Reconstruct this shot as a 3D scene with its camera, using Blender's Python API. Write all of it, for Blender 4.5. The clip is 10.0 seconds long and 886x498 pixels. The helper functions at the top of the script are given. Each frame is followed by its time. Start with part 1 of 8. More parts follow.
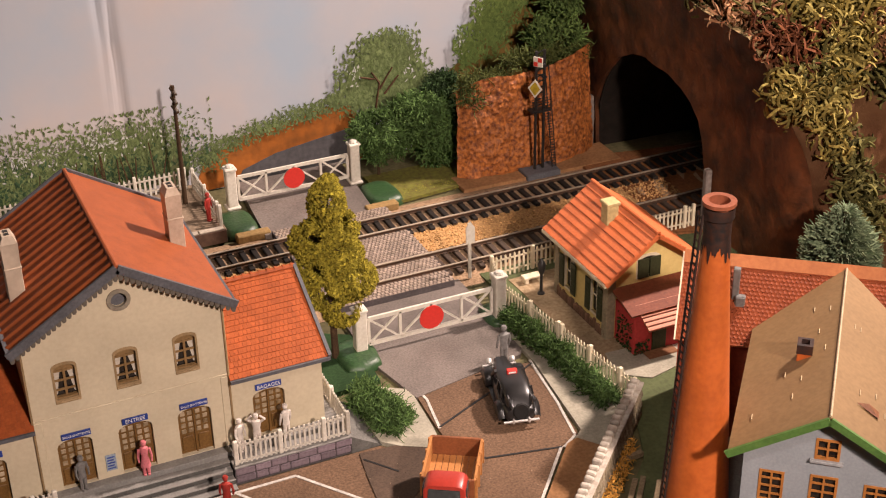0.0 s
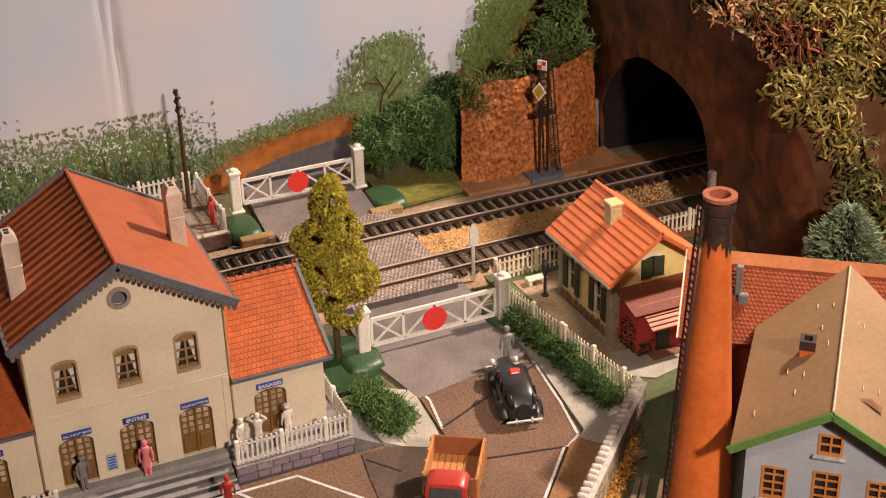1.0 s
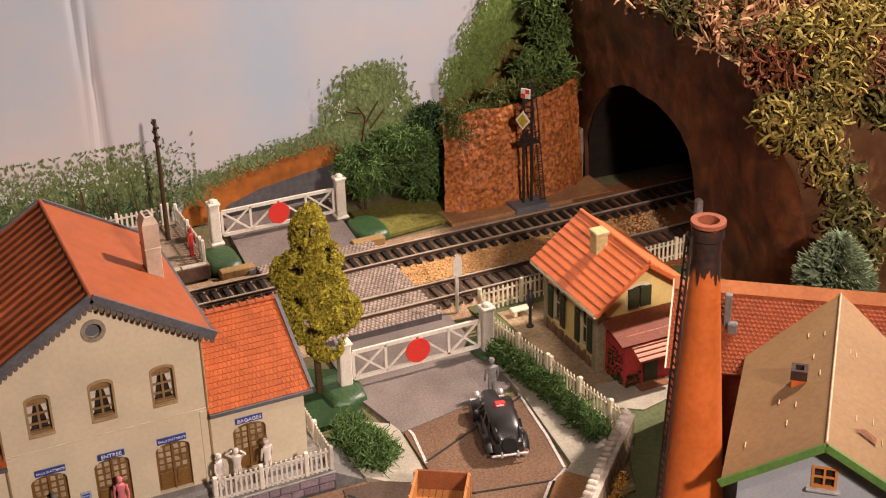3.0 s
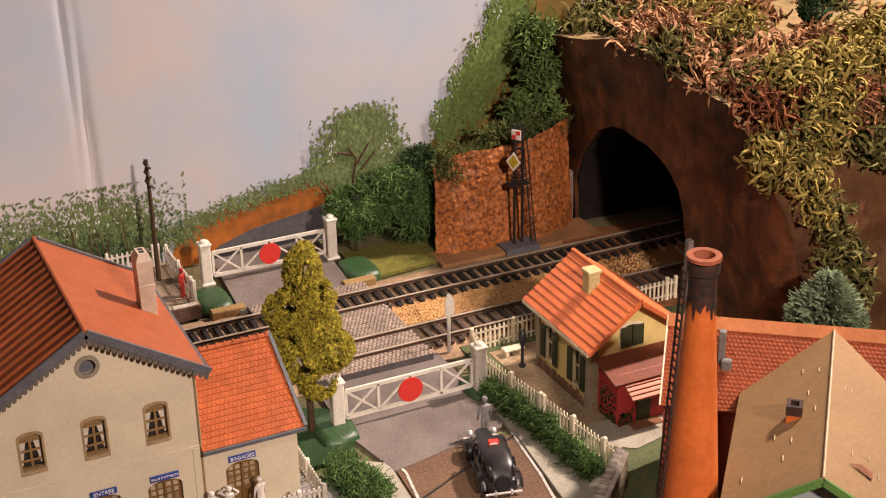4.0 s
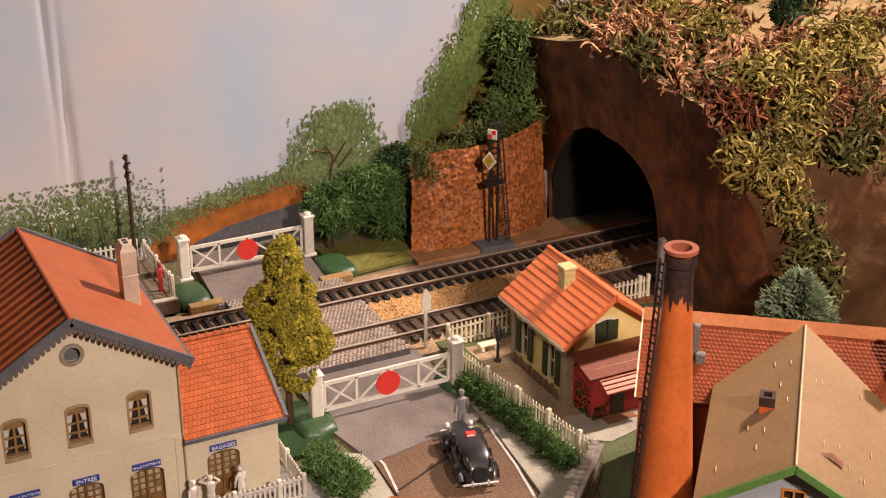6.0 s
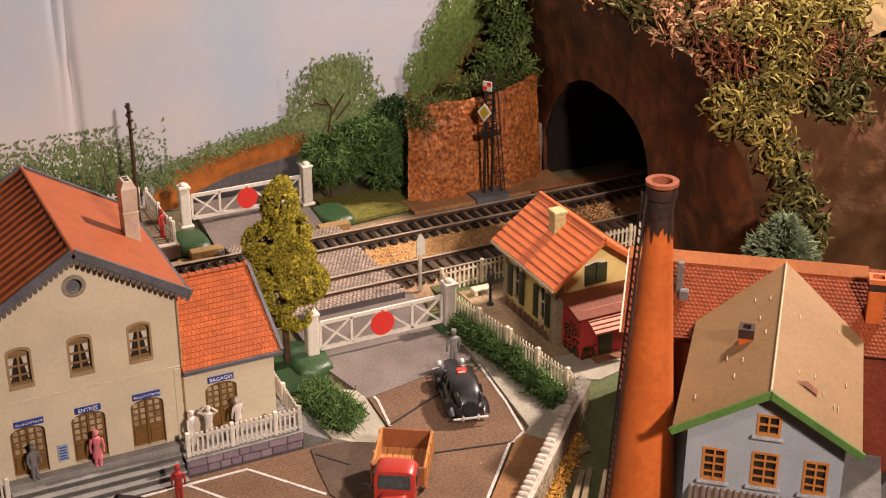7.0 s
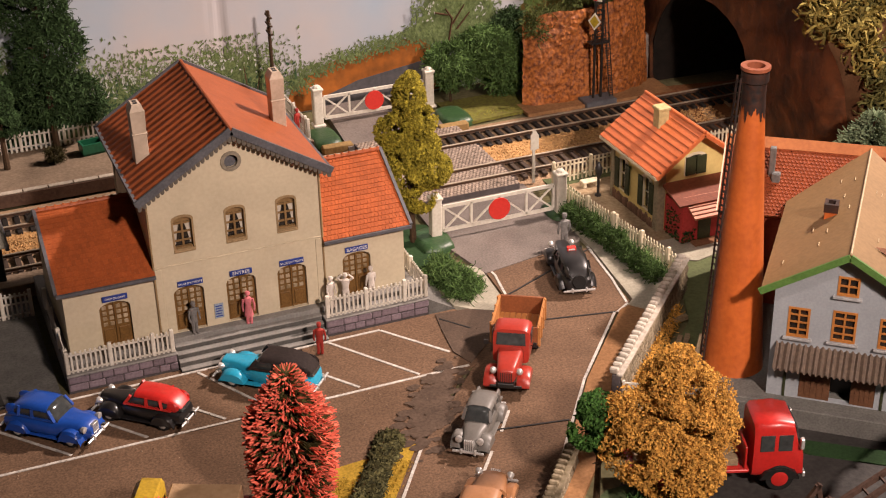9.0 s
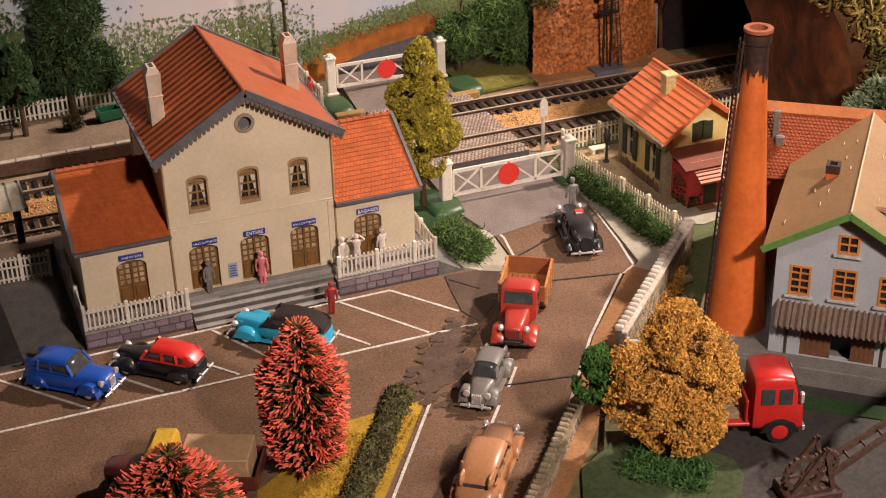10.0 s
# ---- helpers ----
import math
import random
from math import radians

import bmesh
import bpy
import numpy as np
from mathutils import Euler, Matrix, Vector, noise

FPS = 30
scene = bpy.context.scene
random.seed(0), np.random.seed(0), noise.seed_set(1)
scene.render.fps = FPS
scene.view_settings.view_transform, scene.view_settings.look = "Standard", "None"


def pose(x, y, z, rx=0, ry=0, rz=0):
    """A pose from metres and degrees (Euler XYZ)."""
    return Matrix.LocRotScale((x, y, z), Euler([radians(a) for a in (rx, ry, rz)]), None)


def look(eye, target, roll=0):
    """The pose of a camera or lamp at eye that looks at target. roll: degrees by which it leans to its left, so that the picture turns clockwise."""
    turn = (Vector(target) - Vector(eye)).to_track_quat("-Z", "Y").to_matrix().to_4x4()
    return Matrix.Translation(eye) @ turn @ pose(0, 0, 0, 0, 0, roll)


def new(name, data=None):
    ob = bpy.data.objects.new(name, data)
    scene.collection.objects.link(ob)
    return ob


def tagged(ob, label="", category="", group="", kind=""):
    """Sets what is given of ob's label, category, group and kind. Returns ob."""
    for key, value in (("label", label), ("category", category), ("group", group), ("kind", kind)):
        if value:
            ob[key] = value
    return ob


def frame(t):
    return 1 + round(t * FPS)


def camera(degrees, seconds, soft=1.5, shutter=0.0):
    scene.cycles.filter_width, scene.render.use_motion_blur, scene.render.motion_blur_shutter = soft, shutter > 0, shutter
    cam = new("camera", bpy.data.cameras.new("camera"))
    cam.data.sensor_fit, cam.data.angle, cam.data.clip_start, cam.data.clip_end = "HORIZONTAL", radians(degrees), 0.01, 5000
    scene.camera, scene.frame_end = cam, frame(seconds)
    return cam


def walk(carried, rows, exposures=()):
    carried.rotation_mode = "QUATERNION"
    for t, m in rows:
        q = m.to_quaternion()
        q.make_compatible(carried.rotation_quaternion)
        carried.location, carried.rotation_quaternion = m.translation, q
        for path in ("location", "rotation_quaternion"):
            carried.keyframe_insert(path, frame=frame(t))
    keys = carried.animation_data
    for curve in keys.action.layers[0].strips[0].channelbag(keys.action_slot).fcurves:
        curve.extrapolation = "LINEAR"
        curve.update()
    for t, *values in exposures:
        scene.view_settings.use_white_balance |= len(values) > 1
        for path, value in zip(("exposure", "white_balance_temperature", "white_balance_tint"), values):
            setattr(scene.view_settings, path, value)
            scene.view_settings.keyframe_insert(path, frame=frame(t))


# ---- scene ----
from mathutils import geometry

cam = camera(33.3, 10.0, 1.15)
PATH = [
    (0, (-0.116, -0.53, 0.405), (0.597, 1.071, -0.56), -1.1),
    (0.5, (-0.114, -0.532, 0.4), (0.592, 1.077, -0.556), -1.3),
    (1, (-0.113, -0.534, 0.397), (0.59, 1.083, -0.547), -1.5),
    (1.5, (-0.11, -0.534, 0.396), (0.589, 1.087, -0.544), -1.7),
    (2, (-0.107, -0.529, 0.393), (0.591, 1.092, -0.549), -1.9),
    (2.5, (-0.106, -0.524, 0.391), (0.607, 1.096, -0.54), -1.7),
    (4, (-0.114, -0.525, 0.384), (0.653, 1.119, -0.458), -1.1),
    (4.5, (-0.115, -0.524, 0.383), (0.673, 1.116, -0.448), -0.7),
    (5, (-0.119, -0.525, 0.383), (0.683, 1.109, -0.444), -0.4),
    (6.5, (-0.128, -0.543, 0.382), (0.684, 1.079, -0.46), 0.1),
    (7, (-0.13, -0.558, 0.375), (0.668, 1.062, -0.485), 0.1),
    (7.5, (-0.128, -0.575, 0.372), (0.598, 1.061, -0.52), -0.6),
    (8, (-0.148, -0.596, 0.376), (0.548, 1.046, -0.529), -0.8),
    (8.5, (-0.165, -0.611, 0.38), (0.51, 1.033, -0.537), -1.1),
    (9, (-0.169, -0.628, 0.382), (0.486, 1.018, -0.547), -1.3),
    (9.5, (-0.17, -0.642, 0.379), (0.469, 1.004, -0.561), -1.5),
    (10, (-0.173, -0.646, 0.379), (0.458, 0.998, -0.569), -1.5),
]
walk(cam, [(t, look(eye, target, roll)) for t, eye, target, roll in PATH])

# ---- world, lamps ----
CM = 0.01          # all plans below are in centimetres, in 1:87 scale
world = bpy.data.worlds.new("room_air")
scene.world = world
world.use_nodes = True
world.node_tree.nodes["Background"].inputs[0].default_value = (1.0, 0.86, 0.7, 1)
world.node_tree.nodes["Background"].inputs[1].default_value = 0.08


def spot_lamp(name, eye, target, radius, watts, color, cone):
    data = bpy.data.lights.new(name, "SPOT")
    data.shadow_soft_size, data.energy, data.color = radius * CM, watts, color
    data.spot_size, data.spot_blend = radians(cone), 1.0
    ob = new(name, data)
    ob.matrix_world = look([c * CM for c in eye], [c * CM for c in target])
    return ob


spot_lamp("layout_spot", (90, 6, 84), (13, 8, 2), 3.2, 112, (1.0, 0.79, 0.70), 52)
spot_lamp("front_spot", (14, -98, 68), (17, 9, 3), 3.6, 60, (1.0, 0.79, 0.70), 50)
spot_lamp("side_spot", (-14, -46, 63), (19, 0, 0), 3.6, 10, (1.0, 0.80, 0.72), 26)


# ---- materials ----
def mat(name, c1, c2=None, scale=8.0, rough=0.7, bump=0.15, metal=0.0, stain=0.25, coarse=None, islands=0.0, objects=0.0, coat=0.0):
    """Two noises (fine grain, broad stains) between c1 and c2; scale in features per cm."""
    m = bpy.data.materials.new(name)
    m.use_nodes = True
    nt = m.node_tree
    b = nt.nodes["Principled BSDF"]
    c2 = c2 or tuple(v * 0.72 for v in c1)
    co = nt.nodes.new("ShaderNodeTexCoord")
    n1 = nt.nodes.new("ShaderNodeTexNoise")
    n1.inputs["Scale"].default_value, n1.inputs["Detail"].default_value = scale * 100, 6
    n2 = nt.nodes.new("ShaderNodeTexNoise")
    n2.inputs["Scale"].default_value, n2.inputs["Detail"].default_value = (coarse or scale * 0.11) * 100, 4
    for n in (n1, n2):
        nt.links.new(co.outputs["Object"], n.inputs["Vector"])
    mix = nt.nodes.new("ShaderNodeMix")
    mix.data_type = "RGBA"
    mix.inputs[6].default_value, mix.inputs[7].default_value = (*c1, 1), (*c2, 1)
    ramp = nt.nodes.new("ShaderNodeMapRange")
    ramp.inputs[1].default_value, ramp.inputs[2].default_value = 0.35, 0.68
    nt.links.new(n1.outputs[0], ramp.inputs[0])
    nt.links.new(ramp.outputs[0], mix.inputs[0])
    last = mix.outputs[2]
    if stain:
        r2 = nt.nodes.new("ShaderNodeMapRange")
        r2.inputs[1].default_value, r2.inputs[2].default_value = 0.35, 0.7
        r2.inputs[3].default_value, r2.inputs[4].default_value = 1.0, 1.0 - stain
        nt.links.new(n2.outputs[0], r2.inputs[0])
        mul = nt.nodes.new("ShaderNodeMix")
        mul.data_type, mul.blend_type = "RGBA", "MULTIPLY"
        mul.inputs[0].default_value = 1.0
        nt.links.new(last, mul.inputs[6])
        nt.links.new(r2.outputs[0], mul.inputs[7])
        last = mul.outputs[2]
    for amount, node, out in ((islands, "ShaderNodeNewGeometry", "Random Per Island"), (objects, "ShaderNodeObjectInfo", "Random")):
        if amount:
            src = nt.nodes.new(node)
            r3 = nt.nodes.new("ShaderNodeMapRange")
            r3.inputs[3].default_value, r3.inputs[4].default_value = 1.0 - amount, 1.0 + amount
            nt.links.new(src.outputs[out], r3.inputs[0])
            hs = nt.nodes.new("ShaderNodeHueSaturation")
            nt.links.new(last, hs.inputs["Color"])
            nt.links.new(r3.outputs[0], hs.inputs["Value"])
            last = hs.outputs[0]
    nt.links.new(last, b.inputs["Base Color"])
    b.inputs["Roughness"].default_value, b.inputs["Metallic"].default_value = rough, metal
    b.inputs["Coat Weight"].default_value = coat
    if rough >= 0.5:
        b.inputs["Specular IOR Level"].default_value = 0.15 if rough >= 0.75 else 0.28
    if bump:
        bn = nt.nodes.new("ShaderNodeBump")
        bn.inputs["Strength"].default_value, bn.inputs["Distance"].default_value = bump, 0.04 / scale * 0.1
        nt.links.new(n1.outputs[0], bn.inputs["Height"])
        nt.links.new(bn.outputs[0], b.inputs["Normal"])
    return m


CREAM = mat("cream_plastic", (0.60, 0.52, 0.37), (0.55, 0.47, 0.33), 5, 0.55, 0.1, stain=0.12)
STONE_TRIM = mat("tan_trim", (0.36, 0.25, 0.13), (0.28, 0.19, 0.095), 9, 0.6)
TILE_ORANGE = mat("orange_tile", (0.38, 0.095, 0.026), (0.31, 0.07, 0.02), 9, 0.5, 0.2, stain=0.2, islands=0.12)
TILE_RED = mat("red_tile", (0.34, 0.088, 0.027), (0.27, 0.066, 0.02), 12, 0.55, 0.25, stain=0.2)
TILE_PINK = mat("salmon_tile", (0.62, 0.17, 0.055), (0.52, 0.125, 0.04), 9, 0.45, 0.2, stain=0.15, islands=0.06)
GREY_TRIM = mat("slate_grey_trim", (0.13, 0.13, 0.14), (0.09, 0.09, 0.10), 9, 0.55)
DOOR_WOOD = mat("brown_door_wood", (0.20, 0.105, 0.03), (0.14, 0.07, 0.02), 14, 0.5)
PANE_TAN = mat("frosted_tan_pane", (0.50, 0.40, 0.27), (0.20, 0.13, 0.06), 2, 0.25, 0.0)
PANE_DARK = mat("dark_pane", (0.03, 0.025, 0.02), (0.015, 0.012, 0.01), 3, 0.15, 0.0)
CURTAIN = mat("white_curtain", (0.62, 0.56, 0.46), (0.5, 0.44, 0.36), 8, 0.8)
SIGN_BLUE = mat("blue_enamel", (0.025, 0.06, 0.30), (0.02, 0.045, 0.24), 9, 0.35)
WHITE = mat("white_plastic", (0.70, 0.66, 0.57), (0.60, 0.55, 0.46), 6, 0.5, 0.1, stain=0.15)
IVORY = mat("ivory_plastic", (0.76, 0.67, 0.49), (0.68, 0.59, 0.41), 6, 0.5, 0.1, stain=0.15)
WHITE_INK = mat("white_ink", (0.78, 0.76, 0.72), None, 9, 0.6, 0.0, stain=0)
CONCRETE = mat("grey_concrete", (0.17, 0.165, 0.15), (0.12, 0.115, 0.105), 10, 0.8, 0.3)
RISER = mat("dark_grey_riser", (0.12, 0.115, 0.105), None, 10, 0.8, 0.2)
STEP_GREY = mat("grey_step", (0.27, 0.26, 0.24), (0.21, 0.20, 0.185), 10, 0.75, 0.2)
MAUVE = mat("mauve_stone", (0.24, 0.19, 0.215), (0.17, 0.13, 0.15), 7, 0.8, 0.4, objects=0.25)
JOINT = mat("grey_mortar", (0.11, 0.095, 0.095), None, 10, 0.9)
ASPHALT = mat("brown_asphalt_card", (0.185, 0.112, 0.068), (0.10, 0.06, 0.037), 9, 0.75, 0.45, stain=0.3, coarse=0.35)
ASPHALT_GREY = mat("grey_asphalt", (0.20, 0.17, 0.15), (0.13, 0.108, 0.094), 10, 0.6, 0.25, stain=0.35, coarse=0.4)
ASPHALT_DARK = mat("dark_patched_asphalt", (0.10, 0.066, 0.045), (0.065, 0.042, 0.029), 9, 0.7, 0.35, stain=0.3, coarse=0.4)
LINE = mat("white_road_paint", (0.62, 0.58, 0.52), (0.40, 0.37, 0.33), 6, 0.7, 0.1, stain=0.3, coarse=1.5)
PAVING = mat("pale_grey_pavement", (0.40, 0.37, 0.29), (0.31, 0.285, 0.22), 8, 0.8, 0.2)
SAND = mat("orange_sand", (0.36, 0.19, 0.085), (0.27, 0.135, 0.06), 6, 0.85, 0.3, stain=0.3, coarse=0.5)
BOARD = mat("olive_baseboard", (0.17, 0.15, 0.075), (0.11, 0.10, 0.05), 3, 0.85, 0.3, stain=0.4, coarse=0.25)
GREEN_PAINT = mat("dull_green_ground", (0.115, 0.135, 0.06), (0.085, 0.10, 0.045), 5, 0.8, 0.25, stain=0.35, coarse=0.4)
DEEP_GREEN = mat("deep_green_felt", (0.028, 0.062, 0.022), (0.018, 0.042, 0.015), 9, 0.9, 0.3)
MOUND = mat("glossy_green_mound", (0.035, 0.085, 0.028), (0.02, 0.055, 0.018), 6, 0.42, 0.4)
YARD = mat("dark_yard", (0.055, 0.05, 0.046), (0.033, 0.03, 0.028), 4, 0.7, 0.3, stain=0.4, coarse=0.4)
BALLAST = mat("golden_ballast", (0.64, 0.38, 0.16), (0.36, 0.20, 0.08), 7, 0.9, 0.9, stain=0.2, islands=0.3)
BALLAST_GREY = mat("grey_brown_ballast", (0.46, 0.31, 0.19), (0.24, 0.155, 0.09), 8, 0.9, 0.8, stain=0.3)
COBBLE = mat("grey_cobble", (0.38, 0.30, 0.235), (0.25, 0.195, 0.155), 6, 0.8, 0.5, islands=0.2)
SLEEPER = mat("black_sleeper", (0.022, 0.017, 0.014), (0.014, 0.011, 0.009), 9, 0.6, 0.3)
SLEEPER_BROWN = mat("grey_brown_sleeper", (0.085, 0.058, 0.042), (0.05, 0.034, 0.025), 9, 0.7, 0.3)
RAIL = mat("nickel_rail", (0.52, 0.44, 0.34), (0.38, 0.31, 0.23), 9, 0.45, 0.05, metal=0.5)
RAIL_SIDE = mat("rusty_rail_web", (0.09, 0.05, 0.03), None, 9, 0.6)
FOAM_OLIVE = mat("olive_foam", (0.32, 0.265, 0.03), (0.15, 0.125, 0.016), 6, 0.9, 0.0, stain=0, islands=0.45)
FOAM_GREEN = mat("green_fibre", (0.085, 0.145, 0.04), (0.045, 0.085, 0.025), 5, 0.85, 0.0, stain=0, islands=0.55)
FOAM_DARK = mat("dark_green_fibre", (0.035, 0.065, 0.022), (0.02, 0.04, 0.014), 5, 0.85, 0.0, stain=0, islands=0.6)
FOAM_ORANGE = mat("amber_foam", (0.58, 0.31, 0.065), (0.33, 0.165, 0.035), 5, 0.9, 0.0, stain=0, islands=0.42)
TIP_RED = mat("coral_flock", (0.80, 0.19, 0.12), (0.68, 0.12, 0.075), 5, 0.8, 0.0, stain=0, islands=0.35)
LICHEN = mat("olive_lichen", (0.29, 0.225, 0.06), (0.14, 0.11, 0.03), 4, 0.9, 0.0, stain=0, islands=0.5)
LICHEN_TAN = mat("tan_lichen", (0.46, 0.26, 0.135), (0.26, 0.13, 0.065), 4, 0.9, 0.0, stain=0, islands=0.4)
FIR = mat("blue_green_fir", (0.17, 0.21, 0.12), (0.09, 0.13, 0.07), 4, 0.85, 0.0, stain=0, islands=0.4)
GRASS_YELLOW = mat("yellow_flock_grass", (0.44, 0.27, 0.035), (0.27, 0.18, 0.022), 9, 0.95, 0.5, stain=0.35, coarse=0.6, islands=0.3)
TRUNK = mat("brown_trunk", (0.075, 0.045, 0.025), (0.045, 0.027, 0.015), 8, 0.8, 0.4)
ROCK_RED = mat("red_brown_cork", (0.52, 0.175, 0.042), (0.13, 0.036, 0.012), 4.5, 0.55, 1.0, stain=0.4, coarse=0.3)
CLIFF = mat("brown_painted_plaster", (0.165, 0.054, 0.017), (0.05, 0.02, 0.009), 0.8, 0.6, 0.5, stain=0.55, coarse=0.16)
HILL = mat("buff_plaster_hill", (0.36, 0.24, 0.115), (0.22, 0.17, 0.075), 1.5, 0.9, 0.5, stain=0.35, coarse=0.2)
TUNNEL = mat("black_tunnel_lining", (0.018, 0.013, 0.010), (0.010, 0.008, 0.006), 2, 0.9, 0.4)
PORTAL = mat("grey_portal_stone", (0.25, 0.215, 0.19), (0.16, 0.13, 0.11), 4, 0.8, 0.3)
SKY_PAPER = mat("painted_sky_paper", (0.38, 0.46, 0.55), (0.56, 0.50, 0.48), 0.10, 0.75, 0.02, stain=0.1, coarse=0.05)
BRICK_ORANGE = mat("orange_brick_plastic", (0.54, 0.13, 0.025), (0.45, 0.1, 0.02), 4, 0.45, 0.15, stain=0.25, coarse=0.35)
SOOT = mat("black_soot", (0.02, 0.015, 0.014), (0.05, 0.02, 0.012), 4, 0.6, 0.3)
BEIGE_ROOF = mat("beige_card_roof", (0.25, 0.155, 0.07), (0.21, 0.128, 0.057), 5, 0.6, 0.1, stain=0.15, coarse=0.3)
BLUE_WALL = mat("pale_blue_render", (0.33, 0.355, 0.375), (0.29, 0.31, 0.33), 9, 0.7, 0.2, stain=0.12)
GREEN_FASCIA = mat("green_fascia", (0.105, 0.21, 0.05), (0.08, 0.165, 0.04), 8, 0.5)
DARK_RED_WALL = mat("dark_red_brick", (0.23, 0.045, 0.02), (0.16, 0.03, 0.015), 6, 0.6, 0.3)
RED_WALL = mat("crimson_wall", (0.50, 0.05, 0.05), (0.40, 0.036, 0.035), 6, 0.6, 0.2)
YELLOW_WALL = mat("yellow_wall", (0.72, 0.57, 0.22), (0.66, 0.51, 0.19), 6, 0.6, 0.15, stain=0.15)
SHUTTER = mat("dark_green_shutter", (0.045, 0.05, 0.022), (0.03, 0.035, 0.015), 9, 0.5)
ORANGE_FRAME = mat("orange_window_frame", (0.50, 0.20, 0.05), (0.42, 0.16, 0.04), 8, 0.5)
BROWN_PANEL = mat("brown_gate_panel", (0.15, 0.07, 0.035), (0.11, 0.05, 0.025), 8, 0.6)
CORRUGATED = mat("grey_brown_corrugated", (0.16, 0.115, 0.085), (0.11, 0.08, 0.06), 7, 0.5, 0.2)
RED_DISC = mat("signal_red", (0.62, 0.035, 0.025), (0.55, 0.03, 0.02), 6, 0.45, 0.0, stain=0.05)
BLACK = mat("black_plastic", (0.018, 0.016, 0.015), (0.012, 0.011, 0.01), 9, 0.45, 0.1)
TYRE = mat("black_rubber", (0.02, 0.019, 0.018), None, 9, 0.75, 0.2)
CHROME = mat("chrome", (0.72, 0.7, 0.67), None, 9, 0.3, 0.0, metal=0.55, stain=0)
GLASS_CAR = mat("smoky_car_window", (0.05, 0.055, 0.055), (0.03, 0.033, 0.033), 3, 0.08, 0.0, stain=0)
WOOD_PALE = mat("orange_pale_wood", (0.46, 0.20, 0.065), (0.36, 0.15, 0.045), 9, 0.55, 0.3, stain=0.15)
WOOD_GREY = mat("weathered_timber", (0.30, 0.23, 0.14), (0.2, 0.15, 0.09), 9, 0.8, 0.3)
YELLOW_PLASTIC = mat("yellow_plastic", (0.62, 0.4, 0.035), None, 8, 0.4, 0.0)
ROOM = mat("beige_plaster", (0.42, 0.37, 0.31), (0.38, 0.33, 0.28), 0.2, 0.85, 0.05)
SKIRT = mat("brown_room_floor", (0.20, 0.13, 0.08), (0.14, 0.09, 0.05), 0.3, 0.6, 0.05)


def paint(name, c, coat=0.3, rough=0.35):
    return mat(name, c, tuple(v * 0.85 for v in c), 6, rough, 0.0, coat=coat, stain=0.08)


BLUE_PAINT = paint("royal_blue_paint", (0.012, 0.068, 0.36))
TURQ_PAINT = paint("turquoise_paint", (0.02, 0.32, 0.50))
RED_PAINT = paint("red_paint", (0.52, 0.022, 0.018))
BRICKRED_PAINT = paint("brick_red_paint", (0.36, 0.035, 0.022))
BLACK_PAINT = paint("black_paint", (0.012, 0.011, 0.011))
GREY_PAINT = paint("grey_paint", (0.15, 0.14, 0.125), 0.2, 0.45)
TAN_PAINT = paint("caramel_paint", (0.40, 0.19, 0.085))
MAROON_PAINT = paint("maroon_paint", (0.09, 0.022, 0.018))


# ---- mesh building ----
ORIGIN = {}


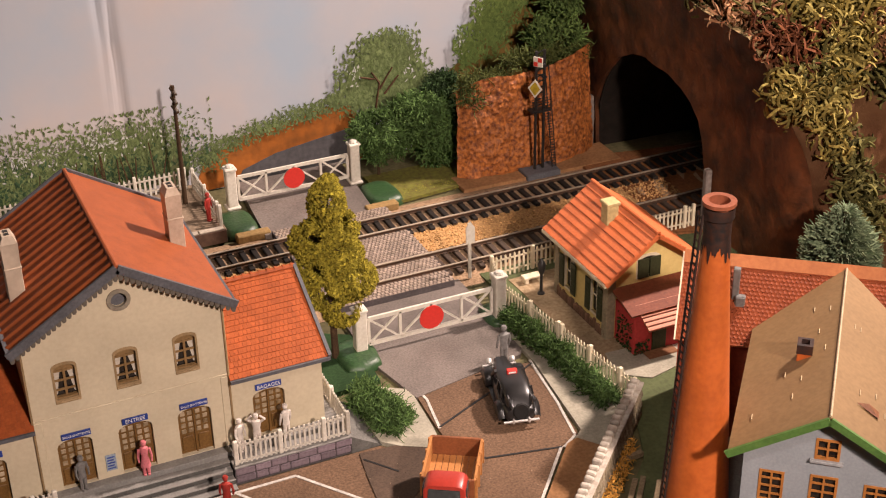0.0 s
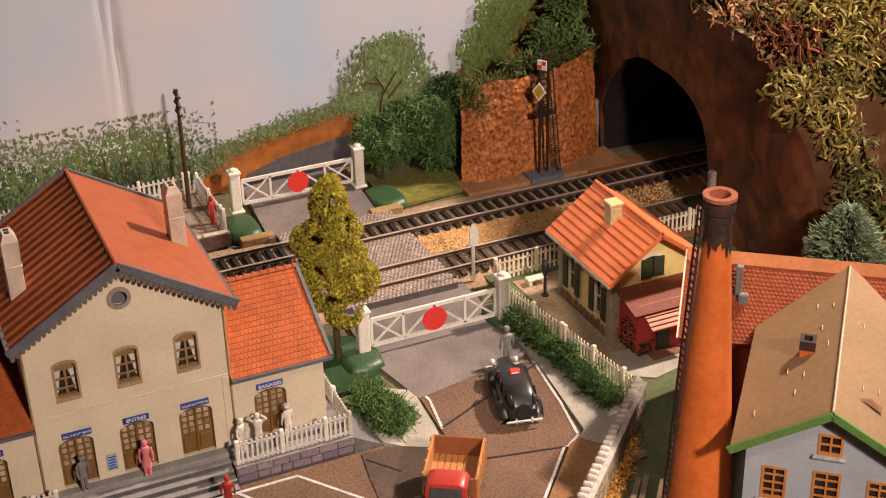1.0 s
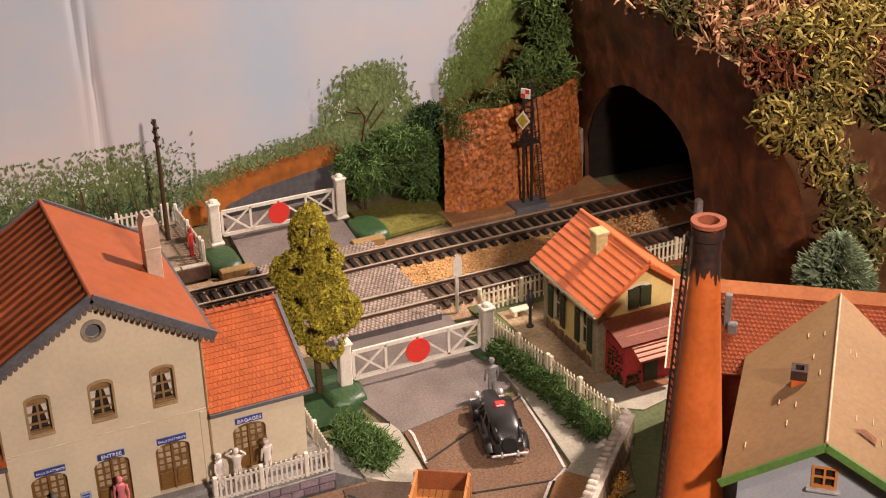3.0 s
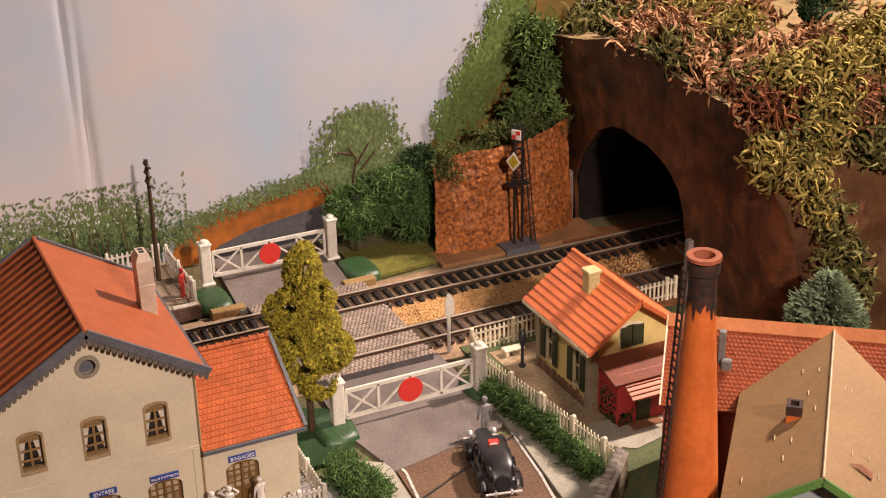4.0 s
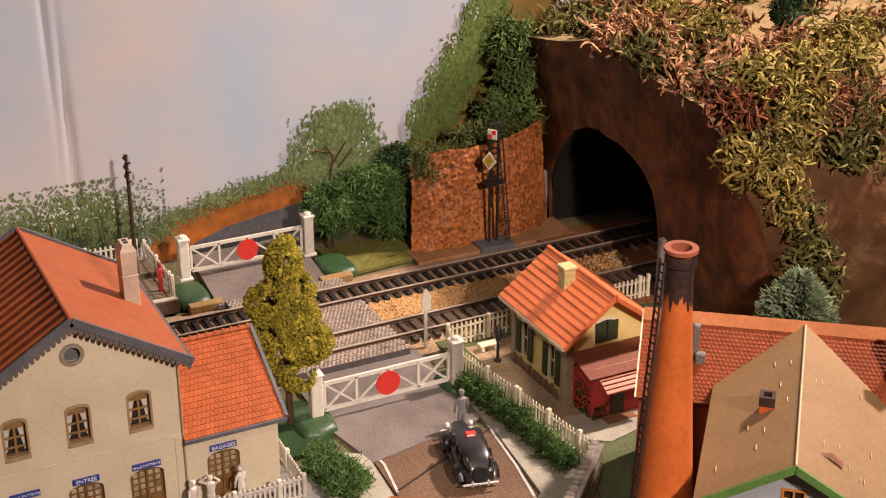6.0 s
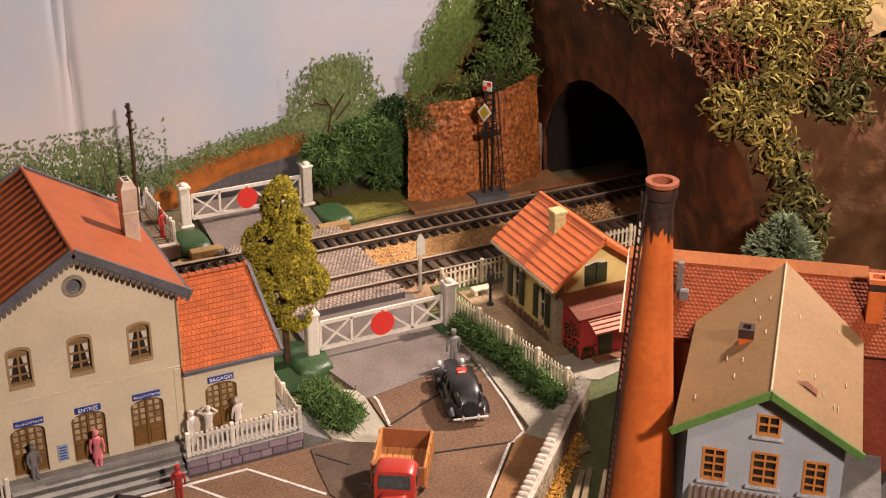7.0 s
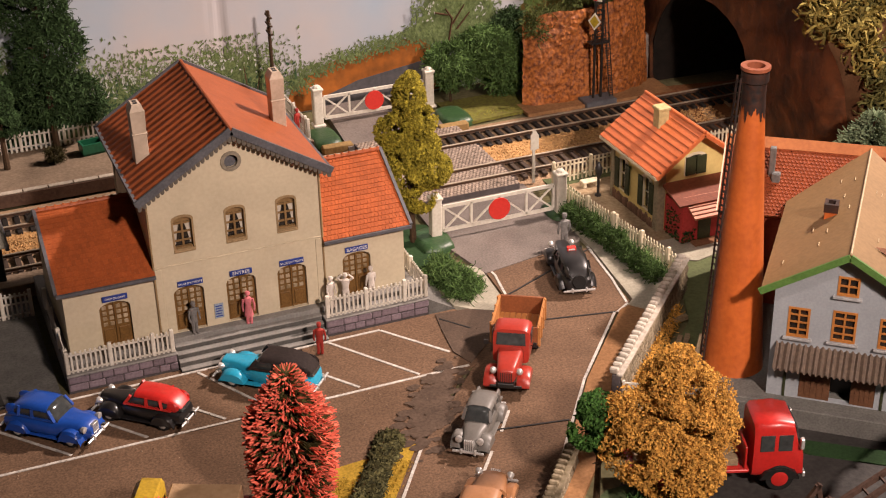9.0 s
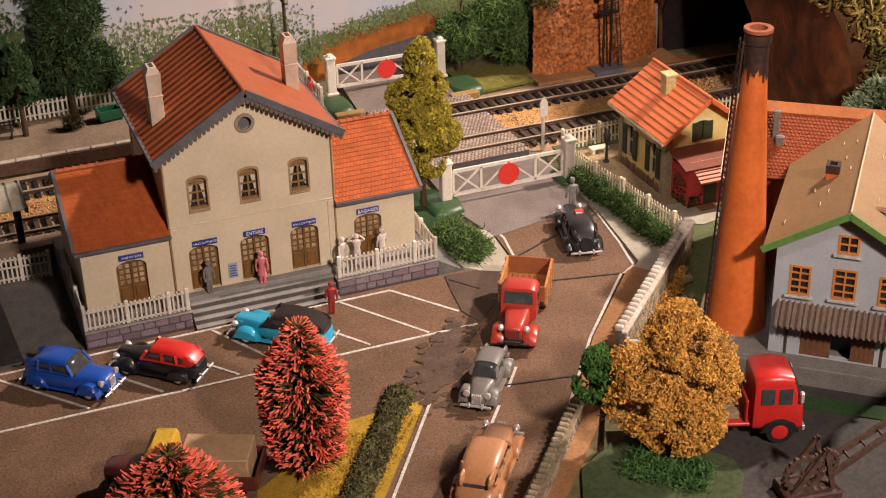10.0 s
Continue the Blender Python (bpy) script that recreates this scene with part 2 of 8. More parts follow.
class Acc:
    """Collects vertices and faces, in cm."""

    def __init__(self):
        self.v, self.f = [], []

    def add(self, vs, fs):
        n = len(self.v)
        self.v.extend(tuple(p) for p in vs)
        self.f.extend(tuple(i + n for i in f) for f in fs)
        return self

    def box(self, x0, x1, y0, y1, z0, z1, m=None):
        vs = [Vector((x, y, z)) for z in (z0, z1) for y in (y0, y1) for x in (x0, x1)]
        if m:
            vs = [m @ p for p in vs]
        return self.add(vs, [(0, 2, 3, 1), (4, 5, 7, 6), (0, 1, 5, 4), (1, 3, 7, 5), (3, 2, 6, 7), (2, 0, 4, 6)])

    def cbox(self, x0, x1, y0, y1, z0, z1, c=0.05, m=None):
        """A box with chamfered edges."""
        mid = Vector(((x0 + x1) / 2, (y0 + y1) / 2, (z0 + z1) / 2))
        h = (abs(x1 - x0) / 2, abs(y1 - y0) / 2, abs(z1 - z0) / 2)
        c = min(c, *(v * 0.9 for v in h))
        vs, ids = [], {}
        for sx in (-1, 1):
            for sy in (-1, 1):
                for sz in (-1, 1):
                    for a in range(3):
                        s = (sx, sy, sz)
                        p = Vector([s[k] * (h[k] - (0 if k == a else c)) for k in range(3)]) + mid
                        ids[(s, a)] = len(vs)
                        vs.append(m @ p if m else p)
        fs = []
        sg = (-1, 1)
        for a in range(3):
            b, d = (a + 1) % 3, (a + 2) % 3
            for s in sg:
                def key(u, w):
                    t = [0, 0, 0]
                    t[a], t[b], t[d] = s, u, w
                    return tuple(t)
                q = [ids[(key(u, w), a)] for u, w in ((-1, -1), (1, -1), (1, 1), (-1, 1))]
                fs.append(q if s > 0 else q[::-1])
        for a in range(3):
            b, d = (a + 1) % 3, (a + 2) % 3
            for u in sg:
                for w in sg:
                    def k2(s):
                        t = [0, 0, 0]
                        t[a], t[b], t[d] = s, u, w
                        return tuple(t)
                    q = [ids[(k2(-1), b)], ids[(k2(1), b)], ids[(k2(1), d)], ids[(k2(-1), d)]]
                    fs.append(q if u * w < 0 else q[::-1])
        for sx in sg:
            for sy in sg:
                for sz in sg:
                    s = (sx, sy, sz)
                    q = [ids[(s, 0)], ids[(s, 1)], ids[(s, 2)]]
                    fs.append(q if sx * sy * sz > 0 else q[::-1])
        return self.add(vs, fs)

    def rings(self, rings, cap0=True, cap1=True, closed=True):
        n = len(rings[0])
        vs = [p for r in rings for p in r]
        fs = []
        for i in range(len(rings) - 1):
            for j in range(n if closed else n - 1):
                k = (j + 1) % n
                fs.append((i * n + j, i * n + k, (i + 1) * n + k, (i + 1) * n + j))
        if cap0:
            fs.append(tuple(range(n))[::-1])
        if cap1:
            fs.append(tuple(range((len(rings) - 1) * n, len(rings) * n)))
        return self.add(vs, fs)

    def cyl(self, p0, p1, r0, r1=None, n=10, cap=True):
        p0, p1 = Vector(p0), Vector(p1)
        r1 = r0 if r1 is None else r1
        d = (p1 - p0).normalized()
        a = d.orthogonal().normalized()
        b = d.cross(a)
        rs = [[p + (a * math.cos(t) + b * math.sin(t)) * r for t in (2 * math.pi * i / n for i in range(n))] for p, r in ((p0, r0), (p1, r1))]
        return self.rings(rs, cap, cap)

    def tube(self, pts, r, n=6):
        pts = [Vector(p) for p in pts]
        for p, q in zip(pts, pts[1:]):
            self.cyl(p, q, r, r, n)
        return self

    def lathe(self, prof, c=(0, 0), n=20, cap0=True, cap1=True):
        rs = [[Vector((c[0] + r * math.cos(t), c[1] + r * math.sin(t), z)) for t in (2 * math.pi * i / n for i in range(n))] for r, z in prof]
        return self.rings(rs, cap0, cap1)

    def prism(self, poly, holes, t, m):
        """A plate from an outline and holes in (u, v), t thick along -w, placed by m."""
        loops = [[Vector((u, v, 0)) for u, v in lp] for lp in [poly, *holes]]
        tris = geometry.tessellate_polygon(loops)
        flat = [p for lp in loops for p in lp]
        n = len(flat)
        vs = [m @ p for p in flat] + [m @ (p - Vector((0, 0, t))) for p in flat]
        fs = [tuple(x) for x in tris] + [tuple(i + n for i in x[::-1]) for x in tris]
        k = 0
        for lp in loops:
            L = len(lp)
            fs += [(k + i, k + (i + 1) % L, n + k + (i + 1) % L, n + k + i) for i in range(L)]
            k += L
        return self.add(vs, fs)

    def ball(self, c, r, nu=10, nv=6, m=None):
        rx, ry, rz = r if isinstance(r, tuple) else (r, r, r)
        rs = []
        for i in range(nv + 1):
            ph = -math.pi / 2 + math.pi * (0.03 + 0.94 * i / nv)
            ring = [Vector((c[0] + rx * math.cos(ph) * math.cos(t), c[1] + ry * math.cos(ph) * math.sin(t), c[2] + rz * math.sin(ph))) for t in (2 * math.pi * j / nu for j in range(nu))]
            rs.append([m @ p for p in ring] if m else ring)
        return self.rings(rs)

    def leaf(self, p, s, rnd):
        a = Vector((rnd.gauss(0, 1), rnd.gauss(0, 1), rnd.gauss(0, 1))).normalized()
        b = a.orthogonal().normalized()
        w = s * rnd.uniform(0.35, 0.7)
        h = a.cross(b) * s * 0.3
        return self.add([p - a * s, p + b * w + h, p + a * s, p - b * w + h], [(0, 1, 2, 3)])

    def strand(self, p, d, length, w, rnd, curl=0.6, n=3):
        """A short curled fibre."""
        d = d.normalized()
        pts = [p.copy()]
        for i in range(n):
            d = (d + Vector((rnd.gauss(0, curl), rnd.gauss(0, curl), rnd.gauss(0, curl)))).normalized()
            pts.append(pts[-1] + d * length / n)
        a = d.orthogonal().normalized()
        b = d.cross(a)
        rs = [[q + (a * math.cos(t) + b * math.sin(t)) * w * (1 - 0.5 * i / n) for t in (0.3, 2.4, 4.5)] for i, q in enumerate(pts)]
        return self.rings(rs, False, False)


def build(name, acc, material, smooth=False, fix=True):
    me = bpy.data.meshes.new(name)
    me.from_pydata([(x * CM, y * CM, z * CM) for x, y, z in acc.v], [], acc.f)
    if fix:
        bm = bmesh.new()
        bm.from_mesh(me)
        bmesh.ops.recalc_face_normals(bm, faces=bm.faces)
        bm.to_mesh(me)
        bm.free()
    if smooth:
        me.shade_smooth()
        me.set_sharp_from_angle(angle=radians(42))
    me.materials.append(material)
    return me


def thing(name, label, category, x=0, y=0, z=0, rz=0, group="", kind=""):
    ob = new(name)
    ob.empty_display_size = 0.005
    m = pose(x, y, z, 0, 0, rz)
    ORIGIN[ob.name] = m
    ob.matrix_world = pose(x * CM, y * CM, z * CM, 0, 0, rz)
    return tagged(ob, label, category, group, kind)


def part(name, acc, material, parent, label="", w=False, smooth=False, fix=True, kind=""):
    """One mesh under a thing or a part; w: its numbers are in world cm."""
    m = ORIGIN[parent.name]
    if w:
        inv = m.inverted()
        acc.v = [tuple(inv @ Vector(p)) for p in acc.v]
    ob = new(name, build(name, acc, material, smooth, fix))
    ob.parent = parent
    ORIGIN[ob.name] = m
    return tagged(ob, label, kind=kind)


def single(name, acc, material, label, category, group="", kind="", smooth=False, fix=True):
    """A thing of one mesh, built in world cm, with its origin at its base."""
    xs = [p[0] for p in acc.v]
    ys = [p[1] for p in acc.v]
    z0 = min(p[2] for p in acc.v)
    o = ((min(xs) + max(xs)) / 2, (min(ys) + max(ys)) / 2, z0)
    acc.v = [(p[0] - o[0], p[1] - o[1], p[2] - o[2]) for p in acc.v]
    ob = new(name, build(name, acc, material, smooth, fix))
    ob.location = [c * CM for c in o]
    ORIGIN[ob.name] = pose(*o)
    return tagged(ob, label, category, group, kind)


def pieces(name, acc, material, parent, places, label="", smooth=False):
    """Alike pieces under one thing that share a mesh; places are local poses in cm."""
    me = build(name, acc, material, smooth)
    for p in places:
        ob = new(name, me)
        ob.parent = parent
        q = p.copy()
        q.translation = p.translation * CM
        ob.matrix_basis = q
        if label:
            tagged(ob, label)


def lettering(text, size, parent, m, material=None):
    cu = bpy.data.curves.new("lettering", "FONT")
    cu.body, cu.size, cu.extrude, cu.align_x, cu.align_y = text, size * CM, 0.0001, "CENTER", "CENTER"
    tmp = bpy.data.objects.new("tmp_text", cu)
    me = bpy.data.meshes.new_from_object(tmp)
    bpy.data.objects.remove(tmp)
    me.materials.clear()
    me.materials.append(material or WHITE_INK)
    ob = new("lettering", me)
    ob.parent = parent
    q = ORIGIN[parent.name].inverted() @ m
    q.translation = q.translation * CM
    ob.matrix_basis = q
    return ob


def arch(cx, z0, z1, hw, rise, n=7):
    pts = [(cx - hw, z0), (cx + hw, z0), (cx + hw, z1 - rise)]
    for i in range(1, n):
        t = math.pi * i / n
        pts.append((cx + hw * math.cos(t), z1 - rise + rise * math.sin(t)))
    return pts + [(cx - hw, z1 - rise)]


def rect(x0, x1, z0, z1):
    return [(x0, z0), (x1, z0), (x1, z1), (x0, z1)]


def circle(cx, cz, r, n=20):
    return [(cx + r * math.cos(2 * math.pi * i / n), cz + r * math.sin(2 * math.pi * i / n)) for i in range(n)]


def facing(x, y, z, rz=0):
    """Plate pose: u along the wall, v up, w out of the wall; at rz 0 the wall looks to -y."""
    return pose(x, y, z, 0, 0, rz) @ pose(0, 0, 0, 90, 0, 0)


# ---- large structure ----
RND = random.Random(5)


def sheet(name, poly, z0, z1, material, label, category="ground", kind="structure"):
    a = Acc()
    a.prism([(x, y) for x, y in poly], [], z1 - z0, pose(0, 0, z1))
    return single(name, a, material, label, category, kind=kind)


# the baseboard, one sheet under everything
a = Acc()
N = 60
vs, fs = [], []
for j in range(N + 1):
    for i in range(N + 1):
        x, y = -70 + 150 * i / N, -62 + 97 * j / N
        vs.append((x, y, -0.12 + 0.05 * noise.noise(Vector((x * 0.2, y * 0.2, 0)))))
fs = [(j * (N + 1) + i, j * (N + 1) + i + 1, (j + 1) * (N + 1) + i + 1, (j + 1) * (N + 1) + i) for j in range(N) for i in range(N)]
single("ground", a.add(vs, fs), BOARD, "olive painted layout baseboard", "ground", kind="structure", smooth=True)
# the room round the layout
a = Acc()
a.box(-300, 300, -330, 200, -92, -90)
single("floor", a, SKIRT, "brown room floor below the layout", "floor", kind="structure")
a = Acc()
a.box(-300, 300, -330, 200, 168, 170)
single("ceiling", a, ROOM, "beige room ceiling", "ceiling", kind="structure")
for nm, bx in (("wall_west", (-302, -300, -330, 200)), ("wall_east", (300, 302, -330, 200)), ("wall_south", (-300, 300, -332, -330)), ("wall_north", (-300, 300, 200, 202))):
    a = Acc()
    a.box(*bx, -90, 168)
    single(nm, a, ROOM, "beige room wall", "wall", kind="structure")

# roads
PARK = [(-45, -30), (-45, -1.5), (8.0, -1.5), (8.6, -2.2), (10.5, -3.2), (11.0, -6), (6.4, -7.0), (2.3, -11.6), (-1.8, -17.9), (-4.5, -22), (-20, -30)]
sheet("pavement", PARK, -0.2, 0.0, ASPHALT, "brown speckled asphalt card of the station car park", "car park")
sheet("road", [(10.9, -1.4), (11.2, 3.0), (17.3, 1.6), (16.6, -4.6), (15.5, -5.2), (11.1, -10.2), (7.2, -15.7), (3.1, -20.2), (-2, -27), (-6, -24), (-1.9, -18.1), (2.3, -11.9), (6.6, -7.2), (10.9, -4.2)], -0.2, 0.04, ASPHALT, "brown speckled asphalt approach road to the crossing", "road")
sheet("road_patch", [(6.9, -1.7), (9.3, -1.9), (11.3, -3.5), (10.6, -4.6), (8.4, -5.2), (6.75, -6.7), (6.35, -5.4), (6.6, -3.4)], -0.2, 0.06, ASPHALT_DARK, "dark patched asphalt at the car park mouth", "road")
sheet("road_crossing", [(11.0, 1.2), (10.2, 5.2), (10.4, 10.6), (17.6, 10.6), (17.6, 6.6), (17.6, 3.0), (17.2, 2.4)], -0.2, 0.09, ASPHALT_GREY, "smooth grey road leading over the crossing", "road")
sheet("road_far", [(9.6, 19.6), (10.2, 26.9), (17.0, 26.9), (16.4, 19.6)], -0.2, 0.35, ASPHALT_GREY, "grey road behind the tracks", "road")
sheet("pavement_east", [(17.5, 6.2), (18.6, 6.2), (19.9, -4.6), (17.5, -6.4), (16.2, -5.0), (16.8, -4.5), (17.5, 1.5)], -0.2, 0.1, PAVING, "pale grey-green pavement beside the hedge", "pavement")
sheet("pavement_sand", [(16.3, -5.0), (17.4, -6.5), (12.6, -11.9), (7.9, -17.2), (4.2, -21.4), (3.2, -20.4), (7.35, -15.7), (11.2, -10.3), (15.7, -5.2)], -0.2, 0.12, SAND, "orange sandy verge along the road", "pavement")
sheet("pavement_west", [(8.1, -1.3), (8.8, -2.0), (10.5, -3.0), (10.75, -1.3), (11.0, 2.0), (9.2, 3.2), (8.0, 0.5)], -0.2, 0.08, PAVING, "grey pavement at the station corner", "pavement")
sheet("grass_east", [(18.8, 12.2), (19.8, -4.4), (18.3, -7.6), (12.9, -13.0), (10, -17), (14, -18), (24, -4), (33, -2), (33, 12.2)], -0.2, 0.07, GREEN_PAINT, "dull green painted ground of the lineside garden", "lawn")
sheet("yard", [(10, -17), (4.5, -22), (-2, -30), (40, -45), (52, -20), (33, -3), (24, -4.4), (14, -18)], -0.2, 0.02, YARD, "dark grey factory yard", "yard")
sheet("grass_west", [(7.0, 3.2), (10.0, 3.3), (10.2, 7.8), (7.2, 9.6), (6.6, 6)], -0.2, 0.13, DEEP_GREEN, "deep green felt mound by the gate", "lawn")
sheet("path", [(20.6, -1.3), (22.0, -2.3), (25.0, -1.6), (26, 0.3), (21, 0.6)], -0.1, 0.13, PAVING, "pale path slab before the red porch", "path")
sheet("grass_verge", [(-2.0, -12.2), (1.9, -11.9), (-2.4, -18.2), (-5, -21), (-8.5, -20), (-7.0, -15.5)], -0.2, 0.05, GRASS_YELLOW, "yellow-green flock verge between car park and road", "lawn")
sheet("forecourt_west", [(-45, -1.45), (-12.0, -1.45), (-12.0, 9), (-45, 9)], -0.2, 0.05, CONCRETE, "dark grey forecourt beside the station", "pavement")
sheet("forecourt_dark", [(-45, -1.3), (-14.6, -1.3), (-15.0, 6.0), (-45, 6.4)], -0.1, 0.09, YARD, "dark tarred part of the forecourt", "pavement")
sheet("apron", [(20.0, 9.3), (28.5, 9.3), (28.5, -0.9), (22.0, -2.2), (20.75, -1.2), (20.5, 1.0), (20.2, 4.0)], -0.1, 0.11, mat("buff_apron", (0.36, 0.27, 0.165), (0.24, 0.165, 0.09), 5, 0.85, 0.4, stain=0.35, coarse=0.6), "buff sandy apron round the cottage", "path")


def stripe(x0, y0, x1, y1, w=0.14, z=0.0):
    d = Vector((x1 - x0, y1 - y0, 0))
    n = Vector((-d.y, d.x, 0)).normalized() * w / 2
    q = [(x0 + n.x, y0 + n.y), (x0 - n.x, y0 - n.y), (x1 - n.x, y1 - n.y), (x1 + n.x, y1 + n.y)]
    a = Acc()
    a.prism(q, [], 0.04, pose(0, 0, z + 0.03))
    single("road_line", a, LINE, "worn white painted road line", "road marking", "painted road lines", "structure")


for q in ((-40, -6.75, 6.6, -6.8), (-40, -2.0, 3.8, -1.95), (3.8, -2.0, 6.2, -5.3), (1.0, -2.0, 4.1, -6.6), (-1.9, -2.2, 1.1, -6.5), (-5.6, -2.1, -3.2, -6.5), (-9.0, -2.0, -5.4, -6.5), (-12.6, -2.0, -9.0, -6.5), (-16.2, -2.1, -12.4, -6.5), (-20, -2.1, -16.4, -6.5)):
    stripe(*q)
for q in ((11.2, 3.0, 11.4, 0.9), (11.4, 0.9, 11.0, -1.5), (17.4, 1.8, 16.9, -2.0), (16.9, -2.0, 16.4, -4.6), (16.4, -4.7, 15.5, -5.3), (15.4, -5.2, 11.1, -10.2), (11.1, -10.2, 7.2, -15.6), (7.2, -15.6, 1.5, -22), (2.3, -11.8, -1.9, -18.1), (-1.9, -18.1, -5, -22.4), (6.7, -11.2, 5.7, -12.6), (4.7, -13.8, 3.5, -15.4), (2.5, -16.6, 1.4, -18.1)):
    stripe(*q, 0.13, 0.04)
# dark joints between the card sheets
for q in ((10.9, -4.3, 15.4, -5.25), (5.0, -12.3, 8.9, -13.0), (11.0, -1.45, 17.4, 1.5), (6.9, -2.2, 8.0, -3.7)):
    d = Vector((q[2] - q[0], q[3] - q[1], 0)).normalized() * 0.05
    a = Acc()
    a.prism([(q[0] - d.y, q[1] + d.x), (q[0] + d.y, q[1] - d.x), (q[2] + d.y, q[3] - d.x), (q[2] - d.y, q[3] + d.x)], [], 0.03, pose(0, 0, 0.075))
    single("road_joint", a, BLACK, "dark gap between asphalt sheets", "road joint", "gaps between the road sheets", "structure")


# soot and oil smeared over the card near the hedge end
a = Acc()
rs = random.Random(19)
for i in range(260):
    k = rs.gauss(0, 1)
    x, y = 3.7 + 0.85 * k + rs.gauss(0, 0.45), -9.4 + 1.15 * k + rs.gauss(0, 0.6)
    n0, rr = rs.uniform(0, 99), rs.uniform(0.06, 0.3)
    ring = [(x + rr * (1 + 0.6 * noise.noise(Vector((math.cos(t), math.sin(t), n0)))) * math.cos(t) * 1.4, y + rr * math.sin(t), 0.064 + 0.00005 * i) for t in (2 * math.pi * j / 9 for j in range(9))]
    a.add(ring, [tuple(range(9))])
single("soot_smear", a, mat("soot_smear", (0.105, 0.072, 0.052), (0.07, 0.046, 0.032), 7, 0.8, 0.2, islands=0.12), "dark soot smear on the asphalt", "stain", kind="stuff", fix=False)


# ---- tracks ----
def ballast_bed(name, y0, y1, x0, x1, z, material, label):
    a = Acc()
    nx, ny = int((x1 - x0) / 0.5), 8
    vs = [(x0 + (x1 - x0) * i / nx, y0 + (y1 - y0) * j / ny, z + (0.06 * noise.noise(Vector((i * 0.9, j * 1.3, y0))) if 0 < j < ny else -0.25)) for j in range(ny + 1) for i in range(nx + 1)]
    fs = [(j * (nx + 1) + i, j * (nx + 1) + i + 1, (j + 1) * (nx + 1) + i + 1, (j + 1) * (nx + 1) + i) for j in range(ny) for i in range(nx)]
    return single(name, a.add(vs, fs), material, label, "ballast", kind="structure", smooth=True)


ballast_bed("ballast_bed", 9.9, 20.3, -60, 62, 0.17, BALLAST_GREY, "grey-brown track bed")
# loose golden stones between the tracks
a = Acc()
rs = random.Random(8)
for i in range(9000):
    x, y = rs.uniform(-20, 34), rs.uniform(13.7, 16.2)
    if 10.0 < x < 17.2 or rs.random() < (0.45 if x > 22 else 0.2):
        continue
    s = rs.uniform(0.05, 0.11)
    m = pose(x, y, 0.2 + s * 0.3, rs.uniform(0, 90), rs.uniform(0, 90), rs.uniform(0, 360))
    a.add([m @ Vector(p) for p in ((s, 0, 0), (-s * 0.6, s * 0.8, 0), (-s * 0.6, -s * 0.8, 0), (0, 0, s * 0.9), (0.1 * s, 0, -s * 0.8))], [(0, 1, 3), (1, 2, 3), (2, 0, 3), (1, 0, 4), (2, 1, 4), (0, 2, 4)])
single("ballast_stones", a, BALLAST, "loose golden ballast stones between the tracks", "ballast", kind="stuff", fix=False)
sheet("ballast_strip", [(-20, 13.65), (10.0, 13.65), (10.0, 16.3), (-20, 16.3)], 0.05, 0.235, BALLAST, "golden ballast strip", "ballast")
sheet("ballast_strip", [(17.2, 13.65), (31, 13.65), (31, 16.3), (17.2, 16.3)], 0.05, 0.235, BALLAST, "golden ballast strip", "ballast")


def track(y, material, label):
    t = thing("railway_track", label, "railway track", 0, y, 0.2, group="model tracks")
    for k in (-1, 1):
        a = Acc()
        yy = k * 0.86
        a.box(-60, 62, yy - 0.11, yy + 0.11, 0.2, 0.23)
        a.box(-60, 62, yy - 0.03, yy + 0.03, 0.23, 0.36)
        web = part("rail", a, RAIL_SIDE, t)
        a = Acc()
        a.cbox(-60, 62, yy - 0.055, yy + 0.055, 0.36, 0.44, 0.02)
        part("rail_head", a, RAIL, web, "worn nickel rail head")
    a = Acc()
    a.cbox(-0.16, 0.16, -1.4, 1.4, 0, 0.2, 0.03)
    for k in (-1, 1):
        a.box(-0.12, 0.12, k * 0.86 - 0.2, k * 0.86 + 0.2, 0.19, 0.25)
    pieces("sleeper", a, material, t, [pose(-29 + 0.68 * i, 0, 0.0, 0, 0, RND.uniform(-1.5, 1.5)) for i in range(125)])


track(17.5, SLEEPER, "model railway track with black sleepers and nickel rails")
track(12.25, SLEEPER_BROWN, "model railway track with grey-brown sleepers in ballast")

# cobbled crossing decks between and beside the rails
for nm, y0, y1 in (("crossing_deck", 13.3, 16.45), ("crossing_deck", 11.6, 12.9), ("crossing_deck", 10.0, 11.2), ("crossing_deck", 18.6, 19.7)):
    t = thing(nm, "grey cobbled crossing deck between the rails", "crossing deck", 13.5, (y0 + y1) / 2, 0.2, group="crossing decks", kind="structure")
    a = Acc()
    a.box(10.0, 17.1, y0, y1, 0.1, 0.46)
    part("deck_base", a, JOINT, t, w=True)
    a = Acc()
    ny = max(2, int((y1 - y0) / 0.2))
    for j in range(ny):
        for i in range(30):
            x = 10.02 + 7.05 * (i + 0.5 * (j % 2) * 0.9) / 30
            y = y0 + (y1 - y0) * j / ny
            a.cbox(x, x + 0.2, y + 0.01, y + (y1 - y0) / ny - 0.02, 0.42, 0.5 + RND.uniform(-0.01, 0.02), 0.03)
    part("cobbles", a, COBBLE, t, w=True, kind="stuff")

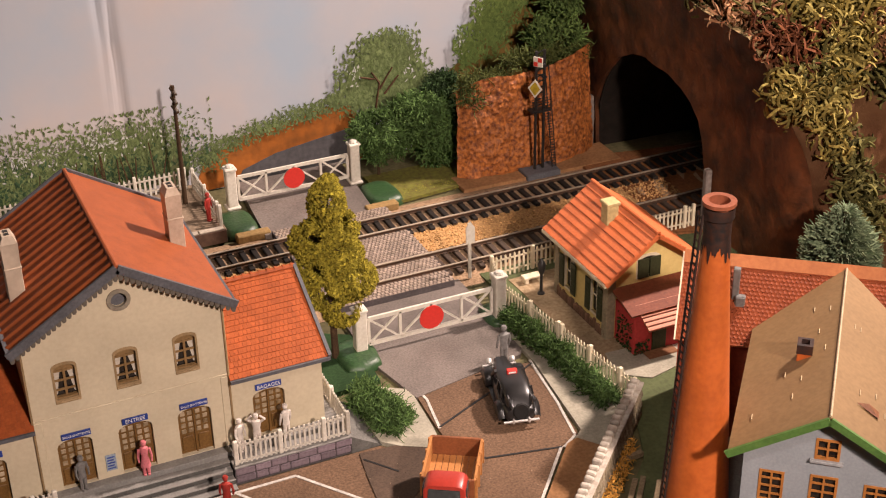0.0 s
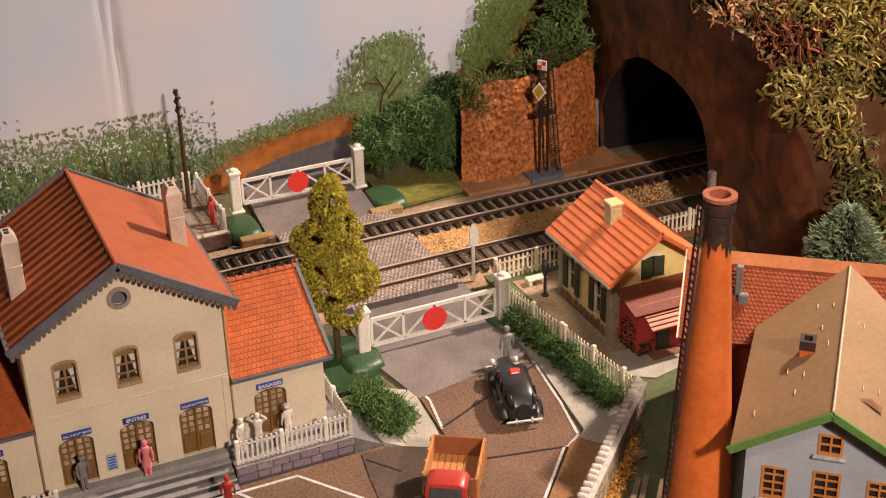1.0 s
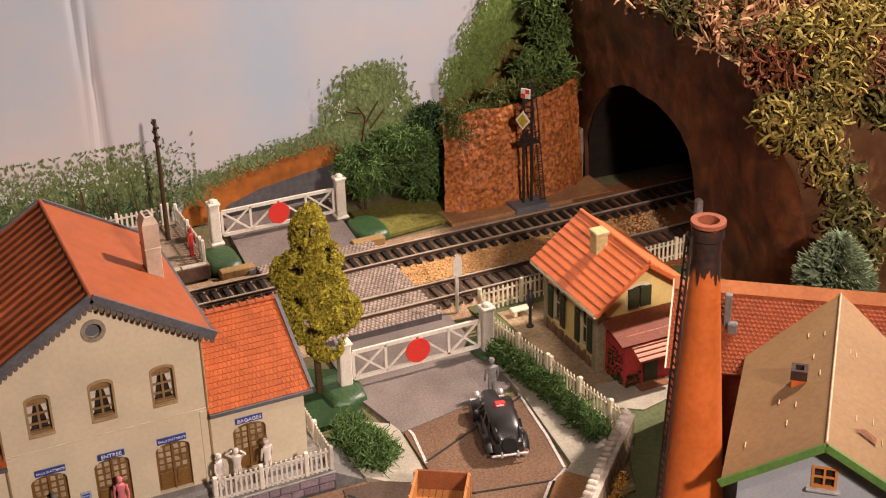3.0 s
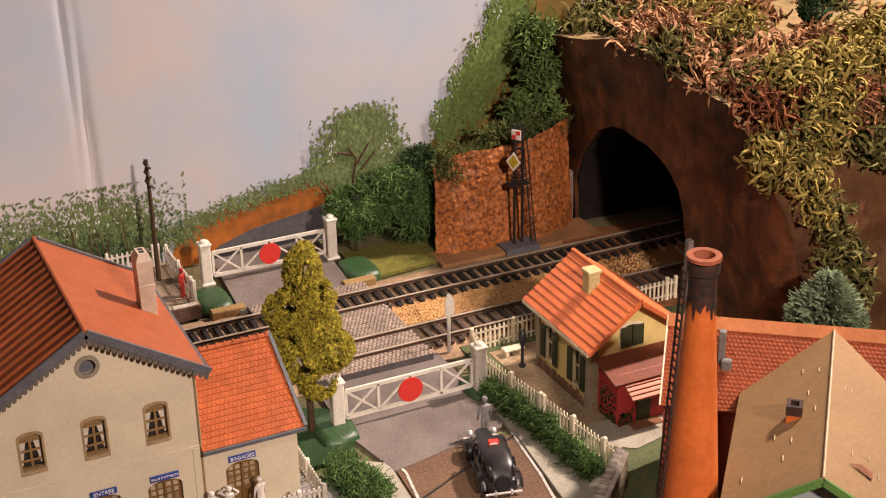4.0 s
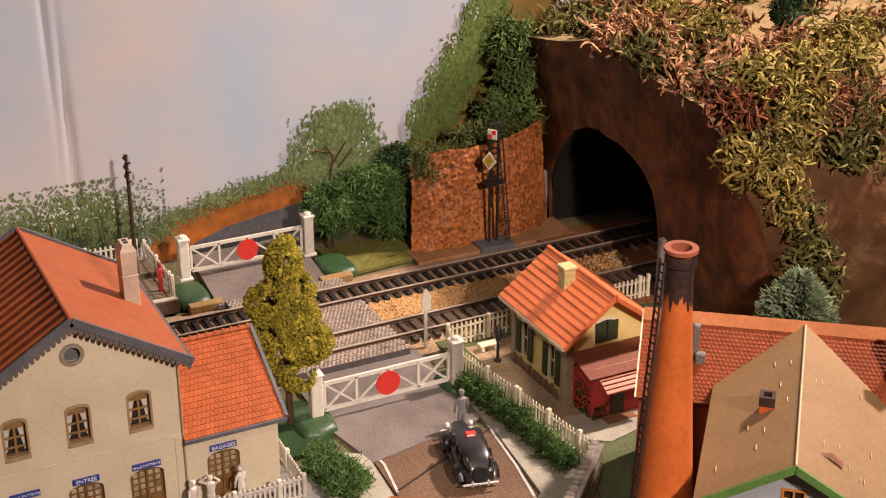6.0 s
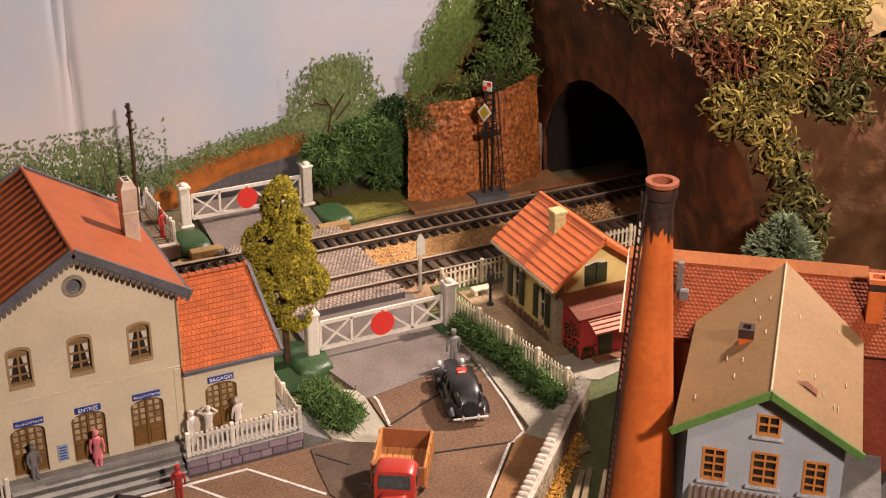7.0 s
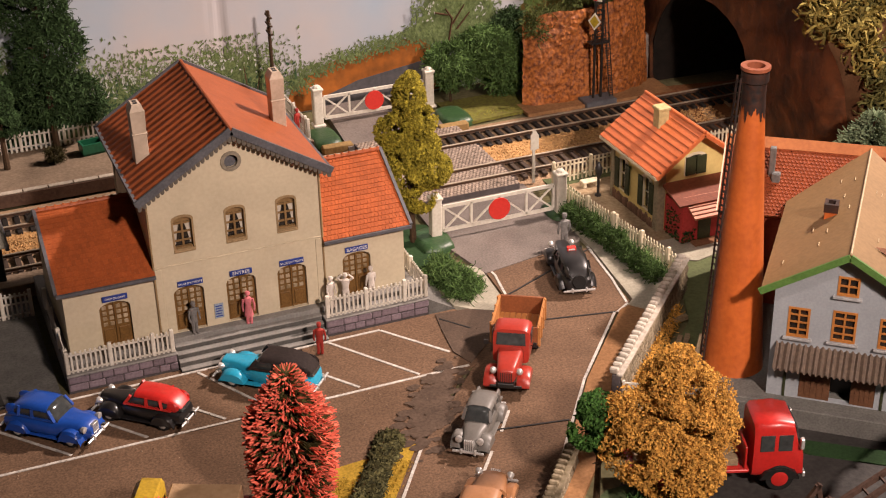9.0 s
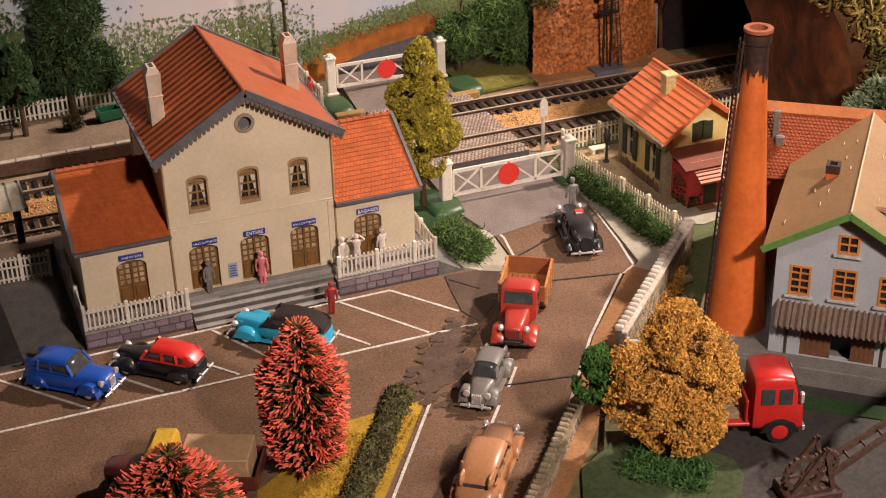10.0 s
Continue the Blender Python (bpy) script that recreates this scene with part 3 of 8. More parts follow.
# ---- painted backdrop ----
a = Acc()
n = 1000
vs = []
for j in range(12):
    for i in range(n + 1):
        x = -75 + 150 * i / n
        y = 27.6 - 0.0 * x + (0.16 * math.exp(-((x - 3.6 - 0.5 * math.sin(j * 1.3)) / 0.2) ** 2) + 0.1 * noise.noise(Vector((x * 0.05, j * 0.5, 3)))) - 0.1 - max(0, (-18 - x)) * 0.35
        vs.append((x, y, -1 + 62 * j / 11))
fs = [(j * (n + 1) + i, j * (n + 1) + i + 1, (j + 1) * (n + 1) + i + 1, (j + 1) * (n + 1) + i) for j in range(11) for i in range(n)]
single("backdrop", a.add(vs, fs), SKY_PAPER, "creased pale blue painted sky backdrop", "backdrop", kind="structure", smooth=True, fix=False)


def strokes(name, spots, count, size, material, label, y=27.34, seed=1, up=0.5):
    """Flat brush marks painted on the backdrop: spots are (x, z, rx, rz)."""
    r = random.Random(seed)
    a = Acc()
    tot = sum(s[2] * s[3] for s in spots)
    for x, z, rx, rz in spots:
        for i in range(int(count * rx * rz / tot)):
            px, pz = x + rx * max(-1.15, min(1.15, r.gauss(0, 0.52))), z + rz * max(-1.2, min(1.2, r.gauss(0, 0.55)))
            an = r.gauss(math.pi / 2, 0.7)
            s = size * r.uniform(0.5, 1.3)
            w = s * r.uniform(0.25, 0.5)
            c, sn = math.cos(an), math.sin(an)
            yy = y - r.uniform(0, 0.05)
            a.add([(px - c * s, yy, pz - sn * s), (px + sn * w, yy, pz - c * w), (px + c * s * 1.1, yy, pz + sn * s * 1.1), (px - sn * w, yy, pz + c * w)], [(0, 1, 2, 3)])
    return single(name, a, material, label, "painted scenery", kind="structure", fix=False)


P_GREEN = mat("pale_green_paint", (0.175, 0.225, 0.095), (0.105, 0.145, 0.05), 3, 0.8, 0, islands=0.35)
P_LIME = mat("lime_green_paint", (0.16, 0.22, 0.06), (0.10, 0.15, 0.04), 3, 0.8, 0, islands=0.3)
P_DARK = mat("dark_green_paint", (0.05, 0.10, 0.045), (0.03, 0.06, 0.03), 3, 0.8, 0, islands=0.4)
P_ORANGE = mat("ochre_orange_paint", (0.42, 0.135, 0.025), (0.27, 0.10, 0.025), 1.2, 0.8, 0.1, stain=0.4, coarse=0.3)
P_OLIVE = mat("olive_brown_paint", (0.24, 0.125, 0.035), (0.13, 0.11, 0.03), 0.7, 0.8, 0.1, stain=0.4, coarse=0.25)
P_BROWN = mat("brown_paint", (0.10, 0.055, 0.03), None, 3, 0.8, 0)
P_GREY = mat("grey_road_paint", (0.11, 0.105, 0.11), None, 3, 0.8, 0)
P_WHITE = mat("white_daubs_paint", (0.58, 0.60, 0.56), None, 3, 0.8, 0, stain=0)


def daub(name, poly, material, label, y=27.4):
    a = Acc()
    a.prism(poly, [], 0.02, facing(0, y, 0))
    return single(name, a, material, label, "painted scenery", kind="structure")


def blots(name, spots, material, label, y, seed):
    """Flat uneven patches of thinned paint: spots are (x, z, rx, rz)."""
    a = Acc()
    for k, (x, z, rx, rz) in enumerate(spots):
        poly = []
        for i in range(90):
            t = 2 * math.pi * i / 90
            q = 1 + 0.3 * noise.noise(Vector((math.cos(t) * 2.2, math.sin(t) * 2.2, seed + k * 3.7))) + 0.22 * noise.noise(Vector((math.cos(t) * 9, math.sin(t) * 9, seed + k)))
            poly.append((x + rx * q * math.cos(t), z + rz * q * math.sin(t)))
        a.prism(poly, [], 0.004, facing(0, y - 0.006 * k, 0))
    return single(name, a, material, label, "painted scenery", kind="structure")


P_WASH = mat("thin_green_wash", (0.21, 0.255, 0.15), (0.13, 0.17, 0.085), 1.6, 0.8, 0.05, stain=0.35, coarse=0.5)
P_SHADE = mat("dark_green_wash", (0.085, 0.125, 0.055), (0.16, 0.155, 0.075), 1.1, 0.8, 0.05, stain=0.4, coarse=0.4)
blots("painted_foliage", [(20.1, 5.3, 2.3, 2.0), (20.7, 6.5, 1.7, 1.6), (18.9, 4.4, 1.3, 1.1), (21.8, 4.8, 1.3, 1.3)], P_WASH, "soft green tree crown painted on the backdrop", 27.42, 3)
blots("painted_thicket_wash", [(1.0, 2.2, 2.4, 1.5), (4.6, 2.6, 2.0, 1.7), (-2.6, 2.0, 2.6, 1.3), (6.6, 2.0, 0.9, 1.4), (-6.5, 2.6, 3.0, 2.0), (-11.5, 3.4, 3.2, 2.8), (-16.5, 4.2, 3.5, 3.6)], P_SHADE, "dark green thicket painted on the backdrop", 27.42, 9)
daub("painted_bank", [(7.6, 0.0), (8.4, 1.9), (9.8, 2.7), (11.6, 3.3), (13.5, 3.5), (15.6, 3.9), (17.6, 4.1), (18.4, 3.4), (19, 0)], P_ORANGE, "ochre field painted on the backdrop")
daub("painted_road", [(10.2, 0.0), (10.8, 0.9), (13.0, 1.6), (15.8, 2.0), (18, 2.3), (18.4, 0)], P_GREY, "grey lane painted on the backdrop", 27.36)
daub("painted_hill", [(24.2, 0), (24.4, 4.6), (26.6, 6.0), (28.2, 8.6), (29.8, 11.2), (31.4, 14.0), (33.4, 16.5), (36, 17.5), (36, 0)], P_OLIVE, "ochre hillside painted on the backdrop")
strokes("painted_tree", [(20.0, 5.6, 2.5, 1.9), (20.6, 6.6, 1.8, 1.5), (18.9, 4.6, 1.6, 1.2), (21.8, 5.0, 1.6, 1.4)], 5200, 0.17, P_GREEN, "pale green tree painted on the backdrop", seed=2)
strokes("painted_hedge", [(1.0, 3.6, 7.0, 2.0), (-1.0, 2.6, 7.0, 1.4), (4.6, 3.9, 2.4, 1.7), (-8, 4.2, 5, 2.4), (-14, 5.2, 5, 2.8)], 13000, 0.14, P_GREEN, "loose green shrubs painted on the backdrop", seed=3)
strokes("painted_hedge_shadow", [(0.6, 2.4, 7.0, 1.2), (-8, 2.6, 6, 1.8), (-14, 3.0, 6, 2.2)], 6000, 0.17, P_DARK, "dark green undergrowth painted on the backdrop", seed=4)
strokes("painted_thicket", [(-13, 4.0, 4.0, 3.2), (-18, 4.5, 4.0, 4.0), (-10, 3.0, 3.0, 1.8)], 3200, 0.3, P_DARK, "dark green thicket painted on the backdrop", y=27.3, seed=8)
strokes("painted_glade", [(-14.5, 5.6, 2.2, 1.2), (-12.6, 4.4, 1.4, 0.8)], 700, 0.22, P_LIME, "bright green glade painted on the backdrop", y=27.26, seed=9)
strokes("painted_bank_shrubs", [(10.2, 2.9, 1.6, 0.5), (12.6, 3.5, 1.8, 0.5), (15.0, 3.9, 1.8, 0.55), (17.2, 4.3, 1.4, 0.6), (8.6, 2.2, 1.1, 0.7), (23.4, 4.4, 1.6, 0.6)], 2400, 0.13, P_GREEN, "low shrubs painted along the field", seed=5)
strokes("painted_slope_shrubs", [(26.2, 6.2, 0.9, 1.3), (27.4, 8.0, 0.9, 1.5), (28.6, 9.8, 0.9, 1.6), (30.0, 12.0, 0.9, 1.7), (31.4, 14.4, 1.0, 1.8), (27.9, 7.2, 1.2, 1.6), (29.5, 9.6, 1.2, 1.9), (31.0, 12.2, 1.3, 2.0)], 6500, 0.17, P_LIME, "green hillside shrubs painted on the backdrop", seed=6)
strokes("painted_daubs", [(25.6, 6.9, 0.35, 0.8), (27.0, 9.0, 0.35, 0.9), (28.4, 11.2, 0.35, 1.0), (29.8, 13.4, 0.35, 1.0), (18.4, 5.6, 0.5, 1.0), (22.2, 5.4, 0.5, 0.9), (2.5, 4.4, 3, 0.9), (-3, 4.2, 3, 0.9)], 300, 0.12, P_WHITE, "white daubs painted among the leaves", y=27.24, seed=7)
a = Acc()
for p in (((19.7, 3.4), (20.0, 5.0), (19.5, 5.8)), ((20.0, 4.6), (20.9, 5.9)), ((20.3, 4.2), (21.3, 5.3)), ((19.7, 5.3), (18.7, 5.6))):
    for u, v in zip(p, p[1:]):
        a.cyl((u[0], 27.24, u[1]), (v[0], 27.24, v[1]), 0.07, 0.05, 5)
for i in range(16):
    x = RND.uniform(-5, 6)
    a.cyl((x, 27.24, 1.2), (x + RND.uniform(-0.6, 0.6), 27.24, RND.uniform(2.6, 4.2)), 0.06, 0.03, 4)
single("painted_branches", a, P_BROWN, "brown branches painted on the backdrop", "painted scenery", kind="structure")

# ---- tunnel cliff ----
FX = 33.0
ARCH = [(22.6, -0.3), (22.55, 2.9), (22.0, 4.5), (21.2, 5.8), (20.1, 6.9), (18.7, 7.6), (17.0, 7.95), (15.2, 7.8), (13.4, 7.4), (12.1, 6.9), (11.2, 6.2), (10.6, 5.0), (10.3, 3.4), (9.9, 1.5), (9.7, -0.3)]
RIM = [(1.4, -0.3), (1.4, 2.0), (1.6, 4.6), (1.9, 6.6), (2.5, 8.2), (3.6, 9.7), (4.6, 10.9), (5.4, 12.0), (6.6, 12.8), (8.6, 12.9), (10.8, 12.9), (13.4, 13.3), (16.2, 13.5), (18.6, 13.1), (21.0, 12.4), (23.4, 12.0), (25.6, 11.6), (27.4, 11.4), (27.4, -0.3)]


def dense(loop, step=0.5):
    out = []
    for p, q in zip(loop, loop[1:] + loop[:1]):
        k = max(1, int(math.hypot(q[0] - p[0], q[1] - p[1]) / step))
        out += [(p[0] + (q[0] - p[0]) * i / k, p[1] + (q[1] - p[1]) * i / k) for i in range(k)]
    return out


def face_x(y, z):
    n1 = noise.noise(Vector((y * 0.28, z * 0.28, 3.1)))
    n2 = noise.noise(Vector((y * 0.9, z * 0.9, 7.7)))
    edge = max(0.0, 3.4 - y) ** 2 * 0.28
    return FX + 0.28 * n1 + 0.1 * n2 + edge - 0.5 * math.exp(-((z - 13) / 2.5) ** 2)


def cliff_plate():
    """Plaster face with the arch cut out, meshed on a fine grid of inner points."""
    inside = []
    for i in range(54):
        for j in range(28):
            y, z = 1.4 + 26 * i / 53, -0.3 + 14 * j / 27
            inside.append((y, z))
    rim, hole = dense(RIM), dense(ARCH, 0.35)

    def within(p, loop):
        c = False
        for (y0, z0), (y1, z1) in zip(loop, loop[1:] + loop[:1]):
            if (z0 > p[1]) != (z1 > p[1]) and p[0] < (y1 - y0) * (p[1] - z0) / (z1 - z0) + y0:
                c = not c
        return c
    pts = [p for p in inside if within(p, RIM) and not within(p, ARCH) and min(math.hypot(p[0] - q[0], p[1] - q[1]) for q in rim + hole) > 0.25]
    allp = rim + hole + pts
    nr, nh = len(rim), len(hole)
    edges = [(i, (i + 1) % nr) for i in range(nr)] + [(nr + i, nr + (i + 1) % nh) for i in range(nh)]
    v2, _, f2, *_ = geometry.delaunay_2d_cdt([Vector(p) for p in allp], edges, [], 0, 1e-4)
    tri = [f for f in f2 if not within((sum(v2[i].x for i in f) / 3, sum(v2[i].y for i in f) / 3), ARCH) and within((sum(v2[i].x for i in f) / 3, sum(v2[i].y for i in f) / 3), RIM)]
    a = Acc()
    a.add([(face_x(p.x, p.y), p.x, p.y) for p in v2], tri)
    k = len(a.v)
    # rim of the arch, rounded inwards
    ring0 = [Vector((face_x(*p), *p)) for p in hole]
    rings = [ring0]
    for dx, sh in ((0.12, 0.03), (0.25, 0.06)):
        rings.append([Vector((p.x + dx, p.y + (16 - p.y) * sh * 0.03, p.z)) for p in ring0])
    a.rings(rings, False, False)
    return a


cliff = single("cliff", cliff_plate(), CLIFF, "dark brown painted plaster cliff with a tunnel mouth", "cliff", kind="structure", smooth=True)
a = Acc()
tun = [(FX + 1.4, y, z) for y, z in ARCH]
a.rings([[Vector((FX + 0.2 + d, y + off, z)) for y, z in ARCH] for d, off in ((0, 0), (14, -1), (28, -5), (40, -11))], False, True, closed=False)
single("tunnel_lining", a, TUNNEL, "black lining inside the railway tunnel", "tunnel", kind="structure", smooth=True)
sheet("tunnel_floor", [(30.5, 9.8), (30.5, 21.2), (75, 12), (75, -2)], 0.0, 0.185, mat("brown_tunnel_floor", (0.27, 0.115, 0.045), (0.16, 0.065, 0.027), 5, 0.9, 0.5), "brown earth floor of the tunnel mouth", "ground")
for y, z1 in ((22.9, 3.4), (9.6, 3.9)):
    a = Acc()
    a.cbox(32.55, 32.95, y - 0.22, y + 0.22, -0.1, z1, 0.08)
    single("portal_pier", a, PORTAL, "weathered grey stone pier of the tunnel portal", "portal pier", "tunnel portal piers", "structure")


# hill over the tunnel
def hill_z(x, y):
    rim = np.interp(y, [p[0] for p in RIM[4:18]], [p[1] for p in RIM[4:18]])
    d = max(0.0, x - FX)
    base = rim + 0.10 * d + 1.2 * noise.noise(Vector((x * 0.12, y * 0.12, 1)))* min(1, d / 4) + 0.35 * noise.noise(Vector((x * 0.5, y * 0.5, 2))) * min(1, d / 2)
    return base


a = Acc()
nx, ny = 60, 40
vs = []
for j in range(ny + 1):
    for i in range(nx + 1):
        y = 5.3 + 22.2 * j / ny
        x = face_x(y, 12) - 0.1 + 45 * (i / nx) ** 1.5
        vs.append((x, y, hill_z(x, y)))
fs = [(j * (nx + 1) + i, j * (nx + 1) + i + 1, (j + 1) * (nx + 1) + i + 1, (j + 1) * (nx + 1) + i) for j in range(ny) for i in range(nx)]
single("hill", a.add(vs, fs), HILL, "buff plaster hilltop over the tunnel", "hill", kind="structure", smooth=True)
# southern flank of the hill: a broken slope above a dark rock wall
a = Acc()
vs = []
nx, ny = 60, 36
for j in range(ny + 1):
    for i in range(nx + 1):
        u, v = (i / nx) ** 1.6, j / ny
        k = v * 6.999
        q = int(k)
        y = RIM[q][0] + (RIM[q + 1][0] - RIM[q][0]) * (k - q)
        z = RIM[q][1] + (RIM[q + 1][1] - RIM[q][1]) * (k - q)
        p = Vector((face_x(y, z) + 46 * u, y - 6 * u * (1 - v * 0.7), z + 3 * u * v))
        s = min(1, i / 4)
        p.y += s * (0.6 * noise.noise(Vector((p.x * 0.35, p.z * 0.35, 9))) + 0.2 * noise.noise(Vector((p.x * 1.2, p.z * 1.2, 3))))
        p.z += s * 0.5 * noise.noise(Vector((p.x * 0.3, p.z * 0.3, 19))) * v
        vs.append(p)
fs = [(j * (nx + 1) + i, j * (nx + 1) + i + 1, (j + 1) * (nx + 1) + i + 1, (j + 1) * (nx + 1) + i) for j in range(ny) for i in range(nx)]
single("hill_flank", a.add(vs, fs), mat("brown_buff_rock", (0.085, 0.034, 0.014), (0.15, 0.075, 0.032), 0.5, 0.85, 0.6, stain=0.5, coarse=0.22), "brown and buff rock flank of the hill", "rock", kind="structure", smooth=True)

# red-brown cork rock face beside the tunnel
a = Acc()
vs = []
nx, nz = 140, 64
for j in range(nz + 1):
    for i in range(nx + 1):
        u, v = i / nx, j / nz
        x = 22.7 + (0.5 - 0.5 * u) * v + 9.9 * u
        top = 6.0 + 0.8 * u + 0.15 * math.sin(u * 9) - 0.5 * max(0, 0.12 - u) * 8
        z = -0.3 + (top + 0.3) * v
        y = 21.1 - 0.35 * math.sin(u * 3.1) + 1.1 * v + 1.0 * max(0, (u - 0.74) / 0.26) ** 1.5 + 0.22 * noise.noise(Vector((x * 0.7, z * 0.7, 4))) + 0.1 * noise.noise(Vector((x * 2.6, z * 2.6, 5))) + 0.09 * noise.noise(Vector((x * 6, z * 6, 6))) + 0.5 * math.exp(-(u / 0.06) ** 2)
        vs.append((x, y, z))
fs = [(j * (nx + 1) + i, j * (nx + 1) + i + 1, (j + 1) * (nx + 1) + i + 1, (j + 1) * (nx + 1) + i) for j in range(nz) for i in range(nx)]
k = len(vs)
for i in range(nx + 1):
    p = vs[nz * (nx + 1) + i]
    vs.append((p[0], p[1] + 1.3, p[2] - 0.9))
fs += [(nz * (nx + 1) + i, nz * (nx + 1) + i + 1, k + i + 1, k + i) for i in range(nx)]
single("rock_face", a.add(vs, fs), ROCK_RED, "rough red-brown cork rock face beside the track", "rock", kind="structure", smooth=True)


# ---- buildings ----
def tiled(a, A, B, C, D, rows, cols, t=0.05, gap=0.012, stagger=True, point=0.0):
    """Tiles on a roof plane: A, B the eave ends, C over B and D over A at the ridge."""
    A, B, C, D = (Vector(p) for p in (A, B, C, D))
    nrm = (B - A).cross(D - A).normalized()
    if nrm.z < 0:
        nrm = -nrm

    def at(u, v):
        return A.lerp(B, u).lerp(D.lerp(C, u), v)
    for j in range(rows):
        v0, v1 = j / rows, min(1.0, (j + 1.12) / rows)
        off = 0.5 / cols if stagger and j % 2 else 0
        for i in range(-1 if off else 0, cols):
            u0, u1 = max(0, (i + gap) / cols + off), min(1, (i + 1 - gap) / cols + off)
            if u1 - u0 < 0.15 / cols:
                continue
            lo, hi = nrm * t, nrm * t * 0.25
            um = (u0 + u1) / 2
            dv = point / rows
            low = [(u0, v0), (um, v0 - dv), (u1, v0)] if point else [(u0, v0), (u1, v0)]
            top = [at(u, max(0, v)) + lo for u, v in low] + [at(u1, v1) + hi, at(u0, v1) + hi]
            bot = [at(u, max(0, v)) - nrm * 0.01 for u, v in low] + [at(u1, v1), at(u0, v1)]
            n = len(top)
            a.add(top + bot, [tuple(range(n))] + [(k, (k + 1) % n, n + (k + 1) % n, n + k)[::-1] for k in range(n)])
    return a


def slab(a, A, B, C, D, t=0.14):
    A, B, C, D = (Vector(p) for p in (A, B, C, D))
    nrm = (B - A).cross(D - A).normalized()
    if nrm.z < 0:
        nrm = -nrm
    return a.add([A, B, C, D] + [p - nrm * t for p in (A, B, C, D)], [(0, 1, 2, 3), (7, 6, 5, 4), (0, 4, 5, 1), (1, 5, 6, 2), (2, 6, 7, 3), (3, 7, 4, 0)])


def beam(a, p, q, w, h):
    """A square bar from p to q, w wide and h high."""
    p, q = Vector(p), Vector(q)
    d = (q - p).normalized()
    s = d.cross(Vector((0, 0, 1)))
    s = (s if s.length > 1e-4 else Vector((1, 0, 0))).normalized()
    u = s.cross(d)
    rs = [[c + s * w / 2 * i + u * h / 2 * j for i, j in ((-1, -1), (1, -1), (1, 1), (-1, 1))] for c in (p, q)]
    return a.rings(rs)


def glazed_door(parent, cx, y, z0, z1, hw):
    a = Acc()
    a.prism(arch(cx, z0, z1, hw, 0.3), [], 0.12, facing(0, y + 0.22, 0))
    d = part("door", a, DOOR_WOOD, parent, "brown panelled glazed double door", w=True)
    a = Acc()
    for i in range(4):
        for j in range(4):
            x = cx - hw + 0.14 + i * (2 * hw - 0.2) / 4 + (0.03 if i > 1 else -0.01)
            z = z0 + 1.05 + j * (z1 - z0 - 1.2) / 4
            a.cbox(x, x + (2 * hw - 0.2) / 4 - 0.1, y + 0.17, y + 0.225, z, z + (z1 - z0 - 1.2) / 4 - 0.09, 0.02)
    part("pane", a, PANE_TAN, d, "small frosted panes", w=True)
    a = Acc()
    for k in (-1, 1):
        a.cbox(cx + k * hw * 0.5 - hw * 0.36, cx + k * hw * 0.5 + hw * 0.36, y + 0.16, y + 0.23, z0 + 0.15, z0 + 0.9, 0.03)
    a.box(cx - 0.03, cx + 0.03, y + 0.14, y + 0.23, z0, z1 - 0.1)
    part("door_panel", a, DOOR_WOOD, d, w=True)


SASH_TAN = mat("tan_sash_wood", (0.27, 0.165, 0.07), (0.21, 0.125, 0.05), 12, 0.55)


def arched_window(parent, cx, y, z0, z1, hw):
    a = Acc()
    a.prism(arch(cx, z0 - 0.03, z1 + 0.06, hw + 0.07, 0.22), [arch(cx, z0 + 0.1, z1 - 0.06, hw - 0.02, 0.2)], 0.16, facing(0, y - 0.035, 0))
    wdw = part("window", a, STONE_TRIM, parent, "window in a moulded tan surround", w=True)
    a = Acc()
    a.box(cx - hw - 0.02, cx + hw + 0.02, y + 0.3, y + 0.34, z0, z1)
    part("pane", a, PANE_DARK, wdw, w=True)
    a = Acc()
    a.box(cx - 0.05, cx + 0.05, y + 0.17, y + 0.24, z0, z1 - 0.05)
    for k in range(1, 4):
        a.box(cx - hw, cx + hw, y + 0.18, y + 0.23, z0 + k * (z1 - z0) / 4 - 0.045, z0 + k * (z1 - z0) / 4 + 0.045)
    for k in (-1, 1):
        a.box(cx + k * hw - 0.05, cx + k * hw + 0.05, y + 0.16, y + 0.25, z0, z1 - 0.1)
    part("sash_bar", a, SASH_TAN, wdw, w=True)
    a = Acc()
    a.prism(arch(cx, z1 - (z1 - z0) * 0.2, z1, hw, 0.2), [], 0.06, facing(0, y + 0.15, 0))
    a.box(cx - hw, cx + hw, y + 0.08, y + 0.25, z0, z0 + 0.16)
    part("head_panel", a, SASH_TAN, wdw, w=True)
    a = Acc()
    for k in (-1, 1):
        top = [(cx + k * 0.05, z1 - 0.1), (cx + k * hw, z1 - 0.1), (cx + k * hw, z0 + 0.1), (cx + k * hw * 0.75, z0 + 0.25), (cx + k * hw * 0.55, z0 + (z1 - z0) * 0.45)]
        a.prism(top, [], 0.02, facing(0, y + 0.27, 0))
    part("curtain", a, CURTAIN, wdw, "white tied-back curtains", w=True)
    a = Acc()
    a.cbox(cx - hw - 0.07, cx + hw + 0.07, y - 0.07, y + 0.1, z0 - 0.1, z0 - 0.0, 0.03)
    part("sill", a, STONE_TRIM, wdw, w=True)


def name_board(parent, cx, y, z, hw, text):
    a = Acc()
    a.cbox(cx - hw, cx + hw, y - 0.1, y - 0.03, z - 0.15, z + 0.15, 0.015)
    b = part("name_board", a, SIGN_BLUE, parent, "blue enamel sign with white letters", w=True)
    lettering(text, 0.25 if len(text) < 9 else 0.145, b, facing(cx, y - 0.108, z))


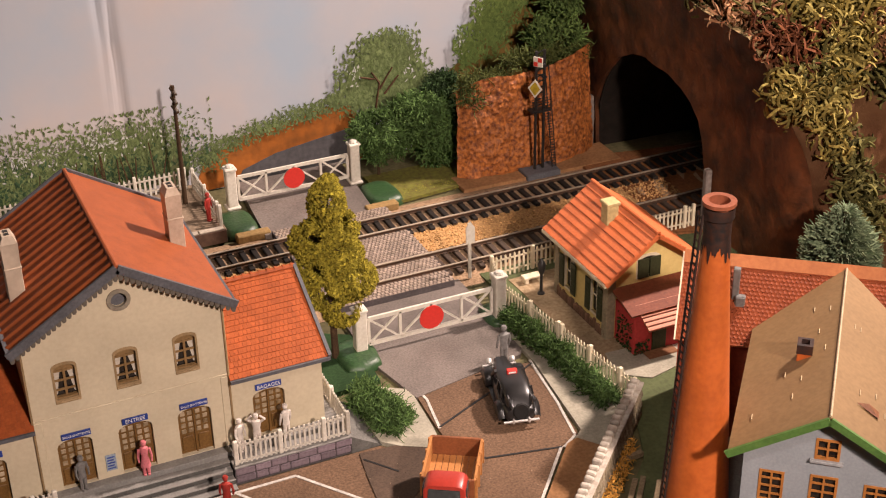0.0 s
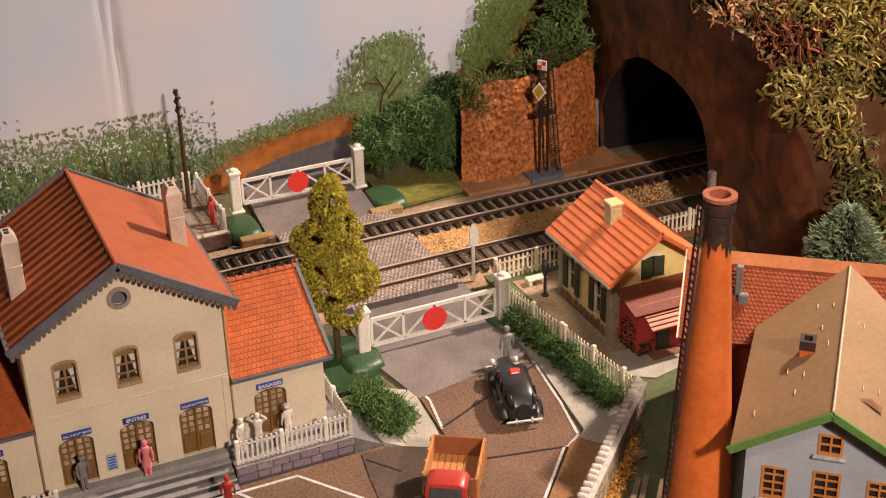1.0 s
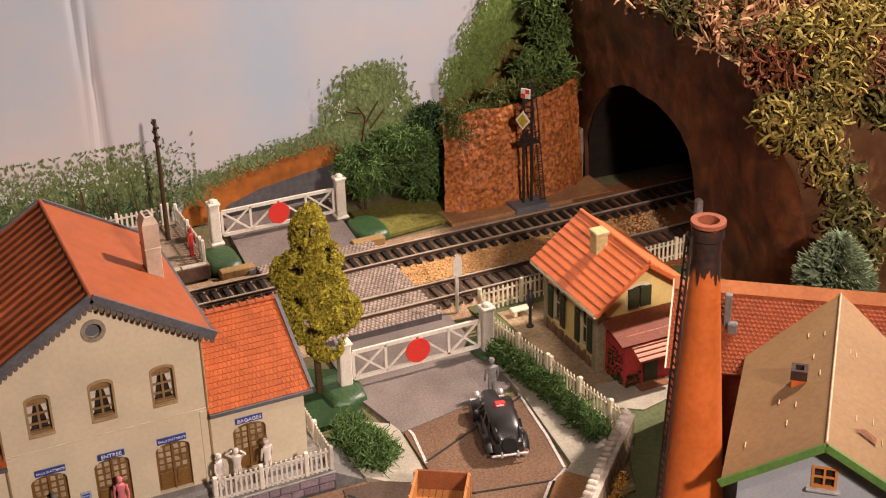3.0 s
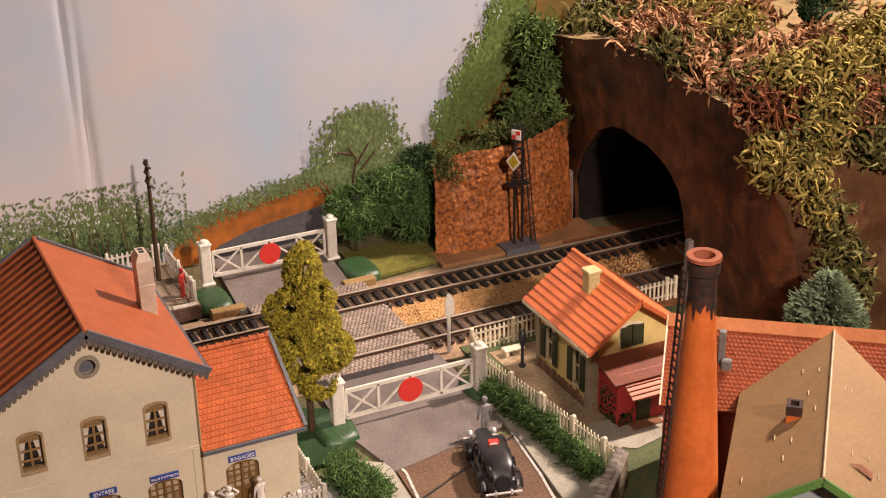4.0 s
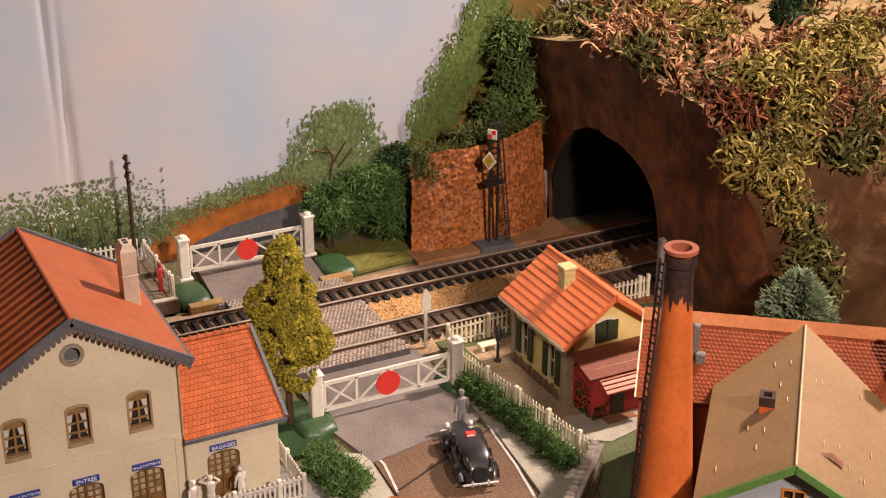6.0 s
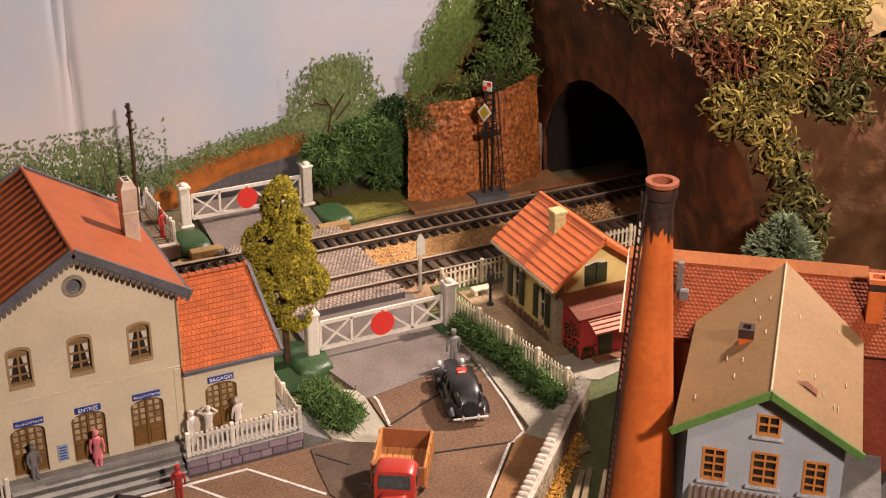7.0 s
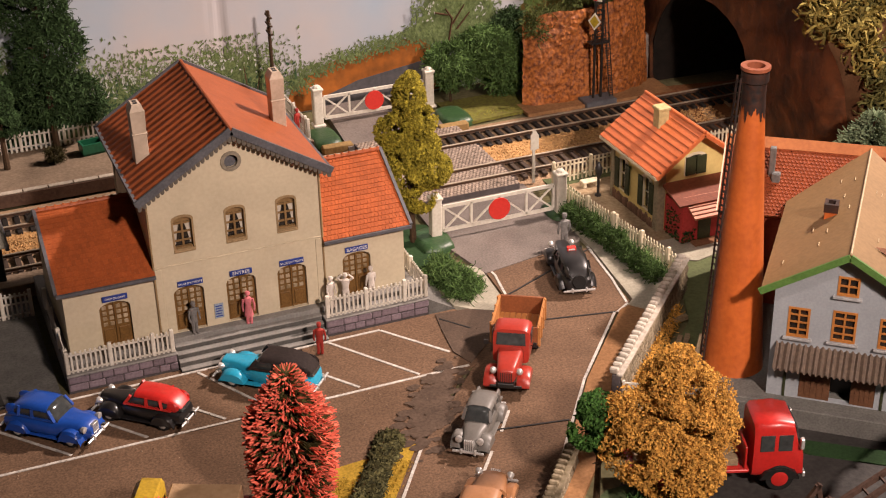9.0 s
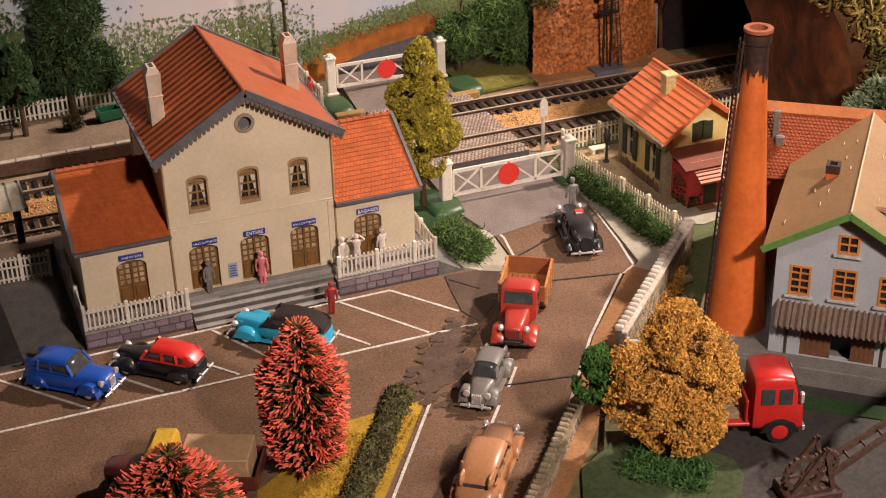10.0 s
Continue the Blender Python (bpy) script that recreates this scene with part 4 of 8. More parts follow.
def station():
    st = thing("station_building", "cream station house with red tiled gabled roofs and two low wings", "station", -2.55, 4.2, 0)
    XL, XR, XC = -6.75, 1.65, -2.55
    ZE, ZA = 8.75, 11.55
    doors, wins = (-5.2, -2.6, 0.0), (-5.15, -2.6, -0.05)
    # front gable wall
    a = Acc()
    out = [(XL, 0), (XR, 0), (XR, ZE + 0.1), (XC, ZA - 0.25), (XL, ZE + 0.1)]
    holes = [arch(c, 1.2, 3.65, 0.74, 0.32) for c in doors] + [arch(c, 5.6, 7.4, 0.48, 0.22) for c in wins] + [circle(XC, 9.75, 0.36)]
    a.prism(out, holes, 0.35, facing(0, 0, 0))
    wall = part("front_wall", a, CREAM, st, w=True)
    a = Acc()
    a.prism([(XL, 0), (XR, 0), (XR, ZE + 0.1), (XC, ZA - 0.25), (XL, ZE + 0.1)], [], 0.3, facing(0, 8.6, 0))
    part("back_wall", a, CREAM, st, w=True)
    for x in (XL, XR - 0.3):
        a = Acc()
        a.box(x, x + 0.3, 0.35, 8.3, 0, ZE + 0.15)
        part("side_wall", a, CREAM, st, w=True)
    # string course and corner strips
    a = Acc()
    a.cbox(XL - 0.03, XR + 0.03, -0.03, 0.02, 4.84, 4.92, 0.015)
    a.cbox(XL - 0.03, XL + 0.35, -0.045, 0.02, 1.2, 4.8, 0.02)
    a.cbox(XR - 0.35, XR + 0.03, -0.045, 0.02, 1.2, 4.8, 0.02)
    part("string_course", a, CREAM, st, w=True)
    for x in (XL - 0.02, XR + 0.02):
        a = Acc()
        a.cyl((x, -0.08, 1.2), (x, -0.08, 8.5), 0.05, 0.05, 6)
        part("downpipe", a, STONE_TRIM, st, "thin tan downpipe", w=True)
    a = Acc()
    a.prism(circle(XC, 9.75, 0.5), [circle(XC, 9.75, 0.33)], 0.14, facing(0, -0.07, 0))
    o = part("oculus", a, mat("grey_tan_moulding", (0.28, 0.24, 0.18), None, 9, 0.6), st, "round window in a grey moulded ring", w=True)
    a = Acc()
    a.prism(circle(XC, 9.75, 0.36), [], 0.03, facing(0, 0.2, 0))
    part("pane", a, GREY_TRIM, o, w=True)
    for c in doors:
        glazed_door(st, c, 0, 1.2, 3.63, 0.73)
    for c in wins:
        arched_window(st, c, 0, 5.6, 7.4, 0.46)
    # main roof
    y0, y1 = -0.65, 9.3
    xa, xb = XL - 0.5, XR + 0.5
    for nm, x in (("left", xa), ("right", xb)):
        a = Acc()
        slab(a, (x, y0, ZE - 0.05), (x, y1, ZE - 0.05), (XC, y1, ZA), (XC, y0, ZA), 0.14)
        r = part("roof", a, TILE_RED, st, w=True)
        a = Acc()
        if nm == "left":
            n = 16 * 8
            crest = [[Vector((px, y0 + (y1 - y0) * k / n, pz + 0.075 * max(0.0, math.cos(2 * math.pi * k / 8)) ** 0.8)) for k in range(n + 1)] for px, pz in ((x, ZE - 0.05), (XC, ZA + 0.0))]
            a.rings(crest, False, False, closed=False)
            part("corrugation", a, TILE_RED, r, "dark red rounded roll tiles", w=True, smooth=True)
        else:
            tiled(a, (x, y0, ZE - 0.03), (x, y1, ZE - 0.03), (XC, y1, ZA + 0.02), (XC, y0, ZA + 0.02), 26, 1, 0.012, 0.0, False)
            part("tiles", a, TILE_RED, r, w=True, fix=False, kind="stuff")
    a = Acc()
    a.cyl((XC, y0, ZA + 0.03), (XC, y1, ZA + 0.03), 0.11, 0.11, 8)
    part("ridge", a, TILE_RED, st, w=True)
    for y in (y0, y1):
        a = Acc()
        for x in (xa - 0.05, xb + 0.05):
            beam(a, (x, y, ZE - 0.13), (XC, y, ZA - 0.03), 0.14, 0.36)
        part("verge_board", a, GREY_TRIM, st, "slate-grey verge board", w=True)
    for x in (xa, xb):
        a = Acc()
        beam(a, (x, y0, ZE - 0.1), (x, y1, ZE - 0.1), 0.16, 0.2)
        part("gutter", a, GREY_TRIM, st, w=True)
    # scalloped valance
    a = Acc()
    a.prism([(-0.1, 0.2), (-0.1, -0.16), (-0.05, -0.25), (0.05, -0.25), (0.1, -0.16), (0.1, 0.2)], [], 0.06, facing(0, 0, 0))
    tabs = []
    for s, x in ((-1, xa), (1, xb)):
        k = 21
        for i in range(k):
            u = (i + 0.5) / k
            tabs.append(pose(x + (XC - x) * u + 2.55, y0 - 4.2, ZE - 0.28 + (ZA - ZE) * u))
    pieces("valance_tab", a, mat("taupe_valance", (0.17, 0.145, 0.115), None, 9, 0.6), st, tabs)
    # chimneys
    for x, y in ((-6.15, 3.2), (1.1, 4.6)):
        z = ZE + (ZA - ZE) * ((x - xa) / (XC - xa) if x < XC else (xb - x) / (xb - XC)) - 0.5
        a = Acc()
        a.cbox(x - 0.34, x + 0.34, y - 0.42, y + 0.42, z, z + 1.75, 0.02)
        a.cbox(x - 0.37, x + 0.37, y - 0.45, y + 0.45, z + 1.72, z + 1.8, 0.02)
        a.rings([[Vector((x + i * w, y + j * d, zz)) for i, j in ((-1, -1), (1, -1), (1, 1), (-1, 1))] for w, d, zz in ((0.33, 0.41, z + 1.8), (0.36, 0.44, z + 2.9), (0.2, 0.36, z + 3.25))])
        c = part("chimney", a, mat("pale_chimney_plastic", (0.58, 0.47, 0.36), (0.5, 0.4, 0.3), 6, 0.5), st, "pale chimney with a tapered top", w=True)
        a = Acc()
        a.box(x - 0.1, x + 0.1, y - 0.24, y - 0.04, z + 3.2, z + 3.27)
        a.box(x - 0.1, x + 0.1, y + 0.04, y + 0.24, z + 3.2, z + 3.27)
        part("flue", a, BLACK, c, w=True)
    # wings
    for s, xi, xo in ((1, XR, 5.95), (-1, XL, -11.15)):
        lo, hi = min(xi, xo), max(xi, xo)
        cd = 3.4 if s > 0 else -8.8
        a = Acc()
        a.prism(rect(lo, hi, 0, 4.75), [arch(cd, 1.2, 3.6, 0.74, 0.32)], 0.3, facing(0, 0.02, 0))
        part("wing_wall", a, CREAM, st, w=True)
        a = Acc()
        a.box(lo, hi, 7.5, 7.8, 0, 4.8)
        part("wing_back_wall", a, CREAM, st, w=True)
        a = Acc()
        m = pose(xo - (0.3 if s > 0 else 0), 0, 0) @ Matrix(((0, 0, 1, 0), (1, 0, 0, 0), (0, 1, 0, 0), (0, 0, 0, 1)))
        a.prism([(0.32, 0), (7.5, 0), (7.5, 4.8), (3.9, 6.9), (0.32, 4.8)], [], -0.3, m)
        part("gable_wall", a, CREAM, st, w=True)
        glazed_door(st, cd, 0.02, 1.2, 3.58, 0.73)
        e = xo + s * 0.3
        A, B, C, D = (lo if s > 0 else e, -0.35, 4.72), (e if s > 0 else hi, -0.35, 4.72), (e if s > 0 else hi, 3.9, 7.15), (lo if s > 0 else e, 3.9, 7.15)
        A2, B2 = (A[0], 8.15, 4.72), (B[0], 8.15, 4.72)
        a = Acc()
        slab(a, A, B, C, D, 0.12)
        slab(a, A2, B2, C, D, 0.12)
        wm = TILE_ORANGE
        r = part("wing_roof", a, wm, st, w=True)
        a = Acc()
        tt, tg = (0.04, 0.05) if s > 0 else (0.018, 0.02)
        tiled(a, A, B, C, D, 17, 24, tt, tg, True)
        tiled(a, A2, B2, C, D, 17, 24, tt, tg, True)
        part("tiles", a, wm, r, "orange interlocking tiles", w=True, fix=False, kind="stuff")
        a = Acc()
        beam(a, (A[0], -0.4, 4.64), (B[0], -0.4, 4.64), 0.14, 0.16)
        beam(a, (e, -0.35, 4.72), (e, 3.9, 7.2), 0.16, 0.2)
        beam(a, (e, 8.15, 4.72), (e, 3.9, 7.2), 0.16, 0.2)
        part("wing_trim", a, GREY_TRIM, st, "slate-grey gutter and verge", w=True)
        a = Acc()
        a.cyl((A[0], 3.9, 7.18), (B[0], 3.9, 7.18), 0.12, 0.12, 8)
        for i in range(12):
            x = A[0] + (B[0] - A[0]) * (i + 0.5) / 12
            a.cyl((x, 3.9, 7.2), (x + 0.1, 3.9, 7.2), 0.15, 0.15, 8)
        part("wing_ridge", a, wm, st, w=True)
    name_board(st, -5.1, 0, 3.84, 0.62, "SALLE D'ATTENTE")
    name_board(st, -2.58, 0, 3.84, 0.56, "ENTREE")
    name_board(st, 0.0, 0, 3.84, 0.62, "SALLE D'ATTENTE")
    name_board(st, 3.4, 0, 3.84, 0.6, "BAGAGES")
    name_board(st, -8.75, 0, 3.84, 0.6, "CHEF DE GARE")
    # notice between the doors: unreadable bars
    a = Acc()
    a.box(-4.05, -3.6, -0.06, -0.01, 1.55, 2.35)
    nb = part("notice", a, mat("pale_blue_paper", (0.36, 0.42, 0.50), None, 9, 0.7), st, "pale blue notice sheet", w=True)
    a = Acc()
    for k in range(5):
        a.box(-4.0, -3.66 - 0.05 * (k % 2), -0.075, -0.06, 2.2 - k * 0.14, 2.26 - k * 0.14)
    part("notice_bar", a, SIGN_BLUE, nb, w=True)
    return st


station()

# terrace with steps
ter = thing("terrace", "grey station terrace with steps and mauve stone walls", "terrace", -2.6, 0, 0, kind="structure")
a = Acc()
a.cbox(-11.6, 6.6, -0.5, 8.9, -0.1, 1.17, 0.03)
part("terrace_slab", a, STEP_GREY, ter, w=True)
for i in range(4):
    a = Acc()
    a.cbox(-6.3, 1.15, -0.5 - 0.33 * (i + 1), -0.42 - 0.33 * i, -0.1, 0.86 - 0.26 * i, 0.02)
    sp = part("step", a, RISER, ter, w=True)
    # tread slab in a paler grey than the riser
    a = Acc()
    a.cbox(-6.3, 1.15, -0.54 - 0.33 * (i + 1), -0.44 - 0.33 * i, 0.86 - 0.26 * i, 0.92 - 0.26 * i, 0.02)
    part("tread", a, STEP_GREY, sp, "paler grey tread", w=True)
STONES = []
for x0, x1 in ((1.2, 6.7), (-11.6, -6.35)):
    a = Acc()
    a.box(x0, x1, -1.33, -0.45, -0.1, 0.8)
    part("wall_core", a, JOINT, ter, w=True)
    a = Acc()
    a.cbox(x0 - 0.02, x1 + 0.02, -1.42, -0.4, 0.8, 0.9, 0.03)
    part("wall_coping", a, STEP_GREY, ter, w=True)
    for j in range(2):
        x = x0 + 0.02
        while x < x1 - 0.2:
            w = min(RND.uniform(0.5, 1.0), x1 - x)
            STONES.append((x, w, 0.02 + j * 0.39))
            x += w
a = Acc()
a.add([(6.7, -1.35, -0.1), (8.2, -1.35, -0.1), (6.7, -1.35, 0.8), (6.7, 2.2, -0.1), (8.2, 2.2, -0.1), (6.7, 2.2, 0.8)], [(0, 1, 2), (5, 4, 3), (0, 3, 4, 1), (1, 4, 5, 2), (2, 5, 3, 0)])
part("ramp", a, CONCRETE, ter, w=True)


def picket_fence(pts, h, name="picket_fence", material=WHITE, label="white plastic picket fence", z=0.0, step=0.22, pw=0.09, post_every=9, rails=(0.25, 0.8), pointed=True, group="picket fences"):
    """A fence along a line of (x, y, z) points, every picket a piece."""
    pts = [Vector(p) if len(p) == 3 else Vector((*p, z)) for p in pts]
    o = pts[0]
    t = thing(name, label, "fence", o.x, o.y, o.z, group=group)
    for p, q in zip(pts, pts[1:]):
        for r in rails:
            a = Acc()
            beam(a, p + Vector((0, 0, h * r)), q + Vector((0, 0, h * r)), 0.05, 0.09)
            part("rail", a, material, t, w=True)
    a = Acc()
    out = [(-pw / 2, 0), (pw / 2, 0), (pw / 2, h * 0.92), (0, h), (-pw / 2, h * 0.92)] if pointed else rect(-pw / 2, pw / 2, 0, h)
    a.prism(out, [], 0.05, facing(0, 0, 0) @ pose(0, 0, 0.025))
    b = Acc()
    b.cbox(-0.1, 0.1, -0.1, 0.1, 0, h * 1.08, 0.03)
    places, posts = [], []
    for p, q in zip(pts, pts[1:]):
        d = q - p
        L = d.xy.length
        rz = math.degrees(math.atan2(d.y, d.x))
        k = max(1, int(L / step))
        for i in range(k + 1):
            c = p.lerp(q, i / k) - o
            m = pose(c.x, c.y, c.z + 0.02, 0, 0, rz)
            (posts if i % post_every == 0 or i == k else places).append(m)
    pieces("picket", a, material, t, places)
    pieces("post", b, material, t, posts)
    return t


picket_fence([(1.35, -1.2, 0.9), (6.6, -1.2, 0.9), (6.6, 2.6, 1.17)], 1.15, label="ivory picket fence round the station terrace", rails=(0.12, 0.86), pointed=False)
picket_fence([(-11.5, 5.0, 1.17), (-11.5, -1.2, 0.9), (-6.5, -1.2, 0.9)], 1.15, label="white picket fence round the station terrace", rails=(0.12, 0.86), pointed=False)


def crossing_gate(x, y, z, w, label, disc_u, rz=0):
    g = thing("crossing_gate", label, "level crossing gate", x, y, z, rz, group="level crossing gates")
    for px in (0, w):
        a = Acc()
        a.cbox(px - 0.42, px + 0.42, -0.42, 0.42, 0, 0.2, 0.06)
        a.cbox(px - 0.3, px + 0.3, -0.3, 0.3, 0.15, 2.55, 0.05)
        a.cbox(px - 0.37, px + 0.37, -0.37, 0.37, 2.5, 2.68, 0.05)
        a.ball((px, 0, 2.72), (0.26, 0.26, 0.16), 8, 4)
        part("gate_post", a, WHITE, g)
    a = Acc()
    x0, x1 = 0.45, w - 0.45
    b = 0.5
    t = 1.95
    for zz in (b, t):
        beam(a, (x0, -0.05, zz), (x1, -0.05, zz), 0.12, 0.2)
    n = 4
    for i in range(n + 1):
        xx = x0 + (x1 - x0) * i / n
        beam(a, (xx, -0.05, b), (xx, -0.05, t), 0.14, 0.12)
    for i in range(n):
        xa, xb = x0 + (x1 - x0) * i / n, x0 + (x1 - x0) * (i + 1) / n
        if i in (0, 3):
            beam(a, (xa, -0.05, b), (xb, -0.05, t), 0.09, 0.1)
            beam(a, (xa, -0.07, t), (xb, -0.07, b), 0.09, 0.1)
        else:
            s = (b, t) if i == 1 else (t, b)
            beam(a, (xa, -0.05, s[0]), (xb, -0.05, s[1]), 0.09, 0.1)
    part("gate_leaf", a, WHITE, g)
    a = Acc()
    a.prism(circle(x0 + (x1 - x0) * disc_u, 1.2, 0.66, 26), [], 0.06, facing(0, -0.16, 0))
    part("disc", a, RED_DISC, g, "bright red warning disc")
    return g


crossing_gate(10.0, 5.85, 0.15, 7.7, "white level crossing gate with a red disc across the approach road", 0.5)
crossing_gate(8.95, 23.75, 0.35, 7.8, "white level crossing gate with a red disc behind the tracks", 0.5)
for x0, x1, y0, y1, z in ((7.6, 9.7, 20.3, 23.4, 0.6), (16.6, 18.8, 20.3, 23.4, 0.55), (17.0, 18.7, 5.0, 7.4, 0.4), (8.7, 10.8, 4.3, 7.2, 0.5)):
    a = Acc()
    rings = []
    for w, h in ((1.0, -0.1), (0.99, 0.3), (0.93, 0.62), (0.8, 0.86), (0.6, 0.97), (0.25, 1.0)):
        ring = []
        for i in range(32):
            t = 2 * math.pi * i / 32
            c, sn = math.cos(t), math.sin(t)
            q = w * (1 + 0.07 * noise.noise(Vector((c * 2, sn * 2, x0)))) / max(abs(c), abs(sn)) ** 0.45
            ring.append(Vector(((x0 + x1) / 2 + (x1 - x0) / 2 * q * c, (y0 + y1) / 2 + (y1 - y0) / 2 * q * sn, z * h)))
        rings.append(ring)
    a.rings(rings, False, True)
    single("gate_mound", a, MOUND, "deep green rounded mound round a gate post", "mound", "green gate mounds", "structure", smooth=True)
for x0 in (8.0, 16.0):
    a = Acc()
    a.cbox(x0, x0 + 2.0, 19.75, 20.35, 0.0, 0.5, 0.06)
    single("kerb_block", a, mat("ochre_block", (0.34, 0.22, 0.09), None, 6, 0.8, 0.3), "ochre kerb block beside the track", "kerb", "ochre kerb blocks", "structure")


# crossing keeper's cottage
def cottage():
    c = thing("crossing_cottage", "small yellow cottage with orange tiled roof and crimson porch", "cottage", 24.2, 5, 0)
    X0, X1, Y0, Y1 = 21.75, 26.35, 1.75, 7.1
    XC, ZE, ZR = 24.05, 3.9, 5.9
    a = Acc()
    wins = [(2.95, 1.0, 2.9), (5.7, 1.0, 2.9)]
    m = pose(X0, 0, 0) @ Matrix(((0, 0, -1, 0), (1, 0, 0, 0), (0, 1, 0, 0), (0, 0, 0, 1)))
    a.prism(rect(Y0, Y1, 0, ZE), [arch(y, z0, z1, 0.42, 0.2) for y, z0, z1 in wins], 0.25, m)
    part("west_wall", a, YELLOW_WALL, c, w=True)
    for y, z0, z1 in wins:
        a = Acc()
        a.prism(arch(y, z0 - 0.12, z1 + 0.14, 0.6, 0.3), [arch(y, z0, z1, 0.4, 0.2)], 0.12, pose(-0.05, 0, 0) @ m)
        wd = part("window", a, IVORY, c, "arched window with open dark green shutters", w=True)
        a = Acc()
        a.box(X0 + 0.14, X0 + 0.18, y - 0.45, y + 0.45, z0, z1)
        part("pane", a, PANE_DARK, wd, w=True)
        a = Acc()
        a.box(X0 + 0.08, X0 + 0.13, y - 0.04, y + 0.04, z0, z1)
        a.box(X0 + 0.08, X0 + 0.13, y - 0.4, y + 0.4, z0 + 0.9, z0 + 0.97)
        part("sash_bar", a, IVORY, wd, w=True)
        for k in (-1, 1):
            a = Acc()
            a.cbox(X0 - 0.16, X0 - 0.08, y + k * 0.62 - 0.24, y + k * 0.62 + 0.24, z0 - 0.05, z1 - 0.1, 0.02)
            for q in range(7):
                a.box(X0 - 0.19, X0 - 0.15, y + k * 0.62 - 0.17, y + k * 0.62 + 0.17, z0 + 0.1 + q * 0.22, z0 + 0.2 + q * 0.22)
            part("shutter", a, SHUTTER, wd, w=True)
    a = Acc()
    a.prism([(X0, 0), (X1, 0), (X1, ZE), (XC, ZR - 0.1), (X0, ZE)], [rect(XC - 0.55, XC + 0.45, 3.3, 4.4)], 0.25, facing(0, Y0, 0))
    part("gable_wall", a, YELLOW_WALL, c, w=True)
    a = Acc()
    a.prism([(X0, 0), (X1, 0), (X1, ZE), (XC, ZR - 0.1), (X0, ZE)], [], 0.25, facing(0, Y1 - 0.25, 0))
    a.box(X1 - 0.25, X1, Y0 + 0.25, Y1 - 0.5, 0, ZE)
    part("rear_wall", a, YELLOW_WALL, c, w=True)
    a = Acc()
    a.prism(arch(XC - 0.05, 3.2, 4.55, 0.68, 0.3), [arch(XC - 0.05, 3.3, 4.4, 0.48, 0.2)], 0.1, facing(0, Y0 - 0.05, 0))
    gw = part("window", a, IVORY, c, "small gable window with dark green shutters", w=True)
    a = Acc()
    a.box(XC - 0.55, XC + 0.45, Y0 + 0.1, Y0 + 0.14, 3.3, 4.4)
    part("pane", a, PANE_DARK, gw, w=True)
    for k in (-1, 1):
        a = Acc()
        a.cbox(XC - 0.05 + k * 0.34 - 0.31, XC - 0.05 + k * 0.34 + 0.31, Y0 - 0.18, Y0 - 0.08, 3.25, 4.35, 0.02)
        part("shutter", a, SHUTTER, gw, w=True)
    # corner strip and plinth
    pier = mat("grey_buff_pier", (0.36, 0.30, 0.2), None, 7, 0.7, 0.3)
    for q in ((X0 - 0.1, X0 + 0.4, Y0 - 0.1, Y0 + 0.4), (X0 - 0.1, X0 + 0.3, Y1 - 0.3, Y1 + 0.05)):
        a = Acc()
        a.cbox(*q, 0, ZE, 0.04)
        part("corner_pier", a, pier, c, w=True)
    a = Acc()
    a.cbox(-0.1, 0.02, 0, 0.24, -0.3, 0.3, 0.04)
    pieces("plinth_stone", a, mat("rough_brown_plinth", (0.19, 0.11, 0.07), None, 5, 0.9, 0.5, objects=0.3), c, [pose(X0 - 24.2, Y0 - 5 + (Y1 - Y0) * i / 26, 0.3 + 0.3 * noise.noise(Vector((i * 0.7, 0, 0)))) for i in range(26)])
    # roof: long flat pans, with dark bars for the shade between courses
    y0, y1 = Y0 - 0.75, Y1 + 0.5
    for s, x in ((-1, X0 - 0.6), (1, X1 + 0.6)):
        a = Acc()
        slab(a, (x, y0, ZE - 0.12), (x, y1, ZE - 0.12), (XC, y1, ZR + 0.05), (XC, y0, ZR + 0.05), 0.14)
        r = part("roof", a, TILE_PINK, c, w=True)
        a = Acc()
        tiled(a, (x, y0, ZE - 0.11), (x, y1, ZE - 0.11), (XC, y1, ZR + 0.06), (XC, y0, ZR + 0.06), 9, 1, 0.07, 0.0, False)
        part("tile_course", a, TILE_PINK, r, w=True, fix=False)
        # shadow line at each course joint, put in as a dark-coloured bar
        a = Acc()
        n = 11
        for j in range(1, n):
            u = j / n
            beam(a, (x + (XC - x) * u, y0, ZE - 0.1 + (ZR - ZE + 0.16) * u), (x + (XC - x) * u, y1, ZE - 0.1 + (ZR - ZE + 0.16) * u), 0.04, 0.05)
        part("course_shadow_joint", a, mat("tile_joint_shade", (0.16, 0.045, 0.02), None, 9, 0.7), r, w=True)
    a = Acc()
    for s, x in ((-1, X0 - 0.6), (1, X1 + 0.6)):
        beam(a, (x, y0, ZE - 0.2), (XC, y0, ZR - 0.05), 0.12, 0.2)
    a.cyl((XC, y0, ZR + 0.08), (XC, y1, ZR + 0.08), 0.12, 0.12, 8)
    part("verge", a, TILE_PINK, c, w=True)
    a = Acc()
    beam(a, (X0 - 0.62, y0, ZE - 0.2), (X0 - 0.62, y1, ZE - 0.2), 0.1, 0.16)
    part("fascia", a, IVORY, c, w=True)
    a = Acc()
    a.cbox(22.95, 23.6, 4.1, 4.75, 4.6, 6.3, 0.03)
    a.cbox(22.88, 23.67, 4.03, 4.82, 6.22, 6.42, 0.04)
    ch = part("chimney", a, mat("pale_yellow_chimney", (0.6, 0.5, 0.24), None, 6, 0.5), c, "pale yellow chimney", w=True)
    # red porch
    a = Acc()
